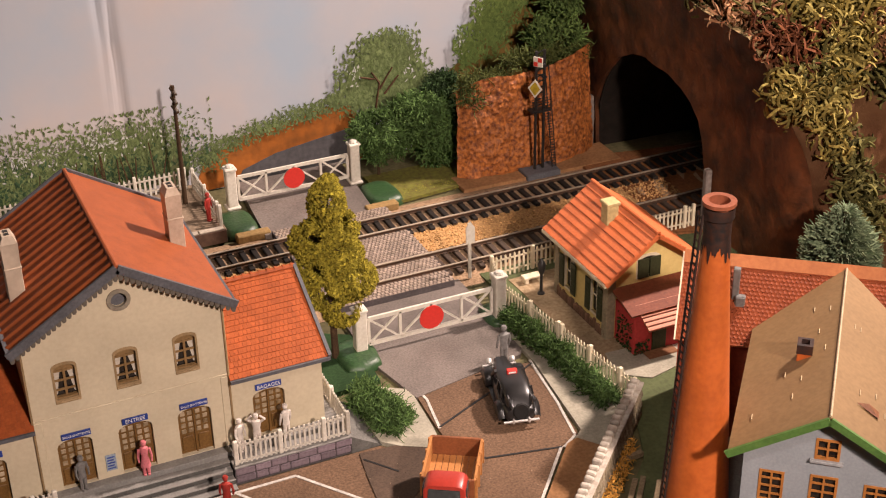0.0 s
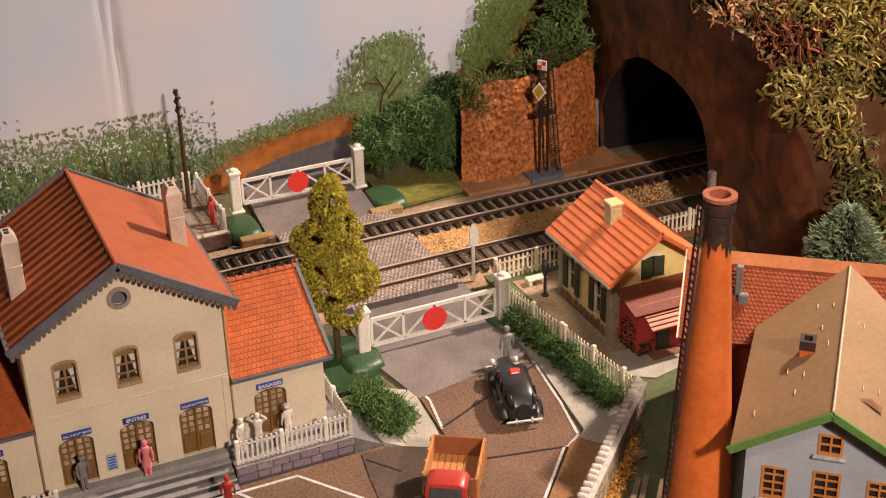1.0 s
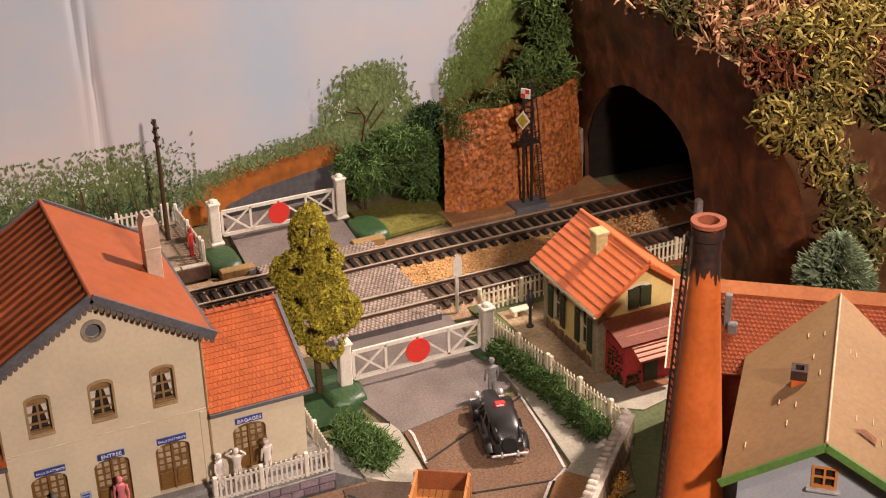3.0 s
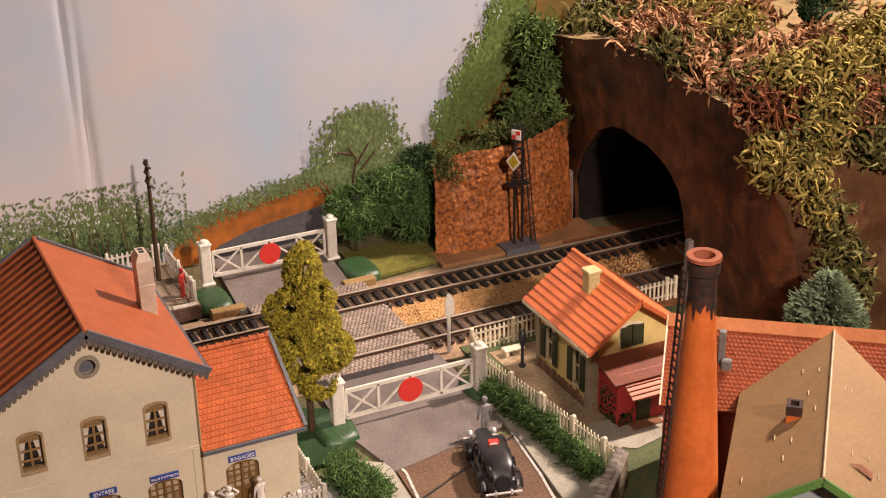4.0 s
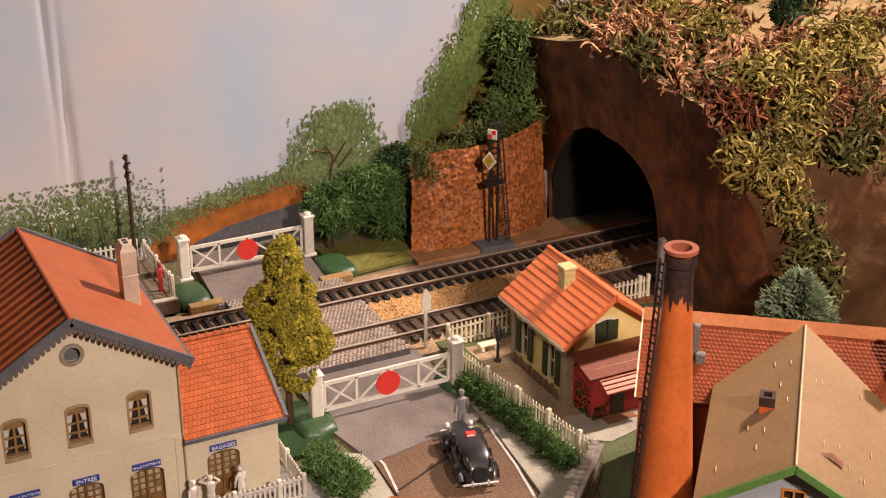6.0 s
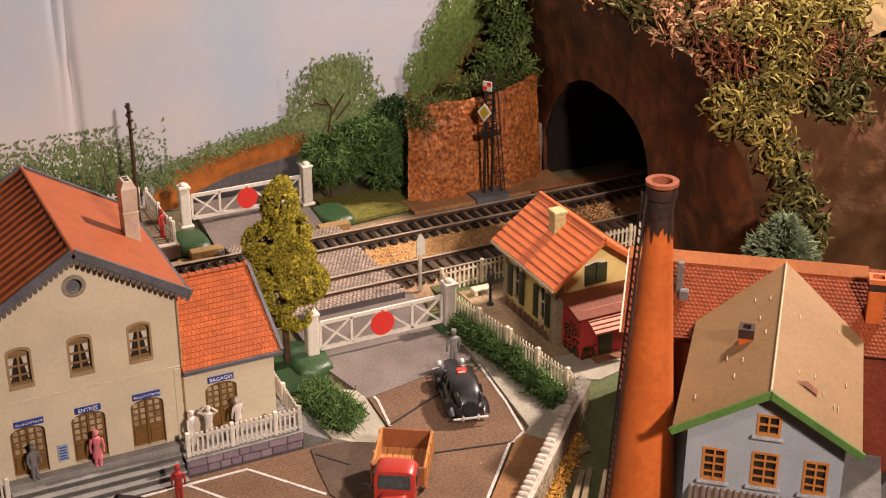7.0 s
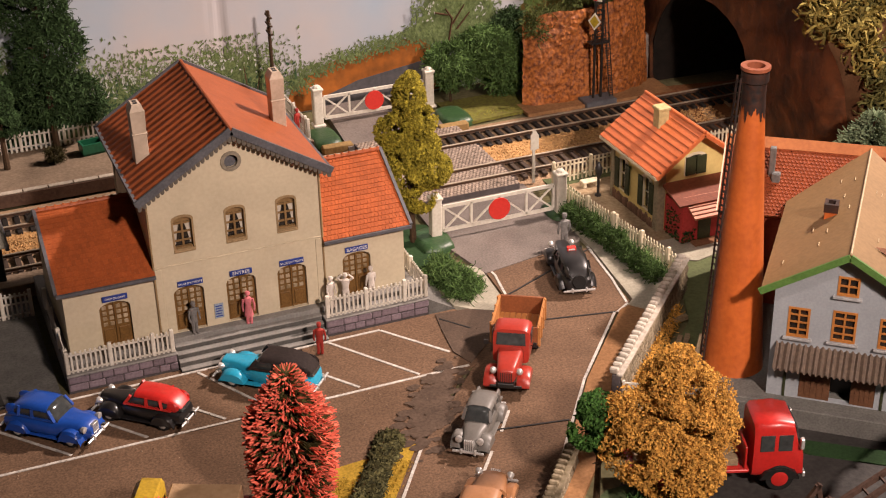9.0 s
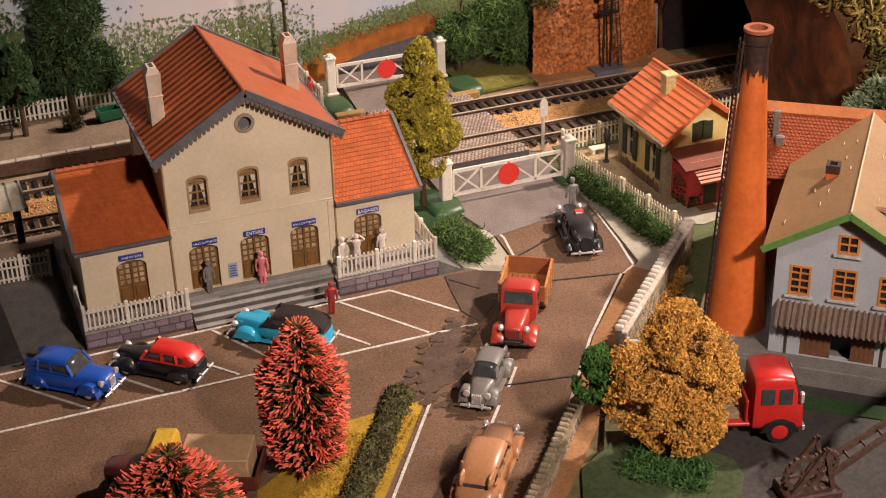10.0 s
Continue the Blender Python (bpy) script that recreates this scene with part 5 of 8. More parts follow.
    a.cbox(22.2, 26.4, -0.2, Y0, 0, 2.35, 0.03)
    part("porch", a, RED_WALL, c, "crimson porch annex", w=True)
    a = Acc()
    slab(a, (21.95, Y0 - 0.02, 3.0), (26.6, Y0 - 0.02, 3.0), (26.6, -0.25, 2.45), (21.95, -0.25, 2.45), 0.12)
    part("porch_roof", a, mat("dark_porch_roof", (0.22, 0.06, 0.028), None, 7, 0.6), c, w=True)
    a = Acc()
    slab(a, (22.5, -1.05, 1.9), (25.3, -1.05, 1.9), (25.3, 0.35, 2.62), (22.5, 0.35, 2.62), 0.08)
    cr = part("door_canopy", a, mat("salmon_canopy", (0.62, 0.25, 0.14), (0.52, 0.19, 0.1), 7, 0.5), c, "salmon tiled door canopy", w=True)
    a = Acc()
    for k in range(6):
        u = k / 6
        beam(a, (22.5, -1.05 + 1.4 * u, 1.92 + 0.72 * u), (25.3, -1.05 + 1.4 * u, 1.92 + 0.72 * u), 0.05, 0.06)
    part("canopy_course", a, mat("salmon_joint", (0.30, 0.09, 0.05), None, 7, 0.6), cr, w=True)
    a = Acc()
    a.cbox(23.2, 24.0, -0.27, -0.16, 0.1, 1.8, 0.02)
    part("door", a, SHUTTER, c, "dark green plank door", w=True)
    a = Acc()
    a.cbox(22.7, 24.4, -0.9, -0.2, 0, 0.2, 0.04)
    part("doorstep", a, mat("brick_doorstep", (0.26, 0.12, 0.06), None, 6, 0.8), c, w=True)
    a = Acc()
    r = random.Random(4)
    for i in range(140):
        p = Vector((22.15, r.uniform(0.0, 1.4), 0.1 + r.random() ** 1.5 * 1.8))
        a.leaf(p, 0.1, r)
    for i in range(90):
        a.leaf(Vector((r.uniform(22.2, 23.0), -0.25, r.random() * 0.9)), 0.1, r)
    part("creeper", a, FOAM_DARK, c, "thin dark creeper on the porch wall", w=True, fix=False, kind="stuff")


cottage()

# factory: local axes u along the front, v away from it
FU, FV = Vector((0.79, -0.613, 0)), Vector((0.613, 0.79, 0))
FO = Vector((19.6, -17.85, 0))
FROT = math.degrees(math.atan2(FU.y, FU.x))


def paned_window(parent, cx, y, z0, z1, hw, cols, rows):
    a = Acc()
    a.prism(rect(cx - hw - 0.02, cx + hw + 0.02, z0 - 0.02, z1 + 0.02), [rect(cx - hw + 0.08, cx + hw - 0.08, z0 + 0.08, z1 - 0.08)], 0.12, facing(0, y - 0.03, 0))
    for i in range(1, cols):
        x = cx - hw + 2 * hw * i / cols
        a.box(x - 0.04, x + 0.04, y - 0.01, y + 0.07, z0, z1)
    for j in range(1, rows):
        z = z0 + (z1 - z0) * j / rows
        a.box(cx - hw, cx + hw, y - 0.005, y + 0.06, z - 0.035, z + 0.035)
    w = part("window", a, ORANGE_FRAME, parent, "orange-framed factory window with small panes")
    a = Acc()
    a.box(cx - hw, cx + hw, y + 0.1, y + 0.14, z0, z1)
    part("pane", a, PANE_DARK, w)
    a = Acc()
    a.cbox(cx - hw - 0.18, cx + hw + 0.18, y - 0.16, y + 0.02, z0 - 0.16, z0 - 0.03, 0.02)
    part("sill", a, mat("pale_sill", (0.42, 0.42, 0.42), None, 8, 0.6), w)


def factory():
    f = thing("factory_house", "pale blue factory house with beige roof and green fascia", "factory", FO.x, FO.y, 0, FROT - 3)
    HW, ZE, ZA, V1 = 3.0, 6.85, 8.65, 8.3
    wins = [(-1.88, 4.15, 5.6, 0.45), (0.06, 4.2, 5.7, 0.5), (2.0, 4.15, 5.6, 0.45)]
    a = Acc()
    holes = [rect(c - w, c + w, z0, z1) for c, z0, z1, w in wins] + [rect(-0.38, 0.5, 6.5, 7.4), rect(-1.6, 1.7, 1.05, 2.7)]
    a.prism([(-HW, 0.9), (HW, 0.9), (HW, ZE), (0, ZA), (-HW, ZE)], holes, 0.3, facing(0, 0, 0))
    part("front_wall", a, BLUE_WALL, f)
    for c, z0, z1, w in wins:
        paned_window(f, c, 0, z0, z1, w, 2 if w < 0.48 else 2, 4)
    paned_window(f, 0.06, 0, 6.5, 7.4, 0.44, 2, 2)
    a = Acc()
    a.box(-HW, -HW + 0.3, 0.3, V1, 0.9, ZE)
    a.box(HW - 0.3, HW, 0.3, V1, 0.9, ZE)
    part("side_wall", a, BLUE_WALL, f)
    # loading dock and gates
    a = Acc()
    a.cbox(-6.5, 5.0, -1.0, 8.5, 0, 0.98, 0.04)
    part("loading_dock", a, CONCRETE, f, "grey stone loading dock")
    a = Acc()
    a.box(-1.6, 1.7, 0.9, 0.95, 1.0, 2.8)
    part("interior", a, BLACK, f)
    for x0, x1 in ((-1.6, -0.25), (0.65, 1.7)):
        a = Acc()
        a.cbox(x0, x1, 0.02, 0.14, 1.02, 2.65, 0.02)
        for k in range(1, 5):
            a.box(x0 + (x1 - x0) * k / 5 - 0.015, x0 + (x1 - x0) * k / 5 + 0.015, 0.0, 0.03, 1.05, 2.6)
        part("sliding_gate", a, BROWN_PANEL, f, "brown sliding gate leaf, partly open")
    for x in (-2.3, 1.95):
        a = Acc()
        a.box(x, x + 0.12, -0.04, 0.02, 1.0, 2.9)
        part("downpipe", a, SHUTTER, f)
    # corrugated canopy
    a = Acc()
    n = 120
    rs = []
    for v, z in ((-1.0, 2.95), (0.0, 3.75)):
        rs.append([Vector((-2.75 + 5.6 * i / n, v, z + 0.07 * math.cos(2 * math.pi * i / n * 22))) for i in range(n + 1)])
    a.rings(rs, False, False, closed=False)
    a.rings([[p - Vector((0, 0, 0.05)) for p in r] for r in rs], False, False, closed=False)
    part("canopy", a, CORRUGATED, f, "grey-brown corrugated canopy", smooth=True)
    # roof
    for s in (-1, 1):
        a = Acc()
        E = Vector((s * 3.58, -0.55, 6.6))
        slab(a, E, (s * 3.58, 8.5, 6.6), (0, 11.0, ZA + 0.12), (0, -0.55, ZA + 0.12), 0.1)
        r = part("roof", a, BEIGE_ROOF, f)
        a = Acc()
        rr = random.Random(3 + s)
        for k in range(9):
            u, v = rr.uniform(0.15, 0.9), rr.uniform(0.4, 8)
            p = Vector((s * 3.58 * (1 - u), v, 6.6 + (ZA + 0.07 - 6.6) * u + 0.075))
            beam(a, p, p + Vector((0, 0.35, 0)), 0.035, 0.02)
        part("pale_scuff", a, mat("pale_scuff", (0.54, 0.41, 0.24), None, 8, 0.6), r)
        a = Acc()
        beam(a, (s * 3.62, -0.62, 6.49), (0, -0.62, ZA + 0.02), 0.12, 0.3)
        part("fascia", a, GREEN_FASCIA, f, "bright green fascia board")
    a = Acc()
    a.cyl((0, -0.5, ZA + 0.15), (0, 10.8, ZA + 0.15), 0.05, 0.05, 6)
    part("ridge", a, mat("pale_ridge", (0.55, 0.43, 0.27), None, 8, 0.6), f)
    # roof outlets
    a = Acc()
    a.cbox(-1.55, -0.98, 4.4, 5.0, 7.3, 8.25, 0.03)
    c1 = part("chimney", a, BRICK_ORANGE, f, "short orange chimney with a black cap")
    a = Acc()
    a.prism(rect(-1.58, -0.95, 4.37, 5.03), [rect(-1.42, -1.1, 4.52, 4.9)], 0.4, pose(0, 0, 8.62))
    part("cap", a, SOOT, c1)
    a = Acc()
    a.add([(0.9, 1.4, 8.3), (1.75, 1.25, 7.8), (1.75, 1.75, 7.78), (1.35, 1.5, 8.25)], [(0, 1, 3), (1, 2, 3), (2, 0, 3), (0, 2, 1)])
    part("roof_vent", a, mat("brown_vent", (0.28, 0.12, 0.06), None, 7, 0.6), f)


factory()


def red_shed():
    f = thing("red_factory_hall", "long dark red factory hall with a scalloped red tile roof", "factory hall", FO.x + FV.x * 11, FO.y + FV.y * 11, 0, FROT)
    # local: ridge along u at v = 0
    U0, U1, ZR, ZE, W = -6.35, 6.2, 8.75, 6.0, 2.95
    a = Acc()
    for s in (-1, 1):
        a.box(U0 + 0.4, U1, s * (W - 0.5) - 0.15, s * (W - 0.5) + 0.15, 0, ZE + 0.3)
    for u in (U0 + 0.4, U1 - 0.3):
        a.prism([(-W + 0.5, 0), (W - 0.5, 0), (W - 0.5, ZE + 0.4), (0, ZR - 0.1), (-W + 0.5, ZE + 0.4)], [], 0.3, pose(u, 0, 0) @ Matrix(((0, 0, 1, 0), (1, 0, 0, 0), (0, 1, 0, 0), (0, 0, 0, 1))))
    part("wall", a, DARK_RED_WALL, f)
    for s in (-1, 1):
        a = Acc()
        slab(a, (U0, s * W, ZE), (U1, s * W, ZE), (U1, 0, ZR), (U0, 0, ZR), 0.14)
        r = part("roof", a, TILE_ORANGE, f)
        a = Acc()
        tiled(a, (U0, s * W, ZE + 0.01), (U1, s * W, ZE + 0.01), (U1, 0, ZR + 0.01), (U0, 0, ZR + 0.01), 22, 66, 0.06, 0.02, True, 0.4)
        part("tiles", a, mat("scalloped_red_tile", (0.28, 0.062, 0.018), (0.22, 0.044, 0.013), 9, 0.6, 0.2, islands=0.1), r, "scalloped red tiles", fix=False, kind="stuff")
    a = Acc()
    for s in (-1, 1):
        slab(a, (U0, s * 0.42, ZR - 0.27), (4.1, s * 0.42, ZR - 0.27), (4.1, 0, ZR + 0.14), (U0, 0, ZR + 0.14), 0.1)
    part("ridge_cap", a, mat("salmon_ridge", (0.44, 0.155, 0.05), (0.37, 0.12, 0.04), 6, 0.5), f, "smooth salmon ridge capping")
    a = Acc()
    beam(a, (U0 - 0.03, -W, ZE), (U0 - 0.03, 0, ZR + 0.0), 0.07, 0.14)
    part("verge", a, IVORY, f)
    a = Acc()
    a.cbox(-4.15, -3.85, -1.5, -1.2, 7.0, 8.95, 0.04)
    a.cbox(-4.0, -3.55, -1.7, -1.35, 6.9, 7.7, 0.06)
    part("flue_pipe", a, mat("grey_zinc", (0.30, 0.30, 0.29), None, 6, 0.4, metal=0.5), f, "grey zinc flue pipe")
    a = Acc()
    a.cbox(4.05, 4.75, -1.9, -1.25, 6.4, 8.6, 0.03)
    c1 = part("chimney", a, BRICK_ORANGE, f, "tall orange chimney with a black band")
    a = Acc()
    a.cbox(4.02, 4.78, -1.93, -1.22, 8.6, 8.95, 0.03)
    part("band", a, SOOT, c1)
    a = Acc()
    a.prism(rect(4.0, 4.8, -1.95, -1.2), [rect(4.15, 4.65, -1.8, -1.35)], 0.22, pose(0, 0, 9.17))
    part("cap", a, TILE_PINK, c1)


red_shed()


def smokestack():
    s = thing("factory_chimney", "tall orange round factory chimney with a sooty top and side ladder", "chimney", 17.35, -13.0, 0.98)
    H = 14.75
    a = Acc()
    r0, r1 = 1.42, 0.5
    prof = [(r0 + 0.03, 0), (r0, 0.1)] + [(r0 + (r1 - r0) * k / 14, H * 0.9 * k / 14) for k in range(1, 15)]
    a.lathe(prof, n=32, cap1=False)
    part("shaft", a, BRICK_ORANGE, s, smooth=True)
    a = Acc()
    prof = [(r1 + 0.02, H * 0.88), (r1 + 0.03, H * 0.95), (r1 + 0.1, H * 0.955), (r1 + 0.1, H * 0.985)]
    a.lathe(prof, n=32, cap0=False, cap1=False)
    # soot drips
    rr = random.Random(11)
    vs = []
    n = 160
    for i in range(n):
        t = 2 * math.pi * i / n
        drip = 0.865 - 0.035 * noise.noise(Vector((math.cos(t) * 1.3, math.sin(t) * 1.3, 5))) - 0.07 * max(0, noise.noise(Vector((math.cos(t) * 3.2, math.sin(t) * 3.2, 1)))) - 0.02 * noise.noise(Vector((math.cos(t) * 8, math.sin(t) * 8, 2)))
        vs.append((t, H * drip))
    rings = []
    for k in range(2):
        ring = []
        for t, z in vs:
            zz = z if k == 0 else H * 0.9
            r = r0 + (r1 - r0) * (zz / (H * 0.9)) + 0.025
            ring.append(Vector((r * math.cos(t), r * math.sin(t), zz)))
        rings.append(ring)
    a.rings(rings, False, False)
    part("sooty_top", a, SOOT, s, "black sooty band with drips", smooth=True)
    a = Acc()
    a.lathe([(r1 + 0.05, H * 0.985), (r1 + 0.14, H * 0.99), (r1 + 0.14, H), (r1 - 0.1, H), (r1 - 0.1, H * 0.86)], n=32, cap0=False)
    part("rim", a, mat("brown_red_rim", (0.32, 0.10, 0.05), None, 6, 0.5), s, "bare brown-red rim", smooth=True)
    # ladder on the west side
    a = Acc()
    an = math.radians(170)
    d = Vector((math.cos(an), math.sin(an), 0))
    t = Vector((-d.y, d.x, 0))
    for k in (-1, 1):
        beam(a, d * (r0 + 0.12) + t * k * 0.2, d * (r1 + 0.22) + t * k * 0.2 + Vector((0, 0, H * 0.97)), 0.07, 0.07)
    n = 44
    for i in range(n):
        u = (i + 0.5) / n
        c = d * (r0 + 0.12 + (r1 - r0 + 0.1) * u) + Vector((0, 0, H * 0.97 * u))
        beam(a, c - t * 0.2, c + t * 0.2, 0.05, 0.05)
    part("ladder", a, SOOT, s, "dark thin ladder")
    return s


smokestack()


# ---- walls, stones, fences ----
def stone_course():
    me = []
    for w in (0.46, 0.6, 0.78):
        a = Acc()
        a.cbox(0.015, w - 0.015, -0.05, 0.05, 0.02, 0.36, 0.035)
        me.append((w, build("stone", a, MAUVE)))
    for x, w, z in STONES:
        pw, m = min(me, key=lambda q: abs(q[0] - w))
        ob = new("stone", m)
        ob.parent = ter
        ob.matrix_basis = Matrix.Translation(((x + 2.6) * CM, -1.35 * CM, z * CM)) @ Matrix.Diagonal((w / pw, 1, 1, 1))


stone_course()
STONE_WHITE = mat("whitewashed_stone", (0.50, 0.45, 0.38), (0.36, 0.31, 0.25), 5, 0.75, 0.4, objects=0.15)
STONE_GREY = mat("mossy_grey_stone", (0.27, 0.22, 0.15), (0.15, 0.12, 0.07), 4, 0.85, 0.6, objects=0.3)


def garden_wall(p, q, h, label, material, n):
    p, q = Vector((*p, 0)), Vector((*q, 0))
    d = q - p
    L = d.length
    rz = math.degrees(math.atan2(d.y, d.x))
    t = thing("garden_wall", label, "stone wall", p.x, p.y, 0, rz, "coped stone walls", "structure")
    a = Acc()
    a.cbox(0, L, -0.2, 0.2, 0, h - 0.05, 0.03)
    part("wall_core", a, JOINT, t)
    a = Acc()
    a.cbox(-0.03, L + 0.03, 0.02, 0.3, h - 0.06, h + 0.06, 0.03)
    part("coping_ledge", a, material, t)
    a = Acc()
    a.cbox(-0.13, 0.13, -0.34, 0.1, 0, 0.3, 0.06)
    pieces("coping_stone", a, material, t, [pose(L * (i + 0.5) / n, 0, h - 0.04, RND.uniform(-6, 6), RND.uniform(-8, 8), RND.uniform(-8, 8)) for i in range(n)])
    a = Acc()
    a.cbox(-0.2, 0.2, 0, 0.09, -0.13, 0.13, 0.045)
    pl = []
    for j in range(int(h / 0.28)):
        x = 0.2 + 0.2 * (j % 2)
        while x < L - 0.2:
            pl.append(pose(x, 0.19, 0.15 + 0.28 * j, RND.uniform(-5, 5), RND.uniform(-12, 12), 0))
            x += RND.uniform(0.4, 0.5)
    pieces("stone", a, STONE_GREY, t, pl)
    return t


garden_wall((19.75, -4.5)[::1], (11.2, -13.0), 1.85, "whitewashed stone wall with upright coping stones beside the road", STONE_WHITE, 28)
garden_wall((7.6, -15.9), (1.2, -23.4), 0.75, "low mossy stone wall with dark coping stones", STONE_GREY, 26)
picket_fence([(18.5, 6.9, 0.1), (19.2, 1.8, 0.1), (19.95, -3.9, 0.1)], 1.45, label="ivory picket fence between hedge and cottage", material=IVORY, step=0.26, pw=0.11)
picket_fence([(18.6, 7.3, 0.1), (19.2, 9.7, 0.1), (24.0, 9.9, 0.1), (27.0, 9.8, 0.1), (29.2, 10.1, 0.1), (32.3, 10.1, 0.1)], 1.35, label="ivory picket fence between cottage and track", material=IVORY, step=0.28, pw=0.11)

# white lattice panel at the wall's end
t = thing("lattice_gate", "small white lattice gate at the end of the wall", "gate", 11.5, -13.2, 0, -32)
a = Acc()
for x in (0, 1.9):
    a.cbox(x - 0.07, x + 0.07, -0.07, 0.07, 0, 1.6, 0.02)
beam(a, (0, 0, 1.45), (1.9, 0, 1.45), 0.08, 0.1)
beam(a, (0, 0, 0.15), (1.9, 0, 0.15), 0.08, 0.1)
part("gate_frame", a, WHITE, t)
a = Acc()
for i in range(-4, 8):
    for s in (1, -1):
        x0 = i * 0.25
        x1 = x0 + s * 1.3
        u0, u1 = (0, 1)
        lo, hi = min(x0, x1), max(x0, x1)
        if lo >= 0 and hi <= 1.9:
            beam(a, (x0, 0, 0.15), (x1, 0, 1.45), 0.04, 0.05)
part("lattice", a, WHITE, t)

# ---- platforms ----
PLAT = mat("buff_platform", (0.29, 0.215, 0.15), (0.21, 0.155, 0.105), 5, 0.8, 0.3, stain=0.3, coarse=0.5)
pf = thing("platform_far", "buff station platform behind the tracks with pale edge stones", "platform", -16, 23.5, 0, kind="structure")
a = Acc()
a.cbox(-45, 7.6, 20.5, 26.9, 0, 0.85, 0.03)
part("platform_slab", a, PLAT, pf, w=True)
a = Acc()
a.cbox(0, 1.45, 0, 0.38, 0, 0.1, 0.03)
pieces("edge_stone", a, mat("pale_edge_stone", (0.46, 0.40, 0.32), None, 6, 0.8, 0.3, objects=0.12), pf, [pose(-45 + 16 + 1.5 * i, 20.45 - 23.5, 0.82) for i in range(35)])
a = Acc()
a.box(-45, 7.55, 20.36, 20.5, 0.05, 0.82)
part("platform_face", a, mat("brown_platform_face", (0.11, 0.065, 0.045), None, 5, 0.8, 0.3), pf, w=True)
picket_fence([(-26, 26.5, 0.85), (6.9, 26.5, 0.85)], 1.3, label="white picket fence at the back of the far platform", step=0.3, pw=0.13)
picket_fence([(7.35, 26.3, 0.85), (7.4, 20.9, 0.85)], 1.25, label="white picket fence closing the platform end", step=0.26, pw=0.1)
pn = thing("platform_near", "grey platform beside the station", "platform", -28, 9.6, 0, kind="structure")
a = Acc()
a.cbox(-45, 6.0, 8.9, 10.3, 0, 0.8, 0.03)
part("platform_slab", a, PLAT, pn, w=True)

cn = thing("platform_canopy", "pale grey ribbed platform canopy on dark posts", "canopy", -18, 9.6, 0.8)
a = Acc()
slab(a, (-30, 8.0, 3.6), (-12.7, 8.0, 3.6), (-12.7, 9.8, 4.3), (-30, 9.8, 4.3), 0.12)
slab(a, (-30, 11.6, 3.6), (-12.7, 11.6, 3.6), (-12.7, 9.8, 4.3), (-30, 9.8, 4.3), 0.12)
rf = part("canopy_roof", a, mat("pale_grey_canopy", (0.38, 0.35, 0.28), None, 5, 0.6), cn, w=True)
a = Acc()
for i in range(26):
    x = -12.75 - 0.66 * i
    for y in (8.0, 11.6):
        beam(a, (x, y, 3.65), (x, 9.8, 4.35), 0.07, 0.07)
part("rib", a, mat("grey_canopy_rib", (0.33, 0.30, 0.24), None, 5, 0.6), rf, w=True)
a = Acc()
beam(a, (-12.7, 8.0, 3.5), (-12.7, 11.6, 3.5), 0.2, 0.3)
part("end_beam", a, GREY_TRIM, cn, w=True)
for x in (-13.1, -18, -23):
    a = Acc()
    a.cbox(x - 0.2, x + 0.2, 9.6, 10.0, 0.8, 3.9, 0.04)
    part("post", a, BLACK, cn, w=True)
picket_fence([(-20, 7.3, 0.05), (-12.1, 6.7, 0.05)], 1.45, label="white picket fence beside the canopy", step=0.24, pw=0.1, pointed=False, rails=(0.15, 0.6, 0.9))


def bench(x, y, z, rz):
    b = thing("platform_bench", "dark slatted bench on the platform", "bench", x, y, z, rz)
    for k in range(3):
        a = Acc()
        a.cbox(-0.8, 0.8, -0.25 + k * 0.17, -0.12 + k * 0.17, 0.5, 0.56, 0.02)
        part("seat_slat", a, BLACK, b)
    for k in range(2):
        a = Acc()
        a.cbox(-0.8, 0.8, 0.28, 0.33, 0.7 + k * 0.2, 0.84 + k * 0.2, 0.02)
        part("back_slat", a, BLACK, b)
    for s in (-0.65, 0.65):
        a = Acc()
        a.box(s - 0.05, s + 0.05, -0.25, 0.3, 0, 0.5)
        a.box(s - 0.05, s + 0.05, 0.26, 0.32, 0.5, 1.1)
        part("leg", a, BLACK, b)


bench(-12.4, 24.2, 0.85, 0)
t = thing("planter_box", "green plastic open box on the platform", "box", -5.6, 24.6, 0.85, 8)
a = Acc()
a.prism(rect(-0.75, 0.75, -0.5, 0.5), [rect(-0.62, 0.62, -0.38, 0.38)], 0.6, pose(0, 0, 0.75))
part("box_wall", a, mat("green_plastic", (0.02, 0.16, 0.08), None, 6, 0.4), t)
a = Acc()
a.box(-0.7, 0.7, -0.45, 0.45, 0, 0.2)
part("box_floor", a, mat("green_plastic_floor", (0.02, 0.13, 0.065), None, 6, 0.5), t)


# ---- posts, lamps, signals ----
def telegraph_pole(x, y, z0, z1):
    p = thing("telegraph_pole", "brown wooden telegraph pole with three insulator arms", "telegraph pole", x, y, z0)
    a = Acc()
    a.cyl((0, 0, 0), (0, 0, z1 - z0), 0.15, 0.1, 10)
    part("pole", a, TRUNK, p)
    for k in range(3):
        z = z1 - z0 - 0.35 - 0.55 * k
        a = Acc()
        a.cbox(-0.1, 0.1, -0.55, 0.55, z - 0.06, z + 0.06, 0.02)
        arm = part("arm", a, TRUNK, p)
        for s in (-0.42, 0.42):
            a = Acc()
            a.cyl((0, s, z + 0.05), (0, s, z + 0.26), 0.07, 0.05, 8)
            part("insulator", a, mat("dusty_insulator", (0.32, 0.28, 0.25), None, 6, 0.4), arm)


telegraph_pole(6.35, 24.6, 0.85, 8.35)


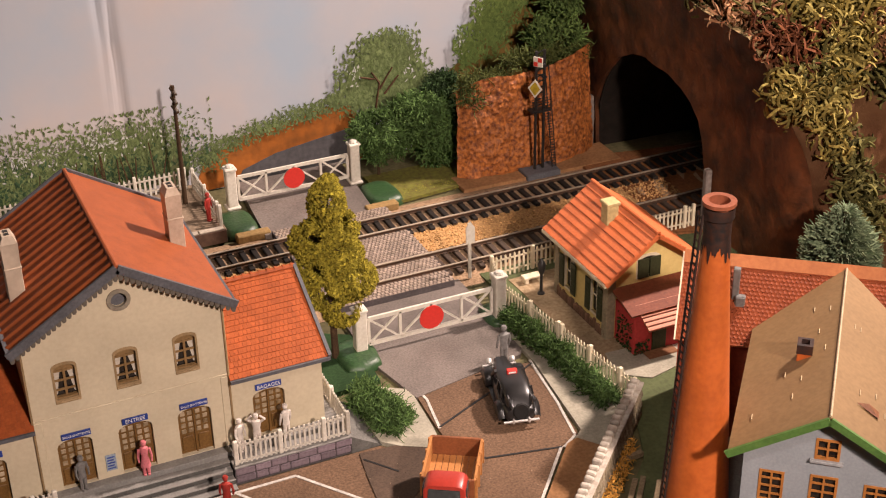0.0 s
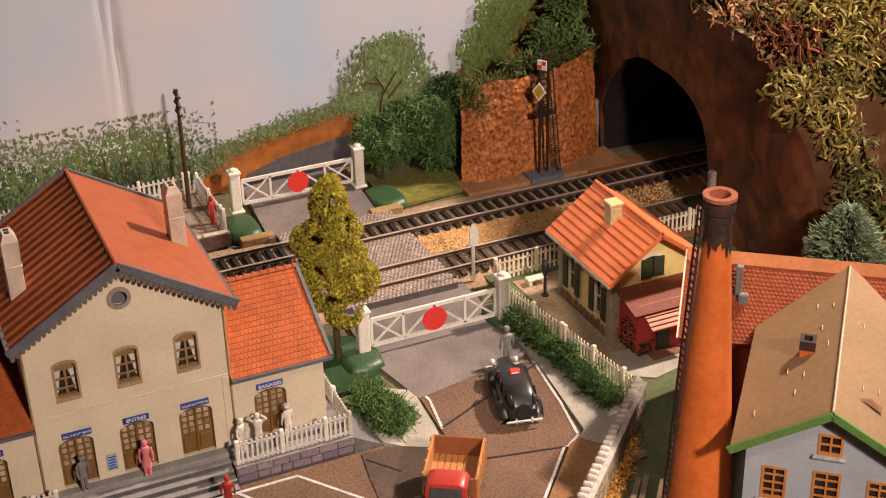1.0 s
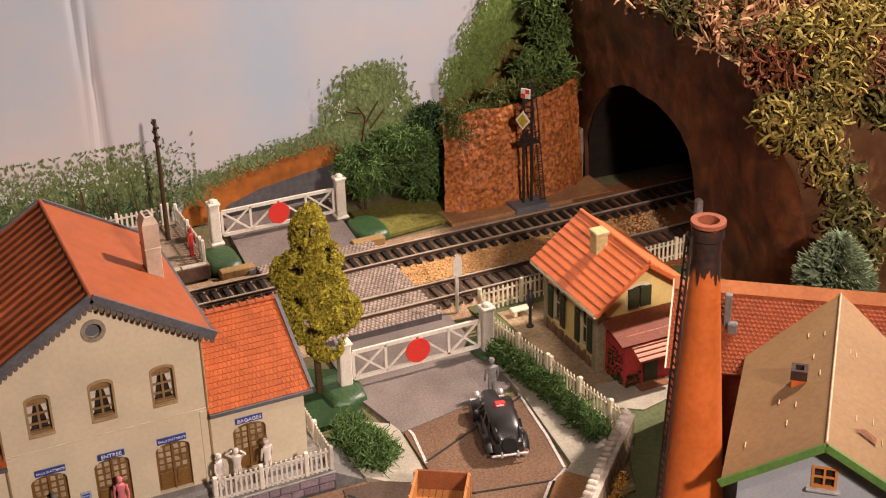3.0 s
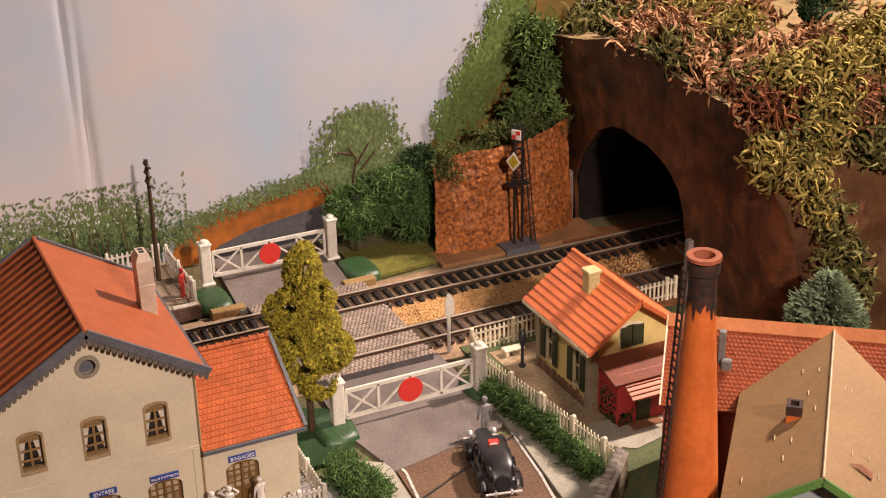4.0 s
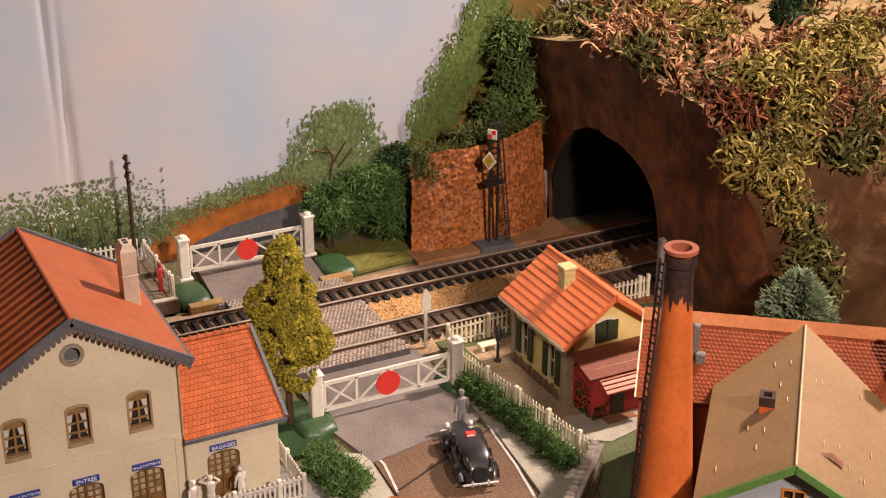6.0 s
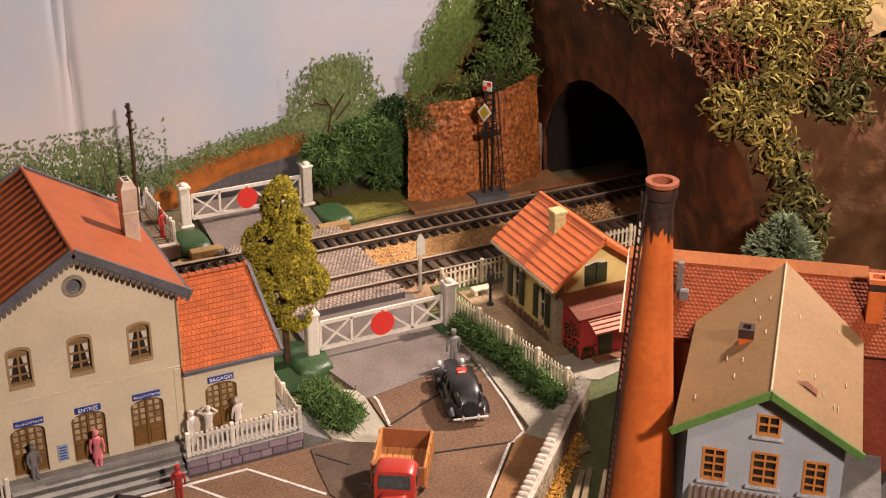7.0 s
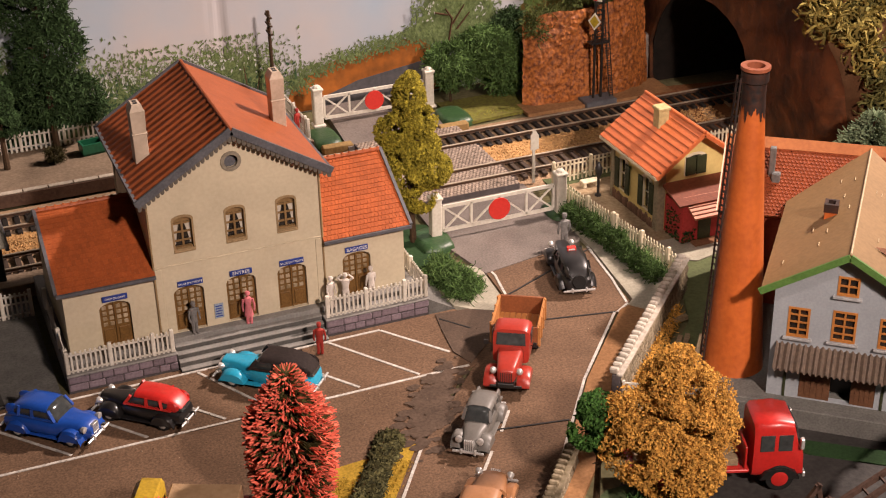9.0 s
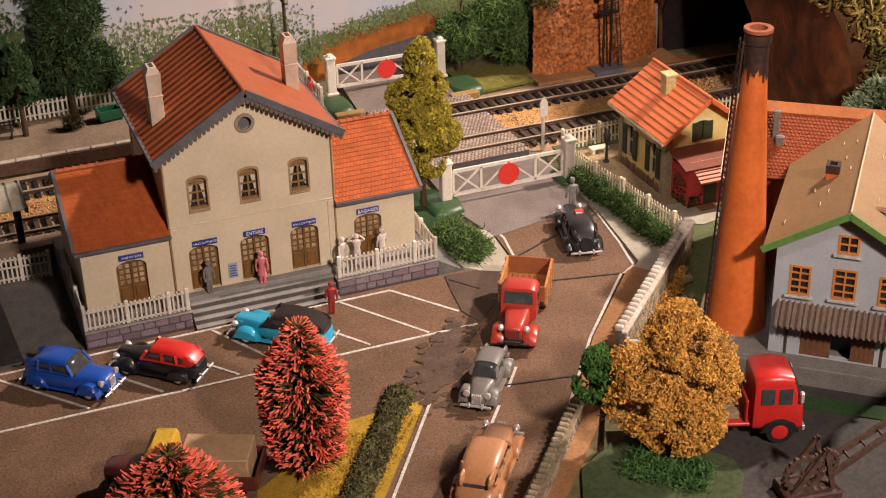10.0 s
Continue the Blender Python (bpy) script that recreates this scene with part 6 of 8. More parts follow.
def signal_mast(x, y):
    s = thing("railway_signal", "black lattice signal mast with a yellow diamond and red chequered board", "railway signal", x, y, 0)
    a = Acc()
    a.cbox(-1.15, 1.15, -0.75, 0.75, 0, 0.42, 0.06)
    part("base", a, GREY_TRIM, s)
    for sx in (-0.3, 0.25):
        a = Acc()
        a.cbox(sx - 0.07, sx + 0.07, -0.07, 0.07, 0.4, 8.2, 0.01)
        part("mast", a, BLACK, s)
    a = Acc()
    for k in range(20):
        z = 4.4 + 0.19 * k
        beam(a, (-0.3, 0, z), (0.25, 0, z + (0.19 if k % 2 else -0.1)), 0.05, 0.05)
    part("lattice", a, BLACK, s)
    a = Acc()
    for k in (-0.13, 0.13):
        beam(a, (0.95 + k, -0.2, 0.4), (0.35 + k, -0.1, 7.2), 0.06, 0.06)
    for k in range(28):
        u = (k + 0.5) / 28
        c = Vector((0.95, -0.2, 0.4)).lerp(Vector((0.35, -0.1, 5.4)), u)
        beam(a, c - Vector((0.13, 0, 0)), c + Vector((0.13, 0, 0)), 0.05, 0.05)
    part("ladder", a, BLACK, s)
    a = Acc()
    a.cbox(-0.7, 0.6, -0.35, 0.35, 4.3, 4.42, 0.02)
    for x0 in (-0.65, 0.0, 0.55):
        beam(a, (x0, -0.32, 4.4), (x0, -0.32, 5.1), 0.04, 0.04)
    beam(a, (-0.7, -0.32, 5.05), (0.6, -0.32, 5.05), 0.04, 0.04)
    part("gallery", a, BLACK, s)
    m = facing(-0.55, -0.35, 5.95, -50)
    a = Acc()
    a.prism([(-0.46, 0), (0, -0.6), (0.46, 0), (0, 0.6)], [], 0.06, m)
    b = part("diamond_board", a, WHITE, s)
    a = Acc()
    a.prism([(-0.33, 0), (0, -0.44), (0.33, 0), (0, 0.44)], [], 0.03, m @ pose(0, 0, 0.03))
    part("diamond_face", a, mat("signal_yellow", (0.5, 0.36, 0.03), None, 6, 0.5), b, "yellow diamond face")
    m = facing(-0.35, -0.3, 7.6, -55)
    a = Acc()
    a.prism(rect(-0.3, 0.3, -0.3, 0.3), [], 0.06, m)
    b = part("chequer_board", a, WHITE, s)
    a = Acc()
    for i, j in ((0, 0), (-1, -1)):
        a.prism(rect(i * 0.28 + 0.01, i * 0.28 + 0.27, j * 0.28 + 0.01, j * 0.28 + 0.27), [], 0.03, m @ pose(0, 0, 0.025))
    part("chequer_red", a, RED_DISC, b)
    for k in range(2):
        a = Acc()
        a.cyl((0.1, -0.1, 6.6 + 0.7 * k), (0.1, -0.4, 6.6 + 0.7 * k), 0.12, 0.12, 10)
        part("lamp_hood", a, BLACK, s)


signal_mast(27.7, 20.35)
t = thing("line_sign", "white post with a small pale trackside board", "trackside sign", 18.2, 10.4, 0.1)
a = Acc()
a.cbox(-0.09, 0.09, -0.06, 0.06, 0, 3.4, 0.02)
part("post", a, WHITE, t)
a = Acc()
a.prism([(-0.22, 2.2), (0.3, 2.2), (0.3, 3.1), (0.04, 3.5), (-0.22, 3.1)], [], 0.07, facing(0.0, -0.07, 0))
part("board", a, WHITE, t)
t = thing("garden_lamp", "black cast garden lamp post beside the cottage", "lamp post", 20.9, 7.2, 0.07)
a = Acc()
a.lathe([(0.2, 0), (0.2, 0.12), (0.09, 0.2), (0.08, 1.2), (0.12, 1.28), (0.2, 1.5), (0.22, 1.85), (0.12, 2.05), (0.04, 2.2)], n=12)
part("lamp_column", a, BLACK, t, smooth=True)
t = thing("garden_bench", "small pale stone bench in the cottage garden", "bench", 21.1, 8.6, 0.07)
a = Acc()
a.cbox(-0.6, 0.6, -0.25, 0.25, 0.3, 0.45, 0.04)
part("seat", a, IVORY, t)
for s in (-0.4, 0.4):
    a = Acc()
    a.cbox(s - 0.1, s + 0.1, -0.2, 0.2, 0, 0.3, 0.03)
    part("leg", a, IVORY, t)


# ---- plants ----
def dirs(r):
    return Vector((r.gauss(0, 1), r.gauss(0, 1), r.gauss(0, 1))).normalized()


def limbs(a, base, top, r0, r, n=5, spread=1.0):
    base, top = Vector(base), Vector(top)
    mid = base.lerp(top, 0.5) + Vector((r.uniform(-0.1, 0.1), r.uniform(-0.1, 0.1), 0))
    a.cyl(base, mid, r0, r0 * 0.7, 8)
    a.cyl(mid, top, r0 * 0.7, r0 * 0.3, 8)
    for i in range(n):
        p = base.lerp(top, 0.35 + 0.6 * i / n)
        d = dirs(r) * spread
        d.z = abs(d.z) * 0.6 + 0.3
        a.cyl(p, p + d, r0 * 0.35, r0 * 0.12, 5)


def clump_tree(name, x, y, z, blobs, trunk_h, r0, leaf, count, material, label, seed, strands=0, category="tree", lumps=26, spread=0.42):
    """blobs: (dx, dy, dz, rx, ry, rz) foliage masses."""
    t = thing(name, label, category, x, y, z)
    r = random.Random(seed)
    a = Acc()
    limbs(a, (0, 0, 0), (0, 0, trunk_h), r0, r, 7, max(b[3] for b in blobs) * 0.6)
    part("trunk", a, TRUNK, t)
    a = Acc()
    tot = sum(b[3] * b[4] + b[3] * b[5] for b in blobs)
    for b in blobs:
        n = int(count * (b[3] * b[4] + b[3] * b[5]) / tot)
        knots = [dirs(r) for _ in range(lumps)]
        for i in range(n):
            k = r.choice(knots)
            d = (k + dirs(r) * spread).normalized()
            rad = r.uniform(0.55, 1.02) ** 0.6
            p = Vector((b[0] + d.x * b[3] * rad, b[1] + d.y * b[4] * rad, b[2] + d.z * b[5] * rad))
            if r.random() < strands:
                a.strand(p, d + Vector((0, 0, 0.1)), leaf * 5.5, leaf * 0.36, r, 0.75, 4)
            else:
                a.leaf(p, leaf * r.uniform(0.6, 1.4), r)
    part("crown", a, material, t, fix=False)
    return t


clump_tree("poplar_tree", 8.75, 6.1, 0.2, [(0, 0, 8.5, 0.95, 0.9, 1.3), (0.5, 0, 7.2, 1.1, 1.0, 0.9), (-0.8, 0.1, 6.8, 1.2, 1.0, 1.0), (0.3, 0.2, 5.6, 1.5, 1.1, 1.0), (-0.9, 0, 5.2, 1.0, 1.0, 1.0), (1.0, 0, 4.2, 1.35, 1.2, 1.1), (-0.3, 0, 3.9, 1.3, 1.1, 1.0), (0.5, 0, 2.6, 1.0, 0.9, 0.9), (0.1, 0, 9.5, 0.6, 0.5, 0.6)], 8.8, 0.2, 0.1, 42000, FOAM_OLIVE, "tall olive-yellow foam tree beside the crossing gate", 21, lumps=20, spread=0.5)
clump_tree("amber_tree", 10.1, -19.6, 0.05, [(0.2, 0, 5.4, 1.6, 1.5, 1.3), (-1.2, 0, 4.4, 1.7, 1.6, 1.5), (1.5, 0.2, 4.2, 1.5, 1.5, 1.4), (-1.6, -0.3, 3.0, 1.7, 1.7, 1.4), (1.6, -0.2, 2.8, 1.6, 1.6, 1.4), (0.2, -0.4, 3.2, 1.9, 1.8, 1.7), (0.3, 0, 6.5, 0.9, 0.9, 0.7), (0.3, -0.4, 1.4, 2.0, 1.7, 1.2)], 5.4, 0.2, 0.075, 60000, FOAM_ORANGE, "bushy amber autumn foam tree beside the yard", 22)
clump_tree("green_tree", 7.35, -18.6, 0.02, [(0, 0, 4.4, 0.95, 0.9, 0.9), (-0.3, 0, 3.5, 1.05, 0.9, 0.8), (0.35, 0, 3.1, 0.95, 0.9, 0.8)], 4.2, 0.16, 0.085, 7000, mat("bright_green_leaf", (0.055, 0.13, 0.025), (0.03, 0.08, 0.015), 5, 0.8, 0, stain=0, islands=0.5), "small round green tree beside the road wall", 23)
clump_tree("dark_tree", -7.6, 26.0, 0.85, [(0, 0, 4.0, 2.2, 0.9, 2.2), (0.4, 0, 6.6, 2.3, 0.9, 2.4), (-0.3, 0, 9.4, 2.2, 0.9, 2.2), (0.2, 0, 12.0, 1.5, 0.9, 1.6), (2.0, 0.2, 3.0, 1.4, 0.7, 1.6), (-2.4, 0.2, 3.2, 1.6, 0.7, 1.8)], 11, 0.22, 0.13, 16000, FOAM_DARK, "tall dark green fibre tree behind the far platform", 24, 0.25)
clump_tree("platform_tree", -10.9, 24.2, 0.85, [(0, 0, 3.2, 1.2, 1.0, 1.0), (0.1, 0, 4.6, 0.95, 0.9, 1.0), (0, 0, 5.6, 0.5, 0.5, 0.6)], 5, 0.2, 0.12, 6000, FOAM_DARK, "dark conical tree on the far platform", 25)
clump_tree("dark_tree", -15, 26.3, 0.85, [(0, 0, 4.0, 3.2, 0.9, 2.6), (0, 0, 7.0, 2.6, 0.9, 2.2)], 6, 0.2, 0.13, 8000, FOAM_DARK, "dark green fibre tree against the backdrop", 26, 0.25)
for i, (x, y, z, b, n, m) in enumerate((
        (18.6, 24.4, 0.0, [(0, 0, 3.1, 1.5, 1.1, 1.1), (0.4, 0, 2.2, 1.2, 0.9, 0.9)], 4200, FOAM_GREEN),
        (21.6, 24.4, 0.0, [(0, 0, 3.2, 1.8, 1.3, 1.6), (0.9, -0.2, 1.9, 1.5, 1.1, 1.5), (-0.9, 0, 3.9, 1.1, 1.0, 0.9)], 7200, FOAM_GREEN),
        (23.6, 25.4, 0.0, [(0, 0, 4.5, 1.1, 0.9, 1.0), (0, 0, 3.2, 1.0, 0.9, 1.2)], 3000, FOAM_DARK))):
    clump_tree("bush", x, y, z, b, 2.6, 0.12, 0.14, n, m, "dense dark green fibre bush behind the track", 30 + i, 0.85, "bush")
clump_tree("platform_shrub", -8.0, 24.1, 0.85, [(0, 0, 0.45, 0.55, 0.45, 0.4)], 0.4, 0.06, 0.08, 900, mat("brown_green_shrub", (0.07, 0.06, 0.025), None, 5, 0.9, 0, islands=0.4), "low dark shrub on the far platform", 34, 0.4, "shrub")


def fibre_mass(name, label, boxes, count, length, width, material, seed, curl=0.7, category="hedge", leafy=0.0):
    """Curled fibres heaped along segments (x0, y0, x1, y1, z, rw, rh)."""
    r = random.Random(seed)
    a = Acc()
    tot = sum(math.hypot(b[2] - b[0], b[3] - b[1]) + b[5] for b in boxes)
    for x0, y0, x1, y1, z, rw, rh in boxes:
        n = int(count * (math.hypot(x1 - x0, y1 - y0) + rw) / tot)
        nx, ny = -(y1 - y0), x1 - x0
        L = math.hypot(nx, ny) or 1
        for i in range(n):
            u = r.random()
            t = r.uniform(0, math.pi)
            k = r.uniform(0.5, 1.05) * (0.8 + 0.35 * noise.noise(Vector((u * L * 1.1, seed, 0))))
            s, h = math.cos(t) * rw * k, math.sin(t) * rh * k
            p = Vector((x0 + (x1 - x0) * u + nx / L * s, y0 + (y1 - y0) * u + ny / L * s, z + h))
            d = Vector((nx / L * math.cos(t), ny / L * math.cos(t), math.sin(t))) + dirs(r) * 0.8
            if r.random() < leafy:
                a.leaf(p, width * 3.2, r)
            else:
                a.strand(p, d, length * r.uniform(0.6, 1.3), width, r, curl)
    return single(name, a, material, label, category, kind="stuff", fix=False)


fibre_mass("hedge", "dark green curled-fibre hedge along the pavement", [(18.0, 5.6, 18.7, 0.5, 0.1, 0.65, 1.15), (18.7, 0.5, 19.0, -3.7, 0.1, 0.65, 1.05)], 4200, 0.5, 0.035, FOAM_GREEN, 41, leafy=0.45)
fibre_mass("bush", "low green curled-fibre bush at the station corner", [(8.4, 2.2, 9.3, -0.6, 0.05, 1.0, 1.4), (8.7, 0.2, 9.6, -0.9, 0.05, 0.9, 1.0)], 3000, 0.62, 0.035, FOAM_GREEN, 42, category="bush", leafy=0.35, curl=0.9)
fibre_mass("hedge", "dark clipped leafy hedge between verge and road", [(1.0, -11.1, -4.2, -18.9, 0.0, 0.75, 0.7)], 5600, 0.24, 0.055, mat("dark_olive_leaf", (0.11, 0.10, 0.04), (0.05, 0.05, 0.022), 5, 0.85, 0, islands=0.6), 43, leafy=0.9)
fibre_mass("grass_tufts", "yellow-green flock tufts on the verge", [(0.5, -12.5, -4.0, -18, 0.02, 1.3, 0.12), (-1.5, -13.5, -6, -18.5, 0.02, 1.6, 0.12)], 4000, 0.14, 0.018, GRASS_YELLOW, 44, category="grass")
fibre_mass("grass_tufts", "yellow-green grass patch beside the track", [(18.6, 21.6, 22.6, 21.4, 0.02, 0.8, 0.12)], 2200, 0.16, 0.02, mat("lime_flock", (0.34, 0.31, 0.05), (0.22, 0.21, 0.035), 6, 0.95, 0, islands=0.35), 45, category="grass")
sheet("grass_far", [(17.6, 20.4), (17.6, 24.5), (23.2, 24.5), (23.4, 20.9)], 0.0, 0.2, mat("lime_ground", (0.17, 0.17, 0.035), (0.12, 0.10, 0.03), 4, 0.95, 0.5), "yellow-green ground behind the track", "lawn")
sheet("track_verge", [(22.4, 20.0), (22.4, 21.9), (33.2, 22.4), (33.2, 19.7)], 0.0, 0.22, SAND, "orange sandy strip along the rock face", "ground")
fibre_mass("moss", "amber moss at the foot of the wall", [(18.2, -6.6, 12.4, -12.6, 0.0, 0.4, 0.8), (13.5, -11.9, 12.0, -13.6, 0.0, 0.6, 1.1)], 1500, 0.3, 0.03, FOAM_ORANGE, 46, category="moss", leafy=0.5)
fibre_mass("moss", "green fibre moss on the yard slope", [(7.9, -20.0, 10.5, -22.4, 0.0, 1.2, 0.5)], 1200, 0.5, 0.03, mat("fresh_green_fibre", (0.07, 0.16, 0.04), (0.04, 0.10, 0.03), 5, 0.85, 0, islands=0.4), 47, category="moss", leafy=0.2)
sheet("grass_front", [(6.0, -19.5), (8.0, -18.3), (9.6, -18.4), (10.8, -19.4), (11.6, -20.6), (12.2, -21.4), (12.0, -22.6), (10.8, -24.2), (9, -26), (3, -26)], -0.1, 0.06, mat("mid_green_ground", (0.075, 0.10, 0.045), (0.045, 0.065, 0.028), 4, 0.9, 0.3), "pale green painted ground below the wall", "lawn")
fibre_mass("vine", "green fibre vines hanging at the cliff corner", [(31.0, 25.8, 32.5, 24.0, 5.4, 0.9, 2.4), (31.2, 26.2, 32.5, 24.4, 8.0, 1.0, 2.6), (31.2, 26.4, 32.5, 24.8, 10.4, 1.0, 2.4), (29.4, 25.0, 32.2, 23.8, 6.6, 0.8, 1.0)], 2600, 1.0, 0.075, mat("vine_fibre", (0.13, 0.19, 0.05), (0.05, 0.085, 0.025), 5, 0.85, 0.0, stain=0, islands=0.55), 48, category="vine", leafy=0.1)
fibre_mass("moss", "green fibre moss along the top of the rock face", [(23.6, 22.6, 26.6, 22.9, 5.3, 0.7, 1.1), (26.6, 23.0, 32.4, 23.4, 6.2, 0.6, 0.8), (23.3, 22.5, 24.6, 22.2, 4.6, 0.6, 1.2)], 1500, 0.8, 0.04, mat("mixed_moss", (0.10, 0.115, 0.03), (0.05, 0.065, 0.02), 5, 0.9, 0, islands=0.5), 49, category="moss", leafy=0.15)


# lichen clumps on the hill
def noodle(a, p, d, length, w, r, n=8, curl=0.6, branch=True):
    """A round fibre that winds steadily about a drifting axis, with a side shoot."""
    d = d.normalized()
    axis = dirs(r)
    s = d.orthogonal().normalized()
    rs = []
    for i in range(n + 1):
        s = (s - d * s.dot(d)).normalized()
        q = d.cross(s)
        k = w * (0.5 if i in (0, n) else 1.0)
        rs.append([p + s * k, p + (q * 0.87 - s * 0.5) * k, p - (q * 0.87 + s * 0.5) * k])
        if branch and i == n // 2:
            noodle(a, p, d + dirs(r) * 0.9, length * 0.45, w * 0.85, r, 4, curl, False)
        d = (d + axis.cross(d) * curl + dirs(r) * 0.22).normalized()
        axis = (axis + dirs(r) * 0.25).normalized()
        p = p + d * length / n
    a.rings(rs, True, True)


def lichen_heap(a, c, up, R, r, count, w):
    for i in range(count):
        o = dirs(r)
        if o.dot(up) < -0.1:
            o = o - up * 2 * o.dot(up)
        q = r.uniform(0.25, 1.0)
        p = c + (o - up * o.dot(up) * 0.45) * R * q
        side = o.cross(dirs(r))
        noodle(a, p, side + o * 0.45, r.uniform(1.2, 2.3), w * r.uniform(0.75, 1.25), r)


def flank_point(u, v):
    """On the southern flank: u along it from the tunnel face, v up."""
    k = v * 6.999
    i = int(k)
    p, q = RIM[i], RIM[i + 1]
    y, z = p[0] + (q[0] - p[0]) * (k - i), p[1] + (q[1] - p[1]) * (k - i)
    x = face_x(y, z) + 46 * u
    return Vector((x, y - 6 * u * (1 - v * 0.7), z + 3 * u * v))


HILL_UP, FLANK_OUT = Vector((-0.25, -0.2, 0.95)), Vector((-0.3, -0.8, 0.5))


def lichen(material, label, tops, sides, seed, R=1.05, count=40, w=0.085):
    """Heaps on the hilltop at (x, y) and on the flank at (u, v)."""
    r = random.Random(seed)
    a = Acc()
    for x, y in tops:
        for k in range(2):
            px, py = x + r.gauss(0, 0.45), max(5.5, y + r.gauss(0, 0.45))
            px = max(px, 33.4)
            lichen_heap(a, Vector((px, py, hill_z(px, py) + 0.02)), HILL_UP, R * r.uniform(0.7, 1.1), r, int(count * r.uniform(0.7, 1.2)), w)
    for u, v in sides:
        for k in range(2):
            p = flank_point(min(0.95, max(0.004, u + r.gauss(0, 0.008))), min(0.97, max(0.05, v + r.gauss(0, 0.025))))
            lichen_heap(a, p, FLANK_OUT, R * r.uniform(0.6, 1.0), r, int(count * r.uniform(0.7, 1.2)), w)
    return single("lichen", a, material, label, "lichen", kind="stuff", fix=False)


def scatter_spots(n, seed, x0, x1, y0, y1):
    r = random.Random(seed)
    return [(r.uniform(x0, x1), r.uniform(y0, y1)) for i in range(n)]


LICHEN_BROWN = mat("brown_lichen", (0.25, 0.125, 0.055), (0.14, 0.065, 0.03), 4, 0.9, 0.0, stain=0, islands=0.45)
LICHEN_DARK = mat("dark_green_lichen", (0.13, 0.115, 0.035), (0.07, 0.065, 0.022), 4, 0.9, 0.0, stain=0, islands=0.5)
LICHEN_RUST = mat("rust_lichen", (0.17, 0.06, 0.025), (0.09, 0.03, 0.014), 4, 0.9, 0.0, stain=0, islands=0.45)
lichen(LICHEN_TAN, "tan curled lichen heaps on the hilltop", [(38.5, 26.2), (33.9, 16.2), (35.7, 14), (34.3, 12.4), (37.9, 9.8), (34.7, 9.4), (33.6, 8.7), (40.9, 26.8), (38.7, 9.2), (34.1, 18)] + scatter_spots(5, 4, 46, 60, 8, 26), [], 3)
lichen(LICHEN_BROWN, "brown curled lichen heaps on the hilltop", [(34.5, 14.8), (38.9, 15.8), (36.3, 10.2), (39.9, 9.4), (46.5, 11), (40.5, 25.2), (39.7, 14.4), (36.6, 17.6), (37.5, 20)] + scatter_spots(6, 5, 46, 60, 8, 26), [(0.15, 0.9), (0.2, 0.95)], 8)
lichen(LICHEN, "olive curled lichen heaps over the hill edge", [(36.7, 12.4), (38.1, 13.2), (35.5, 7), (38.7, 15), (40.9, 22.6), (43.3, 10), (44.3, 9.2), (39.3, 6.8), (38.1, 5.8), (39.7, 6.4), (41.5, 7.4), (42.3, 6.6), (43.5, 7), (37.7, 7.2), (36.5, 6.6), (38, 18.4), (39.5, 20.5)] + scatter_spots(8, 6, 46, 60, 6, 12),
       [(0.096, 0.96), (0.096, 0.87), (0.012, 0.84), (0.025, 0.77), (0.058, 0.77), (0.008, 0.77), (0.12, 0.96), (0.035, 0.68), (0.045, 0.56), (0.08, 0.93), (0.24, 0.86), (0.3, 0.92)], 14)
lichen(LICHEN_DARK, "dark green curled lichen on hill and flank", [(37.1, 27), (36.3, 27), (35.3, 22.4), (33.5, 13.1), (34.5, 11.4), (42.3, 24.8), (36.9, 11.6), (36.7, 26), (38.7, 24.6), (35.3, 7.8), (35.0, 20), (34.4, 24), (36.8, 22.8)] + scatter_spots(7, 7, 44, 60, 14, 27),
       [(0.062, 0.84), (0.158, 0.82), (0.167, 0.74), (0.183, 0.88), (0.042, 0.85), (0.042, 0.47), (0.045, 0.38), (0.05, 0.29), (0.05, 0.2), (0.14, 0.7)], 21)
lichen(LICHEN_RUST, "rust-brown lichen tufts at the hill edge", [(35.1, 5.7), (35.9, 6.4), (33.5, 6)], [(0.046, 0.88), (0.167, 0.96)], 27, R=0.75, count=28, w=0.07)


def fir_tree(x, y, z, h, r, label, seed, tip=None, name="fir_tree"):
    t = thing(name, label, "fir tree", x, y, z)
    rr = random.Random(seed)
    a = Acc()
    a.cyl((0, 0, 0), (0, 0, h), 0.16, 0.04, 8)
    part("trunk", a, TRUNK, t)
    a, b = Acc(), Acc()
    n = int(h * 26)
    for i in range(n):
        u = 0.05 + 0.95 * i / n
        R = r * min(1.0, (1 - u) * 2.2 + 0.12) * (0.82 + 0.18 * math.sin(u * 3))
        for k in range(7 if u < 0.85 else 4):
            an = rr.uniform(0, 2 * math.pi)
            d = Vector((math.cos(an), math.sin(an), rr.uniform(0.1, 0.5)))
            p = Vector((0, 0, h * u))
            q = p + d * R
            q.z -= R * 0.12
            w = 0.09
            a.strand(p + d * R * 0.25, d, R * 0.8, w * 0.8, rr, 0.1, 2)
            m = 5
            for s in range(m):
                c = p + d * R * (0.5 + 0.5 * s / m)
                (b if tip and s > 2 else a).strand(c, d + dirs(rr) * (0.4 if tip else 0.6), 0.42, 0.055 if tip else 0.045, rr, 0.15, 2)
    part("foliage", a, FIR if not tip else mat("dark_bristle", (0.12, 0.095, 0.03), (0.05, 0.045, 0.016), 5, 0.9, 0, islands=0.4), t, fix=False, kind="stuff")
    if tip:
        part("flocked_tip", b, tip, t, "coral-red flocked branch tips", fix=False, kind="stuff")


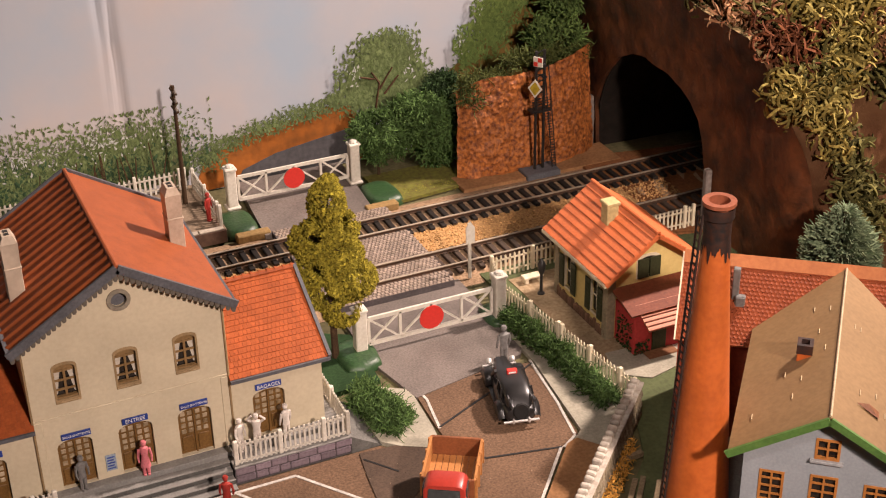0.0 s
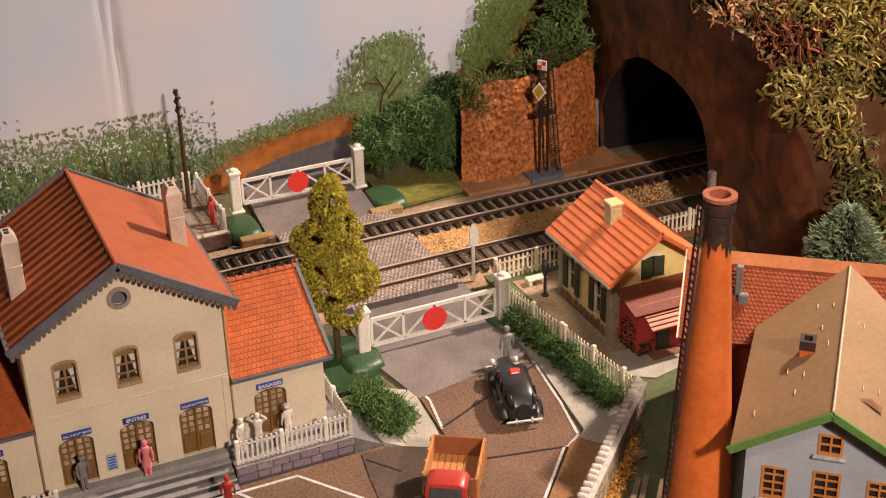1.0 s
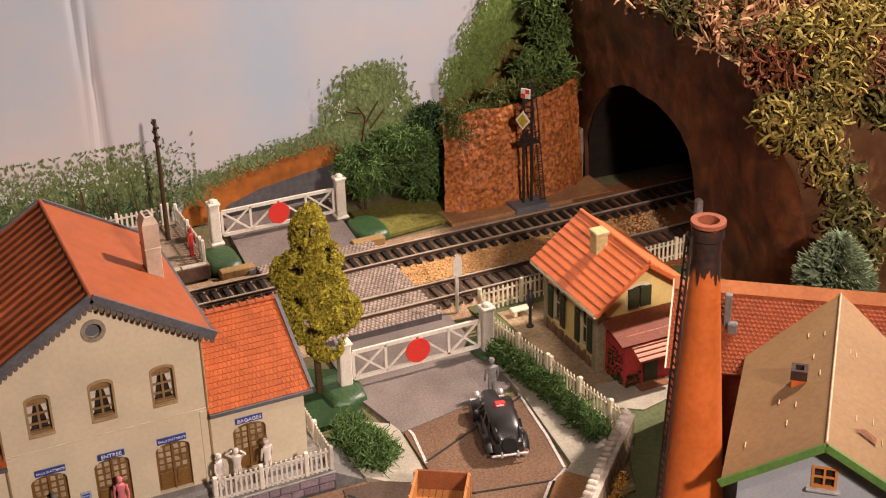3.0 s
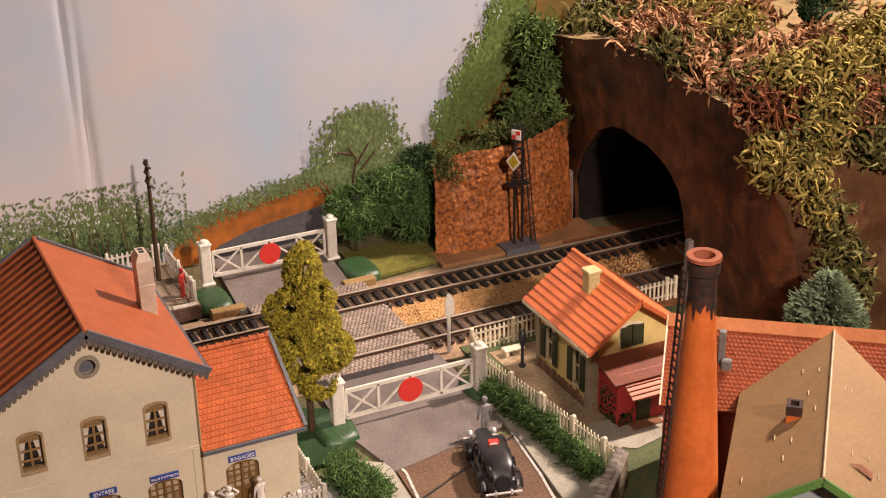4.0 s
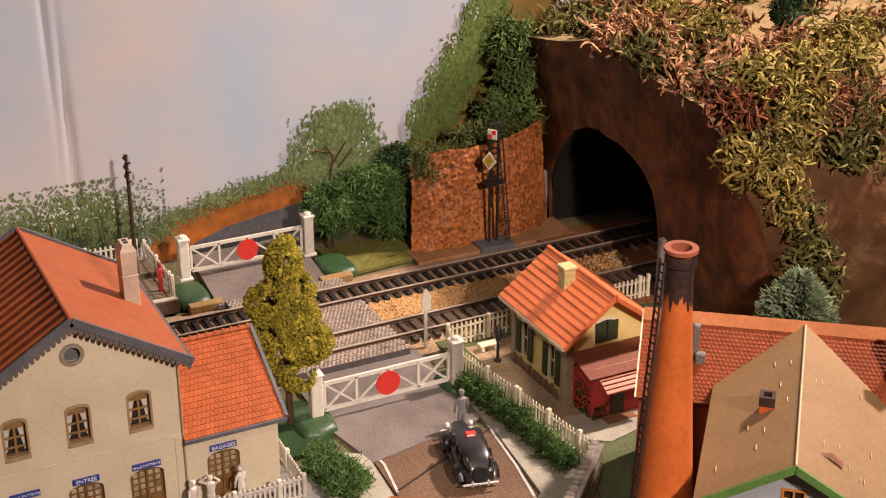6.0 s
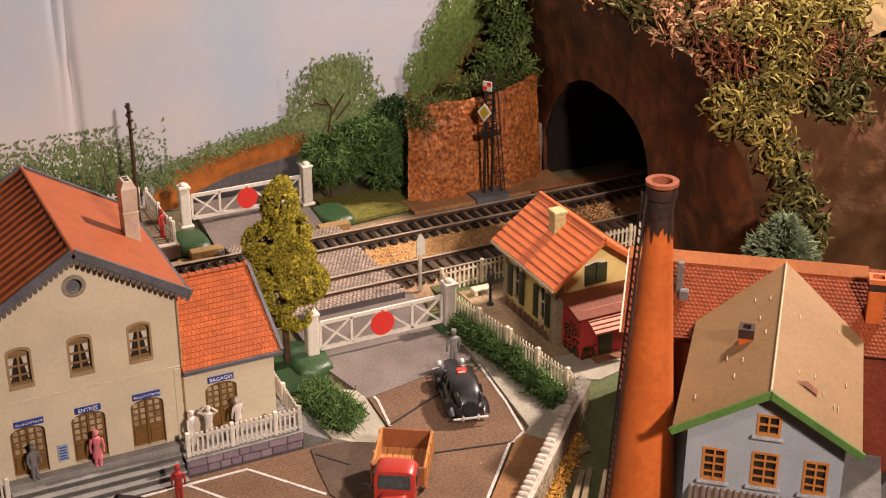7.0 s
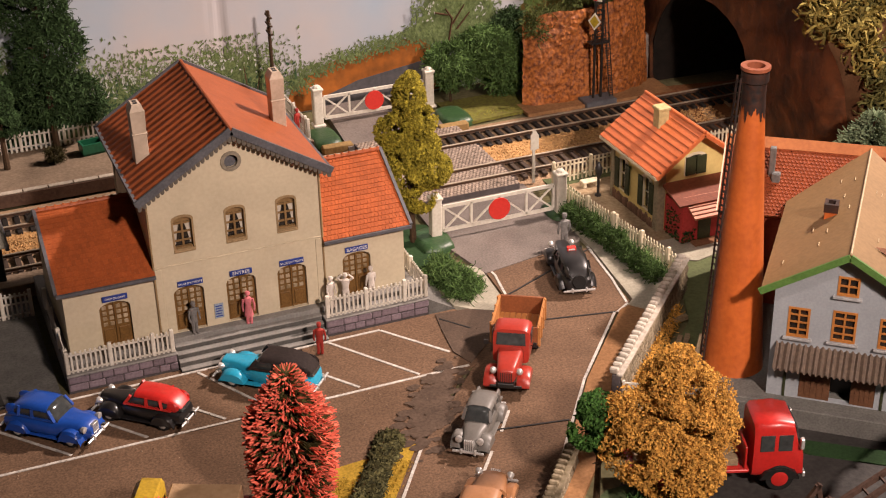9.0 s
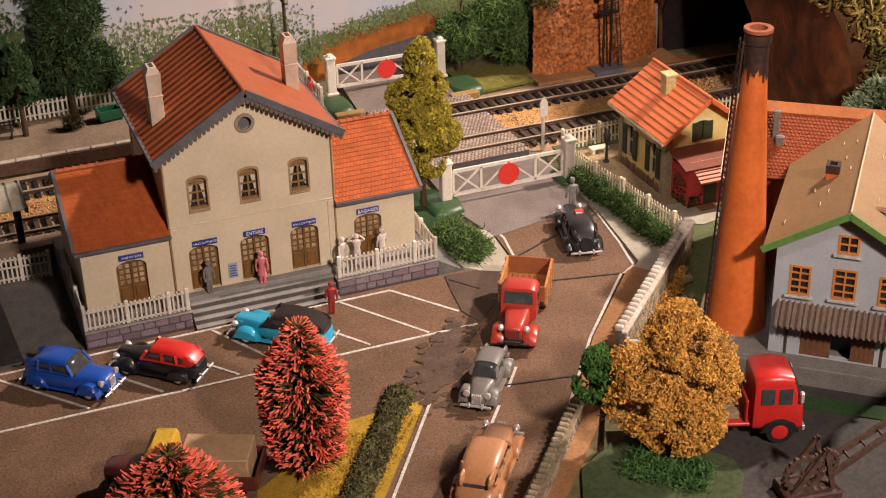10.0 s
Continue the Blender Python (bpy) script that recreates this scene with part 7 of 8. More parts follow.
fir_tree(33.4, -1.4, 0.0, 6.3, 2.0, "blue-green bristle fir beside the hill", 71)
fir_tree(-4.5, -14.6, 0.05, 6.9, 1.75, "tall bristle tree with coral-red flocked tips", 72, TIP_RED, "coral_tree")
fir_tree(-11.2, -21.0, 0.0, 6.8, 2.4, "broad bristle tree with coral-red flocked tips by a lorry", 73, TIP_RED, "coral_tree")
clump_tree("hill_tree", 40.9, 10.6, hill_z(40.9, 10.6) - 0.1, [(0, 0, 1.8, 1.0, 1.0, 0.9), (0.2, 0, 2.8, 0.8, 0.8, 0.9)], 2.4, 0.2, 0.12, 2600, FOAM_DARK, "small dark tree on the hilltop", 74)


# ---- vehicles ----
def sec(x, w, z0, z1, p=0.5, n=18):
    out = []
    for i in range(n):
        t = 2 * math.pi * i / n
        c, s = math.cos(t), math.sin(t)
        out.append(Vector((x, w * math.copysign(abs(c) ** p, c), (z0 + z1) / 2 + (z1 - z0) / 2 * math.copysign(abs(s) ** p, s))))
    return out


def wheel(parent, x, y, r, w, hub=CHROME):
    s = math.copysign(1, y)
    a = Acc()
    m = pose(x, y, r) @ pose(0, 0, 0, 90, 0, 0)
    prof = [(r * 0.55, -w / 2), (r * 0.92, -w / 2), (r, -w / 3), (r, w / 3), (r * 0.92, w / 2), (r * 0.55, w / 2)]
    b = Acc()
    b.lathe(prof, n=20)
    a.add([m @ Vector(p) for p in b.v], b.f)
    wh = part("wheel", a, TYRE, parent, smooth=True)
    b = Acc()
    b.lathe([(r * 0.58, -w / 2 - 0.02), (r * 0.5, -w / 2 - 0.04), (r * 0.2, -w / 2 - 0.07), (r * 0.58, w / 2 + 0.02), (r * 0.5, w / 2 + 0.04), (r * 0.2, w / 2 + 0.07)][:3] if s > 0 else [(r * 0.58, w / 2 + 0.02), (r * 0.5, w / 2 + 0.04), (r * 0.2, w / 2 + 0.07)], n=16)
    a = Acc()
    a.add([m @ Vector(p) for p in b.v], b.f)
    part("hubcap", a, hub, wh, smooth=True)


def saloon(x, y, rz, paint_body, paint_roof, label, L=5.0, W=1.95, H=1.75, hub=CHROME, kind="saloon", paint_fender=None, z=0.0, tail=None):
    """A vintage car with its nose along +x."""
    c = thing("car", label, "car", x, y, z, rz, group="parked model cars")
    h = W / 2
    belt = H * 0.64
    lo = 0.26
    if kind == "long_nose":
        prof = [(-0.50, 0.45, 0.62), (-0.47, 0.72, 0.85), (-0.36, 0.86, 0.98), (-0.1, 0.90, 1.0), (0.1, 0.82, 1.0), (0.2, 0.62, 1.02), (0.36, 0.46, 1.0), (0.46, 0.38, 0.96), (0.48, 0.30, 0.8)]
    elif kind == "bubble":
        prof = [(-0.50, 0.5, 0.6), (-0.46, 0.7, 0.8), (-0.3, 0.82, 1.0), (0.0, 0.84, 1.0), (0.15, 0.78, 1.0), (0.28, 0.62, 0.96), (0.42, 0.45, 0.8), (0.48, 0.3, 0.6)]
    else:
        prof = [(-0.50, 0.55, 0.6), (-0.47, 0.78, 0.8), (-0.34, 0.92, 0.98), (-0.1, 0.95, 1.0), (0.12, 0.90, 1.0), (0.22, 0.74, 1.0), (0.36, 0.62, 0.98), (0.45, 0.55, 0.9), (0.49, 0.40, 0.72)]
    a = Acc()
    a.rings([sec(u * L, w * h, lo, belt * k, 0.55) for u, w, k in prof])
    part("body", a, paint_body, c, smooth=True)
    back = -0.43 if kind != "long_nose" else -0.45
    cab = [(back, 0.50, 0.04), (back + 0.05, 0.68, 0.45), (back + 0.13, 0.76, 0.82), (-0.18, 0.79, 0.98), (-0.04, 0.80, 1.0), (0.05, 0.78, 0.96), (0.10, 0.74, 0.62), (0.155, 0.70, 0.05)]
    if kind == "long_nose":
        cab = [(u - 0.03, w * 0.94, k) for u, w, k in cab]
    gl = Acc()
    gl.rings([sec(u * L, w * h * 0.985, belt * 0.8, belt + (H - belt) * k, 0.62) for u, w, k in cab])
    part("window", gl, GLASS_CAR, c, "smoky glass", smooth=True)
    rf = Acc()
    rings = []
    for u, w, k in cab[:6]:
        zt = belt + (H - belt) * k + 0.02
        zl = max(belt + 0.02, zt - (H - belt) * 0.34)
        full = sec(u * L, w * h * 1.0, belt * 0.8, zt, 0.62, 24)
        ring = [Vector((p.x, p.y, max(p.z, zl))) for p in full]
        rings.append(ring)
    rf.rings(rings)
    part("roof", rf, paint_roof, c, smooth=True)
    pl = Acc()
    for s in (-1, 1):
        for u0, u1 in ((0.13, 0.06), (-0.12, -0.12), (-0.29, -0.27)):
            beam(pl, (u0 * L, s * h * 0.80, belt - 0.02), (u1 * L, s * h * 0.70, H - 0.18), 0.14, 0.13)
        beam(pl, (0.14 * L, s * h * 0.8, belt), (-0.4 * L, s * h * 0.8, belt), 0.1, 0.07)
    for s in (-1, 1):
        pl.ball((-0.37 * L, s * h * 0.58, belt + 0.1), (0.1 * L, h * 0.14, (H - belt) * 0.5), 8, 5)
    part("pillar", pl, paint_roof if tail is None else tail, c)
    pf2 = paint_fender or paint_body
    for u, s in ((0.31, 1), (0.31, -1), (-0.30, 1), (-0.30, -1)):
        a = Acc()
        yw = s * h * 0.80
        rx = 0.135 * L
        rs = []
        for i in range(9):
            k = -1 + 2 * i / 8
            top = 0.36 + 0.52 * math.sqrt(max(0, 1 - k * k))
            drop = 0.32 if (k < 0) == (u > 0) else 0.36
            rs.append([Vector((u * L + k * rx, yw + q * 0.27, zz)) for q, zz in ((-0.9, drop), (-1, top - 0.12), (-0.6, top), (0.4, top), (0.95, top - 0.12), (1, drop))])
        a.rings(rs)
        part("fender", a, pf2, c, smooth=True)
        wheel(c, u * L, s * h * 0.86, 0.36, 0.22, hub)
    for s in (-1, 1):
        a = Acc()
        a.cbox(-0.2 * L, 0.2 * L, s * h * 0.82 - 0.15, s * h * 0.82 + 0.15, 0.26, 0.34, 0.03)
        part("running_board", a, pf2, c)
    for s in (-1, 1):
        a = Acc()
        yy = s * h * (0.62 if kind != "saloon" else 0.66)
        m = pose(0.45 * L, yy, belt * 0.80, 0, 90, 0)
        b = Acc()
        b.lathe([(0.05, -0.2), (0.14, -0.1), (0.16, 0.04), (0.12, 0.07)], n=12)
        a.add([m @ Vector(p) for p in b.v], b.f)
        part("headlight", a, CHROME, c, smooth=True)
    for u in (0.515, -0.515):
        a = Acc()
        a.cbox(u * L - 0.05, u * L + 0.05, -h * 0.92, h * 0.92, 0.34, 0.46, 0.03)
        for s in (-1, 1):
            a.cbox(u * L - 0.08, u * L + 0.08, s * h * 0.4 - 0.05, s * h * 0.4 + 0.05, 0.3, 0.54, 0.02)
            beam(a, (u * L * 0.9, s * h * 0.4, 0.4), (u * L, s * h * 0.4, 0.4), 0.06, 0.06)
        part("bumper", a, CHROME, c)
    a = Acc()
    for i in range(5):
        yy = (i - 2) * 0.09
        a.cbox(0.46 * L, 0.497 * L, yy - 0.025, yy + 0.025, 0.42, belt * 0.86, 0.01)
    part("grille", a, CHROME, c)
    return c


saloon(-12.75, -4.3, -42, BLUE_PAINT, BLUE_PAINT, "royal blue vintage saloon car with chrome bumper in a bay", L=4.5, W=1.9, H=1.75)
saloon(-8.7, -4.75, 139, BLACK_PAINT, RED_PAINT, "vintage car with red top and black body in a bay", L=4.5, W=1.8, H=1.65, kind="long_nose")
saloon(-2.6, -4.3, 140, TURQ_PAINT, mat("black_soft_top", (0.03, 0.022, 0.02), None, 9, 0.8, 0.2), "turquoise vintage convertible with a raised black top", L=5.0, W=2.0, H=1.75, kind="long_nose")
traction = saloon(15.0, -0.8, 76, BLACK_PAINT, BLACK_PAINT, "black vintage taxi with spare wheel and red roof sign", L=4.7, W=1.85, H=1.7, kind="long_nose", z=0.05)
a = Acc()
a.cbox(-0.45, -0.2, -0.24, 0.24, 1.68, 1.9, 0.02)
ts = part("roof_sign", a, RED_DISC, traction, "small red roof sign")
a = Acc()
a.box(-0.465, -0.45, -0.17, 0.17, 1.75, 1.83)
part("sign_bar", a, WHITE_INK, ts)
a = Acc()
b = Acc()
b.lathe([(0.1, 0.05), (0.34, 0.08), (0.4, 0), (0.34, -0.1), (0.2, -0.1)], n=18)
m = pose(-2.3, 0, 0.85, 0, -75, 0)
a.add([m @ Vector(p) for p in b.v], b.f)
part("spare_wheel", a, TYRE, traction, smooth=True)
saloon(4.75, -12.35, -128, GREY_PAINT, GREY_PAINT, "small grey vintage car driving down the road", L=4.0, W=1.55, H=1.65, kind="bubble", hub=GREY_PAINT, z=0.05)
saloon(2.25, -18.3, 53, TAN_PAINT, TAN_PAINT, "caramel vintage saloon car with chrome trim", L=5.2, W=2.05, H=1.75, hub=CHROME, z=0.05)


def dump_truck(x, y, rz):
    t = thing("dump_truck", "brick-red vintage truck with an empty wooden load bed", "truck", x, y, 0.05, rz)
    a = Acc()
    a.cbox(-3.0, 3.0, -0.4, 0.4, 0.55, 0.8, 0.04)
    part("chassis", a, BLACK, t)
    a = Acc()
    a.rings([sec(u, w, 0.75, z1, 0.45) for u, w, z1 in ((1.0, 0.62, 1.62), (1.6, 0.58, 1.6), (2.4, 0.48, 1.52), (2.75, 0.42, 1.42), (2.85, 0.3, 1.3))])
    part("bonnet", a, BRICKRED_PAINT, t, smooth=True)
    a = Acc()
    a.rings([sec(u, w, 0.75, z1, 0.4) for u, w, z1 in ((-0.25, 0.86, 2.35), (-0.15, 0.92, 2.5), (0.6, 0.92, 2.55), (0.85, 0.9, 2.45), (1.05, 0.86, 1.65))])
    cabp = part("cab", a, BRICKRED_PAINT, t, smooth=True)
    a = Acc()
    a.add([(1.06, -0.7, 1.72), (1.06, 0.7, 1.72), (0.93, 0.66, 2.28), (0.93, -0.66, 2.28), (1.0, -0.7, 1.7), (1.0, 0.7, 1.7), (0.86, 0.66, 2.3), (0.86, -0.66, 2.3)], [(0, 1, 2, 3), (7, 6, 5, 4), (0, 4, 5, 1), (1, 5, 6, 2), (2, 6, 7, 3), (3, 7, 4, 0)])
    part("windscreen", a, GLASS_CAR, cabp)
    for s in (-1, 1):
        a = Acc()
        a.cbox(0.05, 0.75, s * 0.91 - 0.03, s * 0.91 + 0.03, 1.7, 2.25, 0.02)
        part("side_window", a, GLASS_CAR, cabp)
    for s in (-1, 1):
        a = Acc()
        rs = []
        for i in range(9):
            k = -1 + 2 * i / 8
            top = 0.55 + 0.5 * math.sqrt(max(0, 1 - k * k))
            rs.append([Vector((2.0 + k * 0.8, s * 0.78 + q * 0.3, zz)) for q, zz in ((-1, 0.5), (-1, top - 0.1), (-0.5, top), (0.5, top), (1, top - 0.1), (1, 0.5))])
        a.rings(rs)
        part("fender", a, BRICKRED_PAINT, t, smooth=True)
        a = Acc()
        a.ball((2.62, s * 0.62, 1.28), (0.16, 0.16, 0.17), 10, 6)
        part("headlight", a, CHROME, t, smooth=True)
        wheel(t, 2.0, s * 0.82, 0.47, 0.28, BRICKRED_PAINT)
        wheel(t, -1.7, s * 0.82, 0.47, 0.42, BRICKRED_PAINT)
        a = Acc()
        beam(a, (1.0, s * 0.95, 1.75), (1.25, s * 1.15, 1.9), 0.03, 0.03)
        a.cbox(1.2, 1.25, s * 1.05, s * 1.25, 1.8, 2.05, 0.01)
        part("mirror", a, BLACK, t)
    a = Acc()
    a.cbox(2.82, 2.9, -0.75, 0.75, 0.5, 0.65, 0.03)
    part("bumper", a, BLACK, t)
    a = Acc()
    for i in range(6):
        a.box(2.8, 2.88, -0.26 + i * 0.1, -0.22 + i * 0.1, 0.8, 1.3)
    part("grille", a, BLACK, t)
    x0, x1, w, z0, z1 = -3.3, -0.35, 1.12, 1.0, 1.95
    for i in range(8):
        a = Acc()
        yy = -w + 2 * w * i / 8
        a.cbox(x0, x1, yy + 0.01, yy + 2 * w / 8 - 0.01, z0 - 0.1, z0, 0.015)
        part("bed_plank", a, WOOD_PALE, t)
    for s in (-1, 1):
        a = Acc()
        a.cbox(x0, x1, s * w - 0.06, s * w + 0.06, z0 - 0.05, z1, 0.02)
        for k in range(4):
            u = x0 + 0.2 + (x1 - x0 - 0.4) * k / 3
            a.cbox(u - 0.06, u + 0.06, s * (w + 0.06) - 0.05, s * (w + 0.06) + 0.05, z0 - 0.2, z1 + 0.02, 0.01)
        part("side_board", a, WOOD_PALE, t)
    for xx in (x0, x1):
        a = Acc()
        a.cbox(xx - 0.06, xx + 0.06, -w, w, z0 - 0.05, z1, 0.02)
        part("end_board", a, mat("brown_red_board", (0.26, 0.09, 0.035), None, 8, 0.5), t)


dump_truck(8.55, -7.70, -122)


def cab_lorry(x, y, rz):
    t = thing("flatbed_lorry", "bright red flatbed lorry with a timber load in the yard", "lorry", x, y, 0.02, rz)
    a = Acc()
    a.cbox(-5.2, 2.0, -0.45, 0.45, 0.55, 0.85, 0.04)
    part("chassis", a, RED_PAINT, t)
    a = Acc()
    a.rings([sec(u, w, 0.6, z1, 0.28, 24) for u, w, z1 in ((-0.15, 1.02, 3.15), (0.0, 1.06, 3.3), (0.9, 1.08, 3.35), (1.5, 1.06, 3.2), (1.75, 1.03, 2.2), (1.95, 1.0, 1.9), (2.0, 0.95, 1.2))])
    cb = part("cab", a, RED_PAINT, t, smooth=True)
    for s in (-1, 1):
        for u0, u1 in ((0.1, 0.7), (0.85, 1.45)):
            a = Acc()
            a.cbox(u0, u1, s * 1.07 - 0.03, s * 1.07 + 0.03, 1.95, 2.75, 0.06)
            part("side_window", a, GLASS_CAR, cb)
    a = Acc()
    a.add([(1.7, -0.85, 2.15), (1.7, 0.85, 2.15), (1.6, 0.8, 2.95), (1.6, -0.8, 2.95), (1.81, -0.85, 2.12), (1.81, 0.85, 2.12), (1.66, 0.8, 2.98), (1.66, -0.8, 2.98)], [(0, 1, 2, 3), (7, 6, 5, 4), (0, 4, 5, 1), (1, 5, 6, 2), (2, 6, 7, 3), (3, 7, 4, 0)])
    part("windscreen", a, GLASS_CAR, cb)
    a = Acc()
    for s in (-1, 1):
        a.cbox(1.75, 1.9, s * 1.12 - 0.12, s * 1.12 + 0.12, 2.1, 2.6, 0.03)
    part("mirror", a, CHROME, t)
    for s in (-1, 1):
        for u in (1.0, -3.8):
            a = Acc()
            rs = []
            for i in range(9):
                k = -1 + 2 * i / 8
                top = 0.62 + 0.55 * math.sqrt(max(0, 1 - k * k))
                rs.append([Vector((u + k * 0.85, s * 0.92 + q * 0.26, zz)) for q, zz in ((-1, 0.6), (-1, top - 0.06), (-0.5, top), (0.5, top), (1, top - 0.06), (1, 0.6))])
            a.rings(rs)
            part("fender", a, BLACK if u > 0 else RED_PAINT, t, smooth=True)
            wheel(t, u, s * 0.98, 0.62, 0.36, RED_PAINT)
    a = Acc()
    a.cbox(-5.3, -0.3, -1.1, 1.1, 0.95, 1.1, 0.03)
    part("flatbed", a, RED_PAINT, t)
    a = Acc()
    a.cbox(-0.5, -0.4, -1.05, 1.05, 1.1, 2.2, 0.03)
    part("headboard", a, RED_PAINT, t)
    for k in range(3):
        a = Acc()
        a.cbox(-5.0, -0.7, -0.8 + k * 0.55, -0.35 + k * 0.55, 1.1, 1.45, 0.03)
        part("timber", a, WOOD_GREY, t, "pale sawn timber")
    a = Acc()
    a.cbox(2.0, 2.12, -1.0, 1.0, 0.55, 0.8, 0.03)
    part("bumper", a, CHROME, t)


cab_lorry(14.0, -19.8, -20)


def crate_lorry(x, y, rz):
    t = thing("crate_lorry", "maroon lorry with a yellow cab roof and paper-wrapped load", "lorry", x, y, 0, rz)
    a = Acc()
    a.cbox(-3.6, 2.6, -0.45, 0.45, 0.5, 0.8, 0.04)
    part("chassis", a, BLACK, t)
    a = Acc()
    a.rings([sec(u, w, 0.7, z1, 0.45) for u, w, z1 in ((0.9, 0.7, 1.5), (1.8, 0.6, 1.48), (2.5, 0.5, 1.4), (2.7, 0.38, 1.25))])
    part("bonnet", a, MAROON_PAINT, t, smooth=True)
    a = Acc()
    a.rings([sec(u, w, 0.7, z1, 0.35) for u, w, z1 in ((-0.35, 0.9, 1.65), (0.9, 0.9, 1.65), (1.0, 0.85, 1.5))])
    part("cab", a, MAROON_PAINT, t, smooth=True)
    a = Acc()
    a.rings([sec(u, w, 1.4, z1, 0.35) for u, w, z1 in ((-0.35, 0.86, 2.45), (-0.25, 0.9, 2.6), (0.5, 0.9, 2.62), (0.75, 0.86, 2.4), (0.95, 0.8, 1.7))])
    ct = part("cab_top", a, YELLOW_PLASTIC, t, "yellow plastic cab top", smooth=True)
    for s in (-1, 1):
        a = Acc()
        a.cbox(-0.1, 0.5, s * 0.89 - 0.03, s * 0.89 + 0.03, 1.7, 2.3, 0.1)
        part("side_window", a, BLACK, ct)
        a = Acc()
        rs = []
        for i in range(9):
            k = -1 + 2 * i / 8
            top = 0.5 + 0.55 * math.sqrt(max(0, 1 - k * k))
            rs.append([Vector((1.7 + k * 0.8, s * 0.8 + q * 0.28, zz)) for q, zz in ((-1, 0.45), (-1, top - 0.1), (-0.5, top), (0.5, top), (1, top - 0.1), (1, 0.45))])
        a.rings(rs)
        part("fender", a, MAROON_PAINT, t, smooth=True)
        wheel(t, 1.7, s * 0.85, 0.46, 0.28, MAROON_PAINT)
        wheel(t, -2.3, s * 0.85, 0.46, 0.4, MAROON_PAINT)
    a = Acc()
    a.cbox(-3.8, -0.5, -1.1, 1.1, 0.8, 0.95, 0.02)
    for s in (-1, 1):
        a.cbox(-3.8, -0.5, s * 1.1 - 0.05, s * 1.1 + 0.05, 0.9, 1.5, 0.02)
    a.cbox(-3.86, -3.76, -1.1, 1.1, 0.9, 1.5, 0.02)
    part("load_bed", a, MAROON_PAINT, t)
    a = Acc()
    a.cbox(-3.5, -0.6, -0.95, 0.95, 0.95, 2.2, 0.06)
    part("wrapped_load", a, mat("kraft_paper", (0.42, 0.28, 0.16), (0.34, 0.22, 0.12), 3, 0.8, 0.4), t, "tan paper-wrapped load")


crate_lorry(-10.2, -13.9, 155)


# ---- figures: plain small shapes ----


def figure(x, y, z, rz, material, label, h=1.78, lean=0.0, arms=0.0, skirt=False):
    """One plain moulded figurine."""
    a = Acc()
    k = h / 2.0
    m = pose(x, y, z, 0, 0, rz) @ Matrix.Scale(k, 4)
    b = Acc()
    if skirt:
        b.rings([[Vector((r * math.cos(t), r * 0.7 * math.sin(t), zz)) for t in (2 * math.pi * i / 10 for i in range(10))] for r, zz in ((0.26, 0.45), (0.2, 0.85), (0.15, 1.1), (0.22, 1.4), (0.2, 1.58), (0.08, 1.64))])
    else:
        b.rings([[Vector((r * math.cos(t), r * 0.62 * math.sin(t), zz)) for t in (2 * math.pi * i / 10 for i in range(10))] for r, zz in ((0.19, 0.75), (0.2, 0.9), (0.18, 1.1), (0.25, 1.4), (0.24, 1.55), (0.08, 1.64))])
    for s in (-1, 1):
        b.cyl((s * 0.1, 0, 0.0), (s * 0.1, 0, 0.85), 0.08, 0.11, 7)
        b.cbox(s * 0.1 - 0.07, s * 0.1 + 0.07, -0.2, 0.07, 0, 0.09, 0.02)
        if arms:
            b.cyl((s * 0.25, 0, 1.5), (s * 0.45, -0.1, 1.5 + arms * 0.2), 0.07, 0.06, 6)
            b.cyl((s * 0.45, -0.1, 1.5 + arms * 0.2), (s * 0.2, -0.15, 1.5 + arms * 0.45), 0.06, 0.05, 6)
        else:
            b.cyl((s * 0.26, 0, 1.5), (s * 0.33, -0.03, 1.1), 0.07, 0.06, 6)
            b.cyl((s * 0.33, -0.03, 1.1), (s * 0.3, -0.12, 0.8), 0.06, 0.05, 6)
    b.ball((0, -0.02, 1.82), (0.13, 0.14, 0.17), 9, 6)
    b.cyl((0, -0.02, 1.88), (0, -0.02, 1.98), 0.15, 0.11, 9)
    a.add([m @ Vector(p) for p in b.v], b.f)
    single("figurine", a, material, label, "figurine", "model figurines", smooth=True)


F_GREY = mat("grey_figure", (0.20, 0.19, 0.18), None, 9, 0.6)
F_WHITE = mat("white_figure", (0.66, 0.6, 0.54), (0.56, 0.5, 0.44), 9, 0.6)
F_PINK = mat("pink_figure", (0.66, 0.19, 0.21), None, 9, 0.6)
F_RED = mat("red_figure", (0.36, 0.035, 0.025), None, 9, 0.6)
figure(-5.15, -0.35, 1.17, 20, F_GREY, "grey moulded figurine standing on the terrace")
figure(-2.45, -0.45, 1.17, -10, F_PINK, "pink moulded figurine standing on the terrace", skirt=True)
figure(1.75, -0.65, 1.17, 30, F_WHITE, "white moulded figurine standing behind the fence", 1.75)
figure(2.55, -0.6, 1.17, -20, F_WHITE, "white moulded figurine with raised arms behind the fence", 1.75, arms=1.0)
figure(3.95, -0.5, 1.17, 200, F_WHITE, "white moulded figurine leaning by the door", 1.75)
figure(0.35, -2.9, 0.03, 160, F_RED, "dark red moulded figurine in the car park")
figure(16.15, 2.15, 0.1, 180, F_GREY, "grey moulded figurine standing behind the taxi", 2.1)

figure(7.0, 21.9, 0.85, 40, F_RED, "dark red moulded figurine at the platform end")

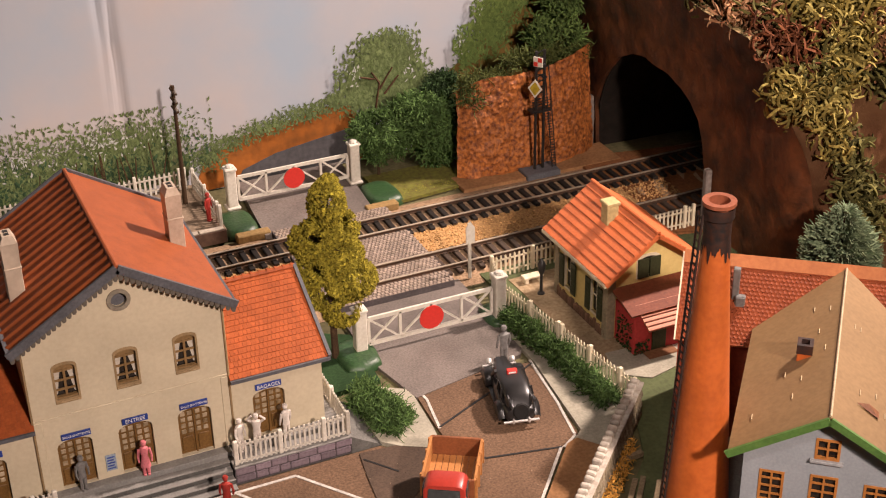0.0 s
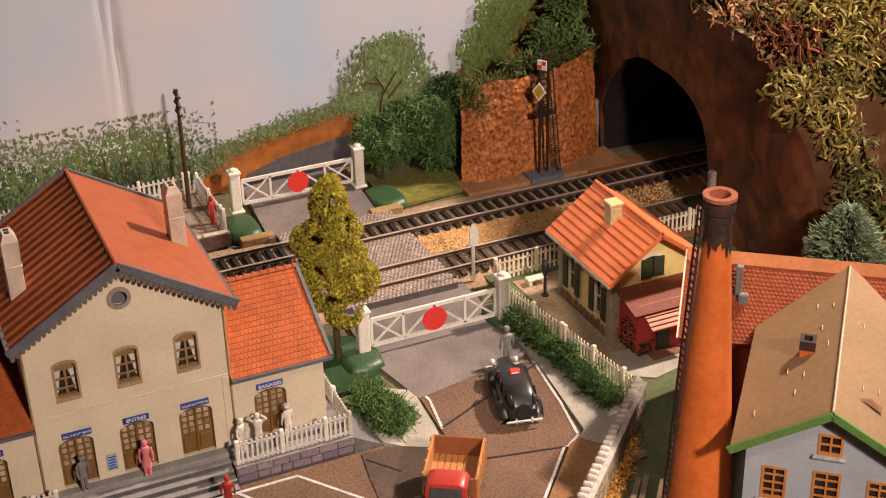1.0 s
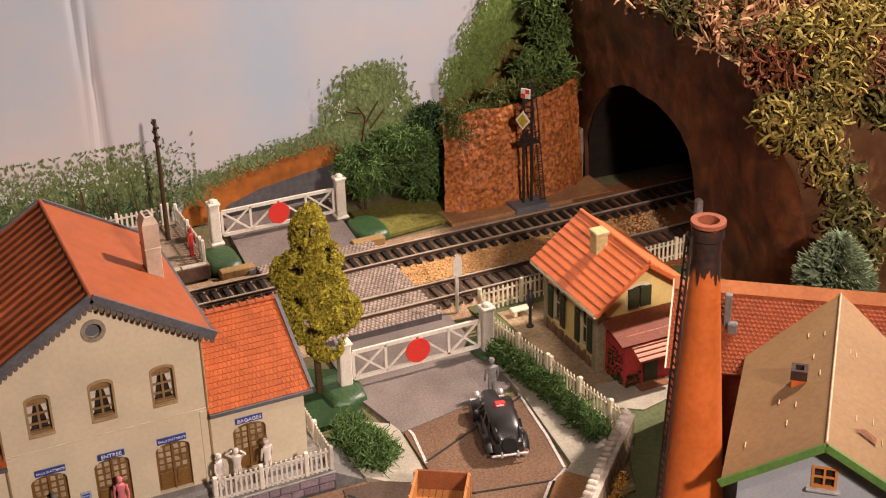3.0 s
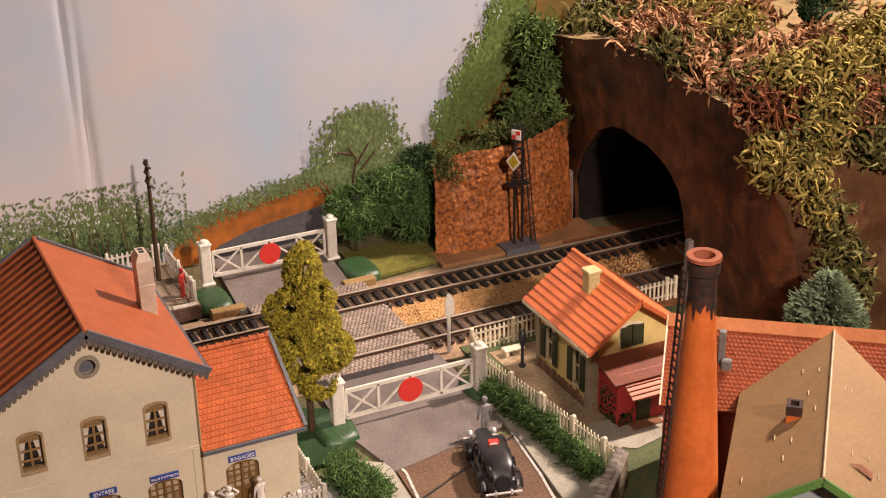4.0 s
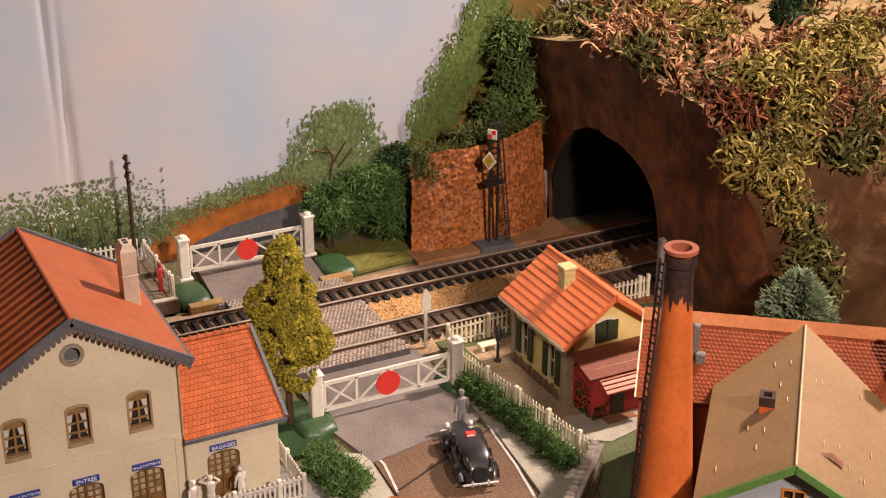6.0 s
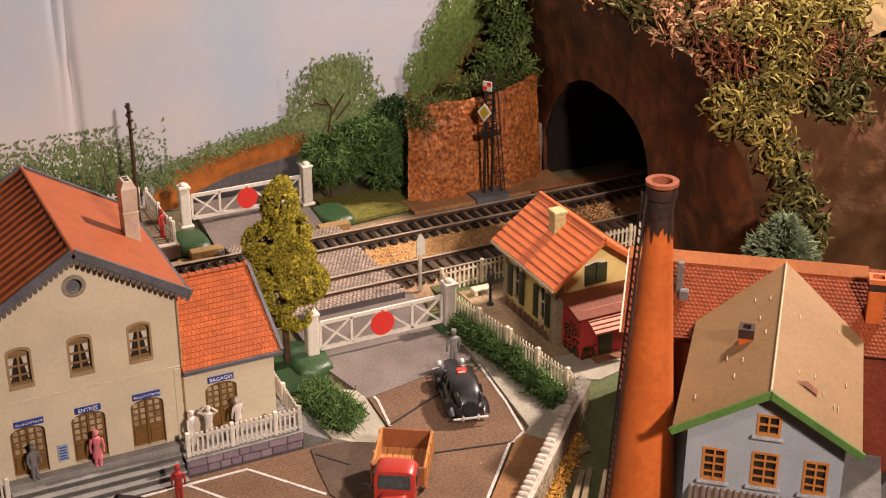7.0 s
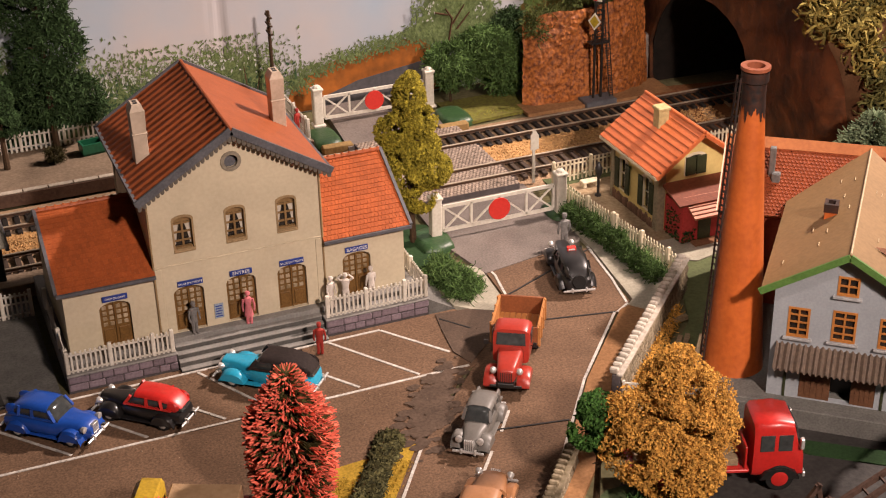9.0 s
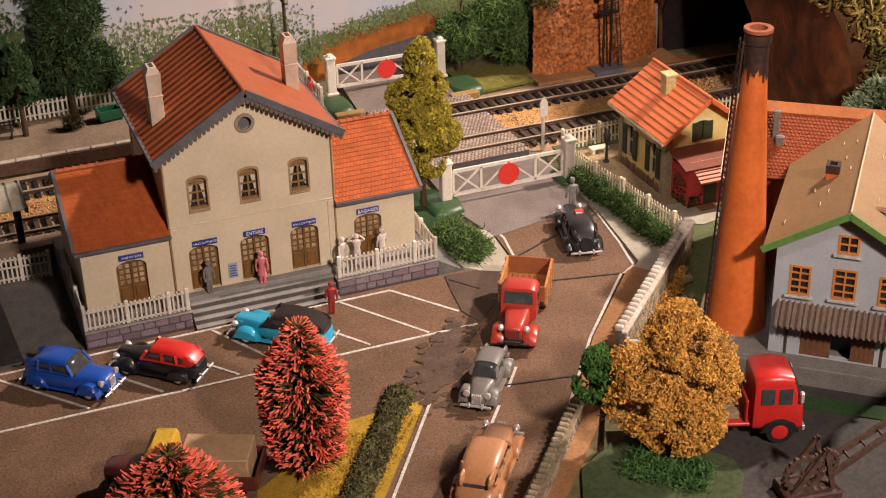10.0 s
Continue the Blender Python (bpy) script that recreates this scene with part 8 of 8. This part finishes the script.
# grit and crumbs on the road sheets
a = Acc()
rs = random.Random(77)
for i in range(900):
    x, y = rs.uniform(-20, 16), rs.uniform(-20, 2)
    if y > -2.2 and x < 11:
        continue
    s = rs.uniform(0.015, 0.045)
    m = pose(x, y, 0.07, rs.uniform(0, 90), 0, rs.uniform(0, 360))
    a.add([m @ Vector(p) for p in ((s, 0, 0), (-s * 0.6, s * 0.8, 0), (-s * 0.6, -s * 0.8, 0), (0, 0, s * 0.9))], [(0, 1, 3), (1, 2, 3), (2, 0, 3), (0, 2, 1)])
single("road_grit", a, mat("pale_grit", (0.34, 0.25, 0.17), (0.12, 0.08, 0.05), 9, 0.9, 0, islands=0.6), "loose pale grit on the asphalt", "grit", kind="stuff", fix=False)

# ---- yard clutter ----
for i, q in enumerate(((17.4, -9.0, 14.9, -12.2), (17.0, -9.0, 14.5, -12.0), (18.3, -7.4, 16.6, -7.6))):
    a = Acc()
    beam(a, (q[0], q[1], 0.22), (q[2], q[3], 0.22), 0.24, 0.24)
    single("timber_beam", a, WOOD_GREY, "weathered timber beam lying beside the chimney", "timber beam", "loose timber beams")
t = thing("retaining_kerb", "grey stone retaining kerb round the chimney", "kerb", 15.9, -14.6, 0, FROT, kind="structure")
a = Acc()
a.cbox(-1.6, 2.2, -0.9, -0.55, 0, 1.1, 0.04)
part("kerb_front", a, CONCRETE, t)
a = Acc()
a.cbox(-1.6, -1.3, -0.5, 4.4, 0, 1.0, 0.04)
part("kerb_side", a, WOOD_GREY, t)
sheet("grass_dock", [(16.2, -17.2), (17.6, -18.6), (27, -26), (26.3, -26.8), (17.2, -19.6), (15.8, -17.7)], -0.1, 0.07, DEEP_GREEN, "green painted strip before the loading dock", "lawn")


def coal_crane(x, y, rz):
    RUST = mat("rusty_brown_iron", (0.10, 0.06, 0.045), (0.06, 0.035, 0.025), 5, 0.6, 0.4)
    t = thing("yard_crane", "rusty brown yard crane with gear wheels and a lattice jib", "crane", x, y, 0, rz)
    a = Acc()
    a.cbox(-1.2, 1.2, -0.8, 0.8, 0, 0.5, 0.08)
    part("base", a, RUST, t)
    for xx, zz, r in ((-0.4, 1.3, 0.85), (0.5, 1.7, 0.6)):
        a = Acc()
        m = pose(xx, -0.35, zz, 90, 0, 0)
        b = Acc()
        n = 40
        prof = [(r * (1.08 if i % 2 else 0.96) * math.cos(2 * math.pi * i / n), r * (1.08 if i % 2 else 0.96) * math.sin(2 * math.pi * i / n)) for i in range(n)]
        b.prism(prof, [circle(0, 0, r * 0.75, 20)], 0.16, m)
        for k in range(3):
            d = Vector((math.cos(k * math.pi / 3), math.sin(k * math.pi / 3), 0)) * r * 0.8
            beam(b, m @ d, m @ -d, 0.12, 0.12)
        part("gear_wheel", b, RUST, t)
    a = Acc()
    for s in (-0.45, 0.45):
        beam(a, (-0.9, s, 0.4), (0.5, s, 2.5), 0.16, 0.2)
        beam(a, (0.9, s, 0.4), (0.4, s, 2.5), 0.16, 0.2)
    part("frame", a, RUST, t)
    for s in (-0.4, 0.4):
        a = Acc()
        beam(a, (0.6, s, 1.0), (7.5, s * 0.5, 5.2), 0.16, 0.24)
        part("jib_boom", a, RUST, t)
    a = Acc()
    for k in range(10):
        u = (k + 0.5) / 10
        beam(a, (0.6 + 6.9 * u, -0.4 + 0.2 * u, 1.0 + 4.2 * u), (0.6 + 6.9 * u, 0.4 - 0.2 * u, 1.0 + 4.2 * u), 0.08, 0.1)
    part("jib_rung", a, RUST, t)


coal_crane(13.7, -24.6, -8)
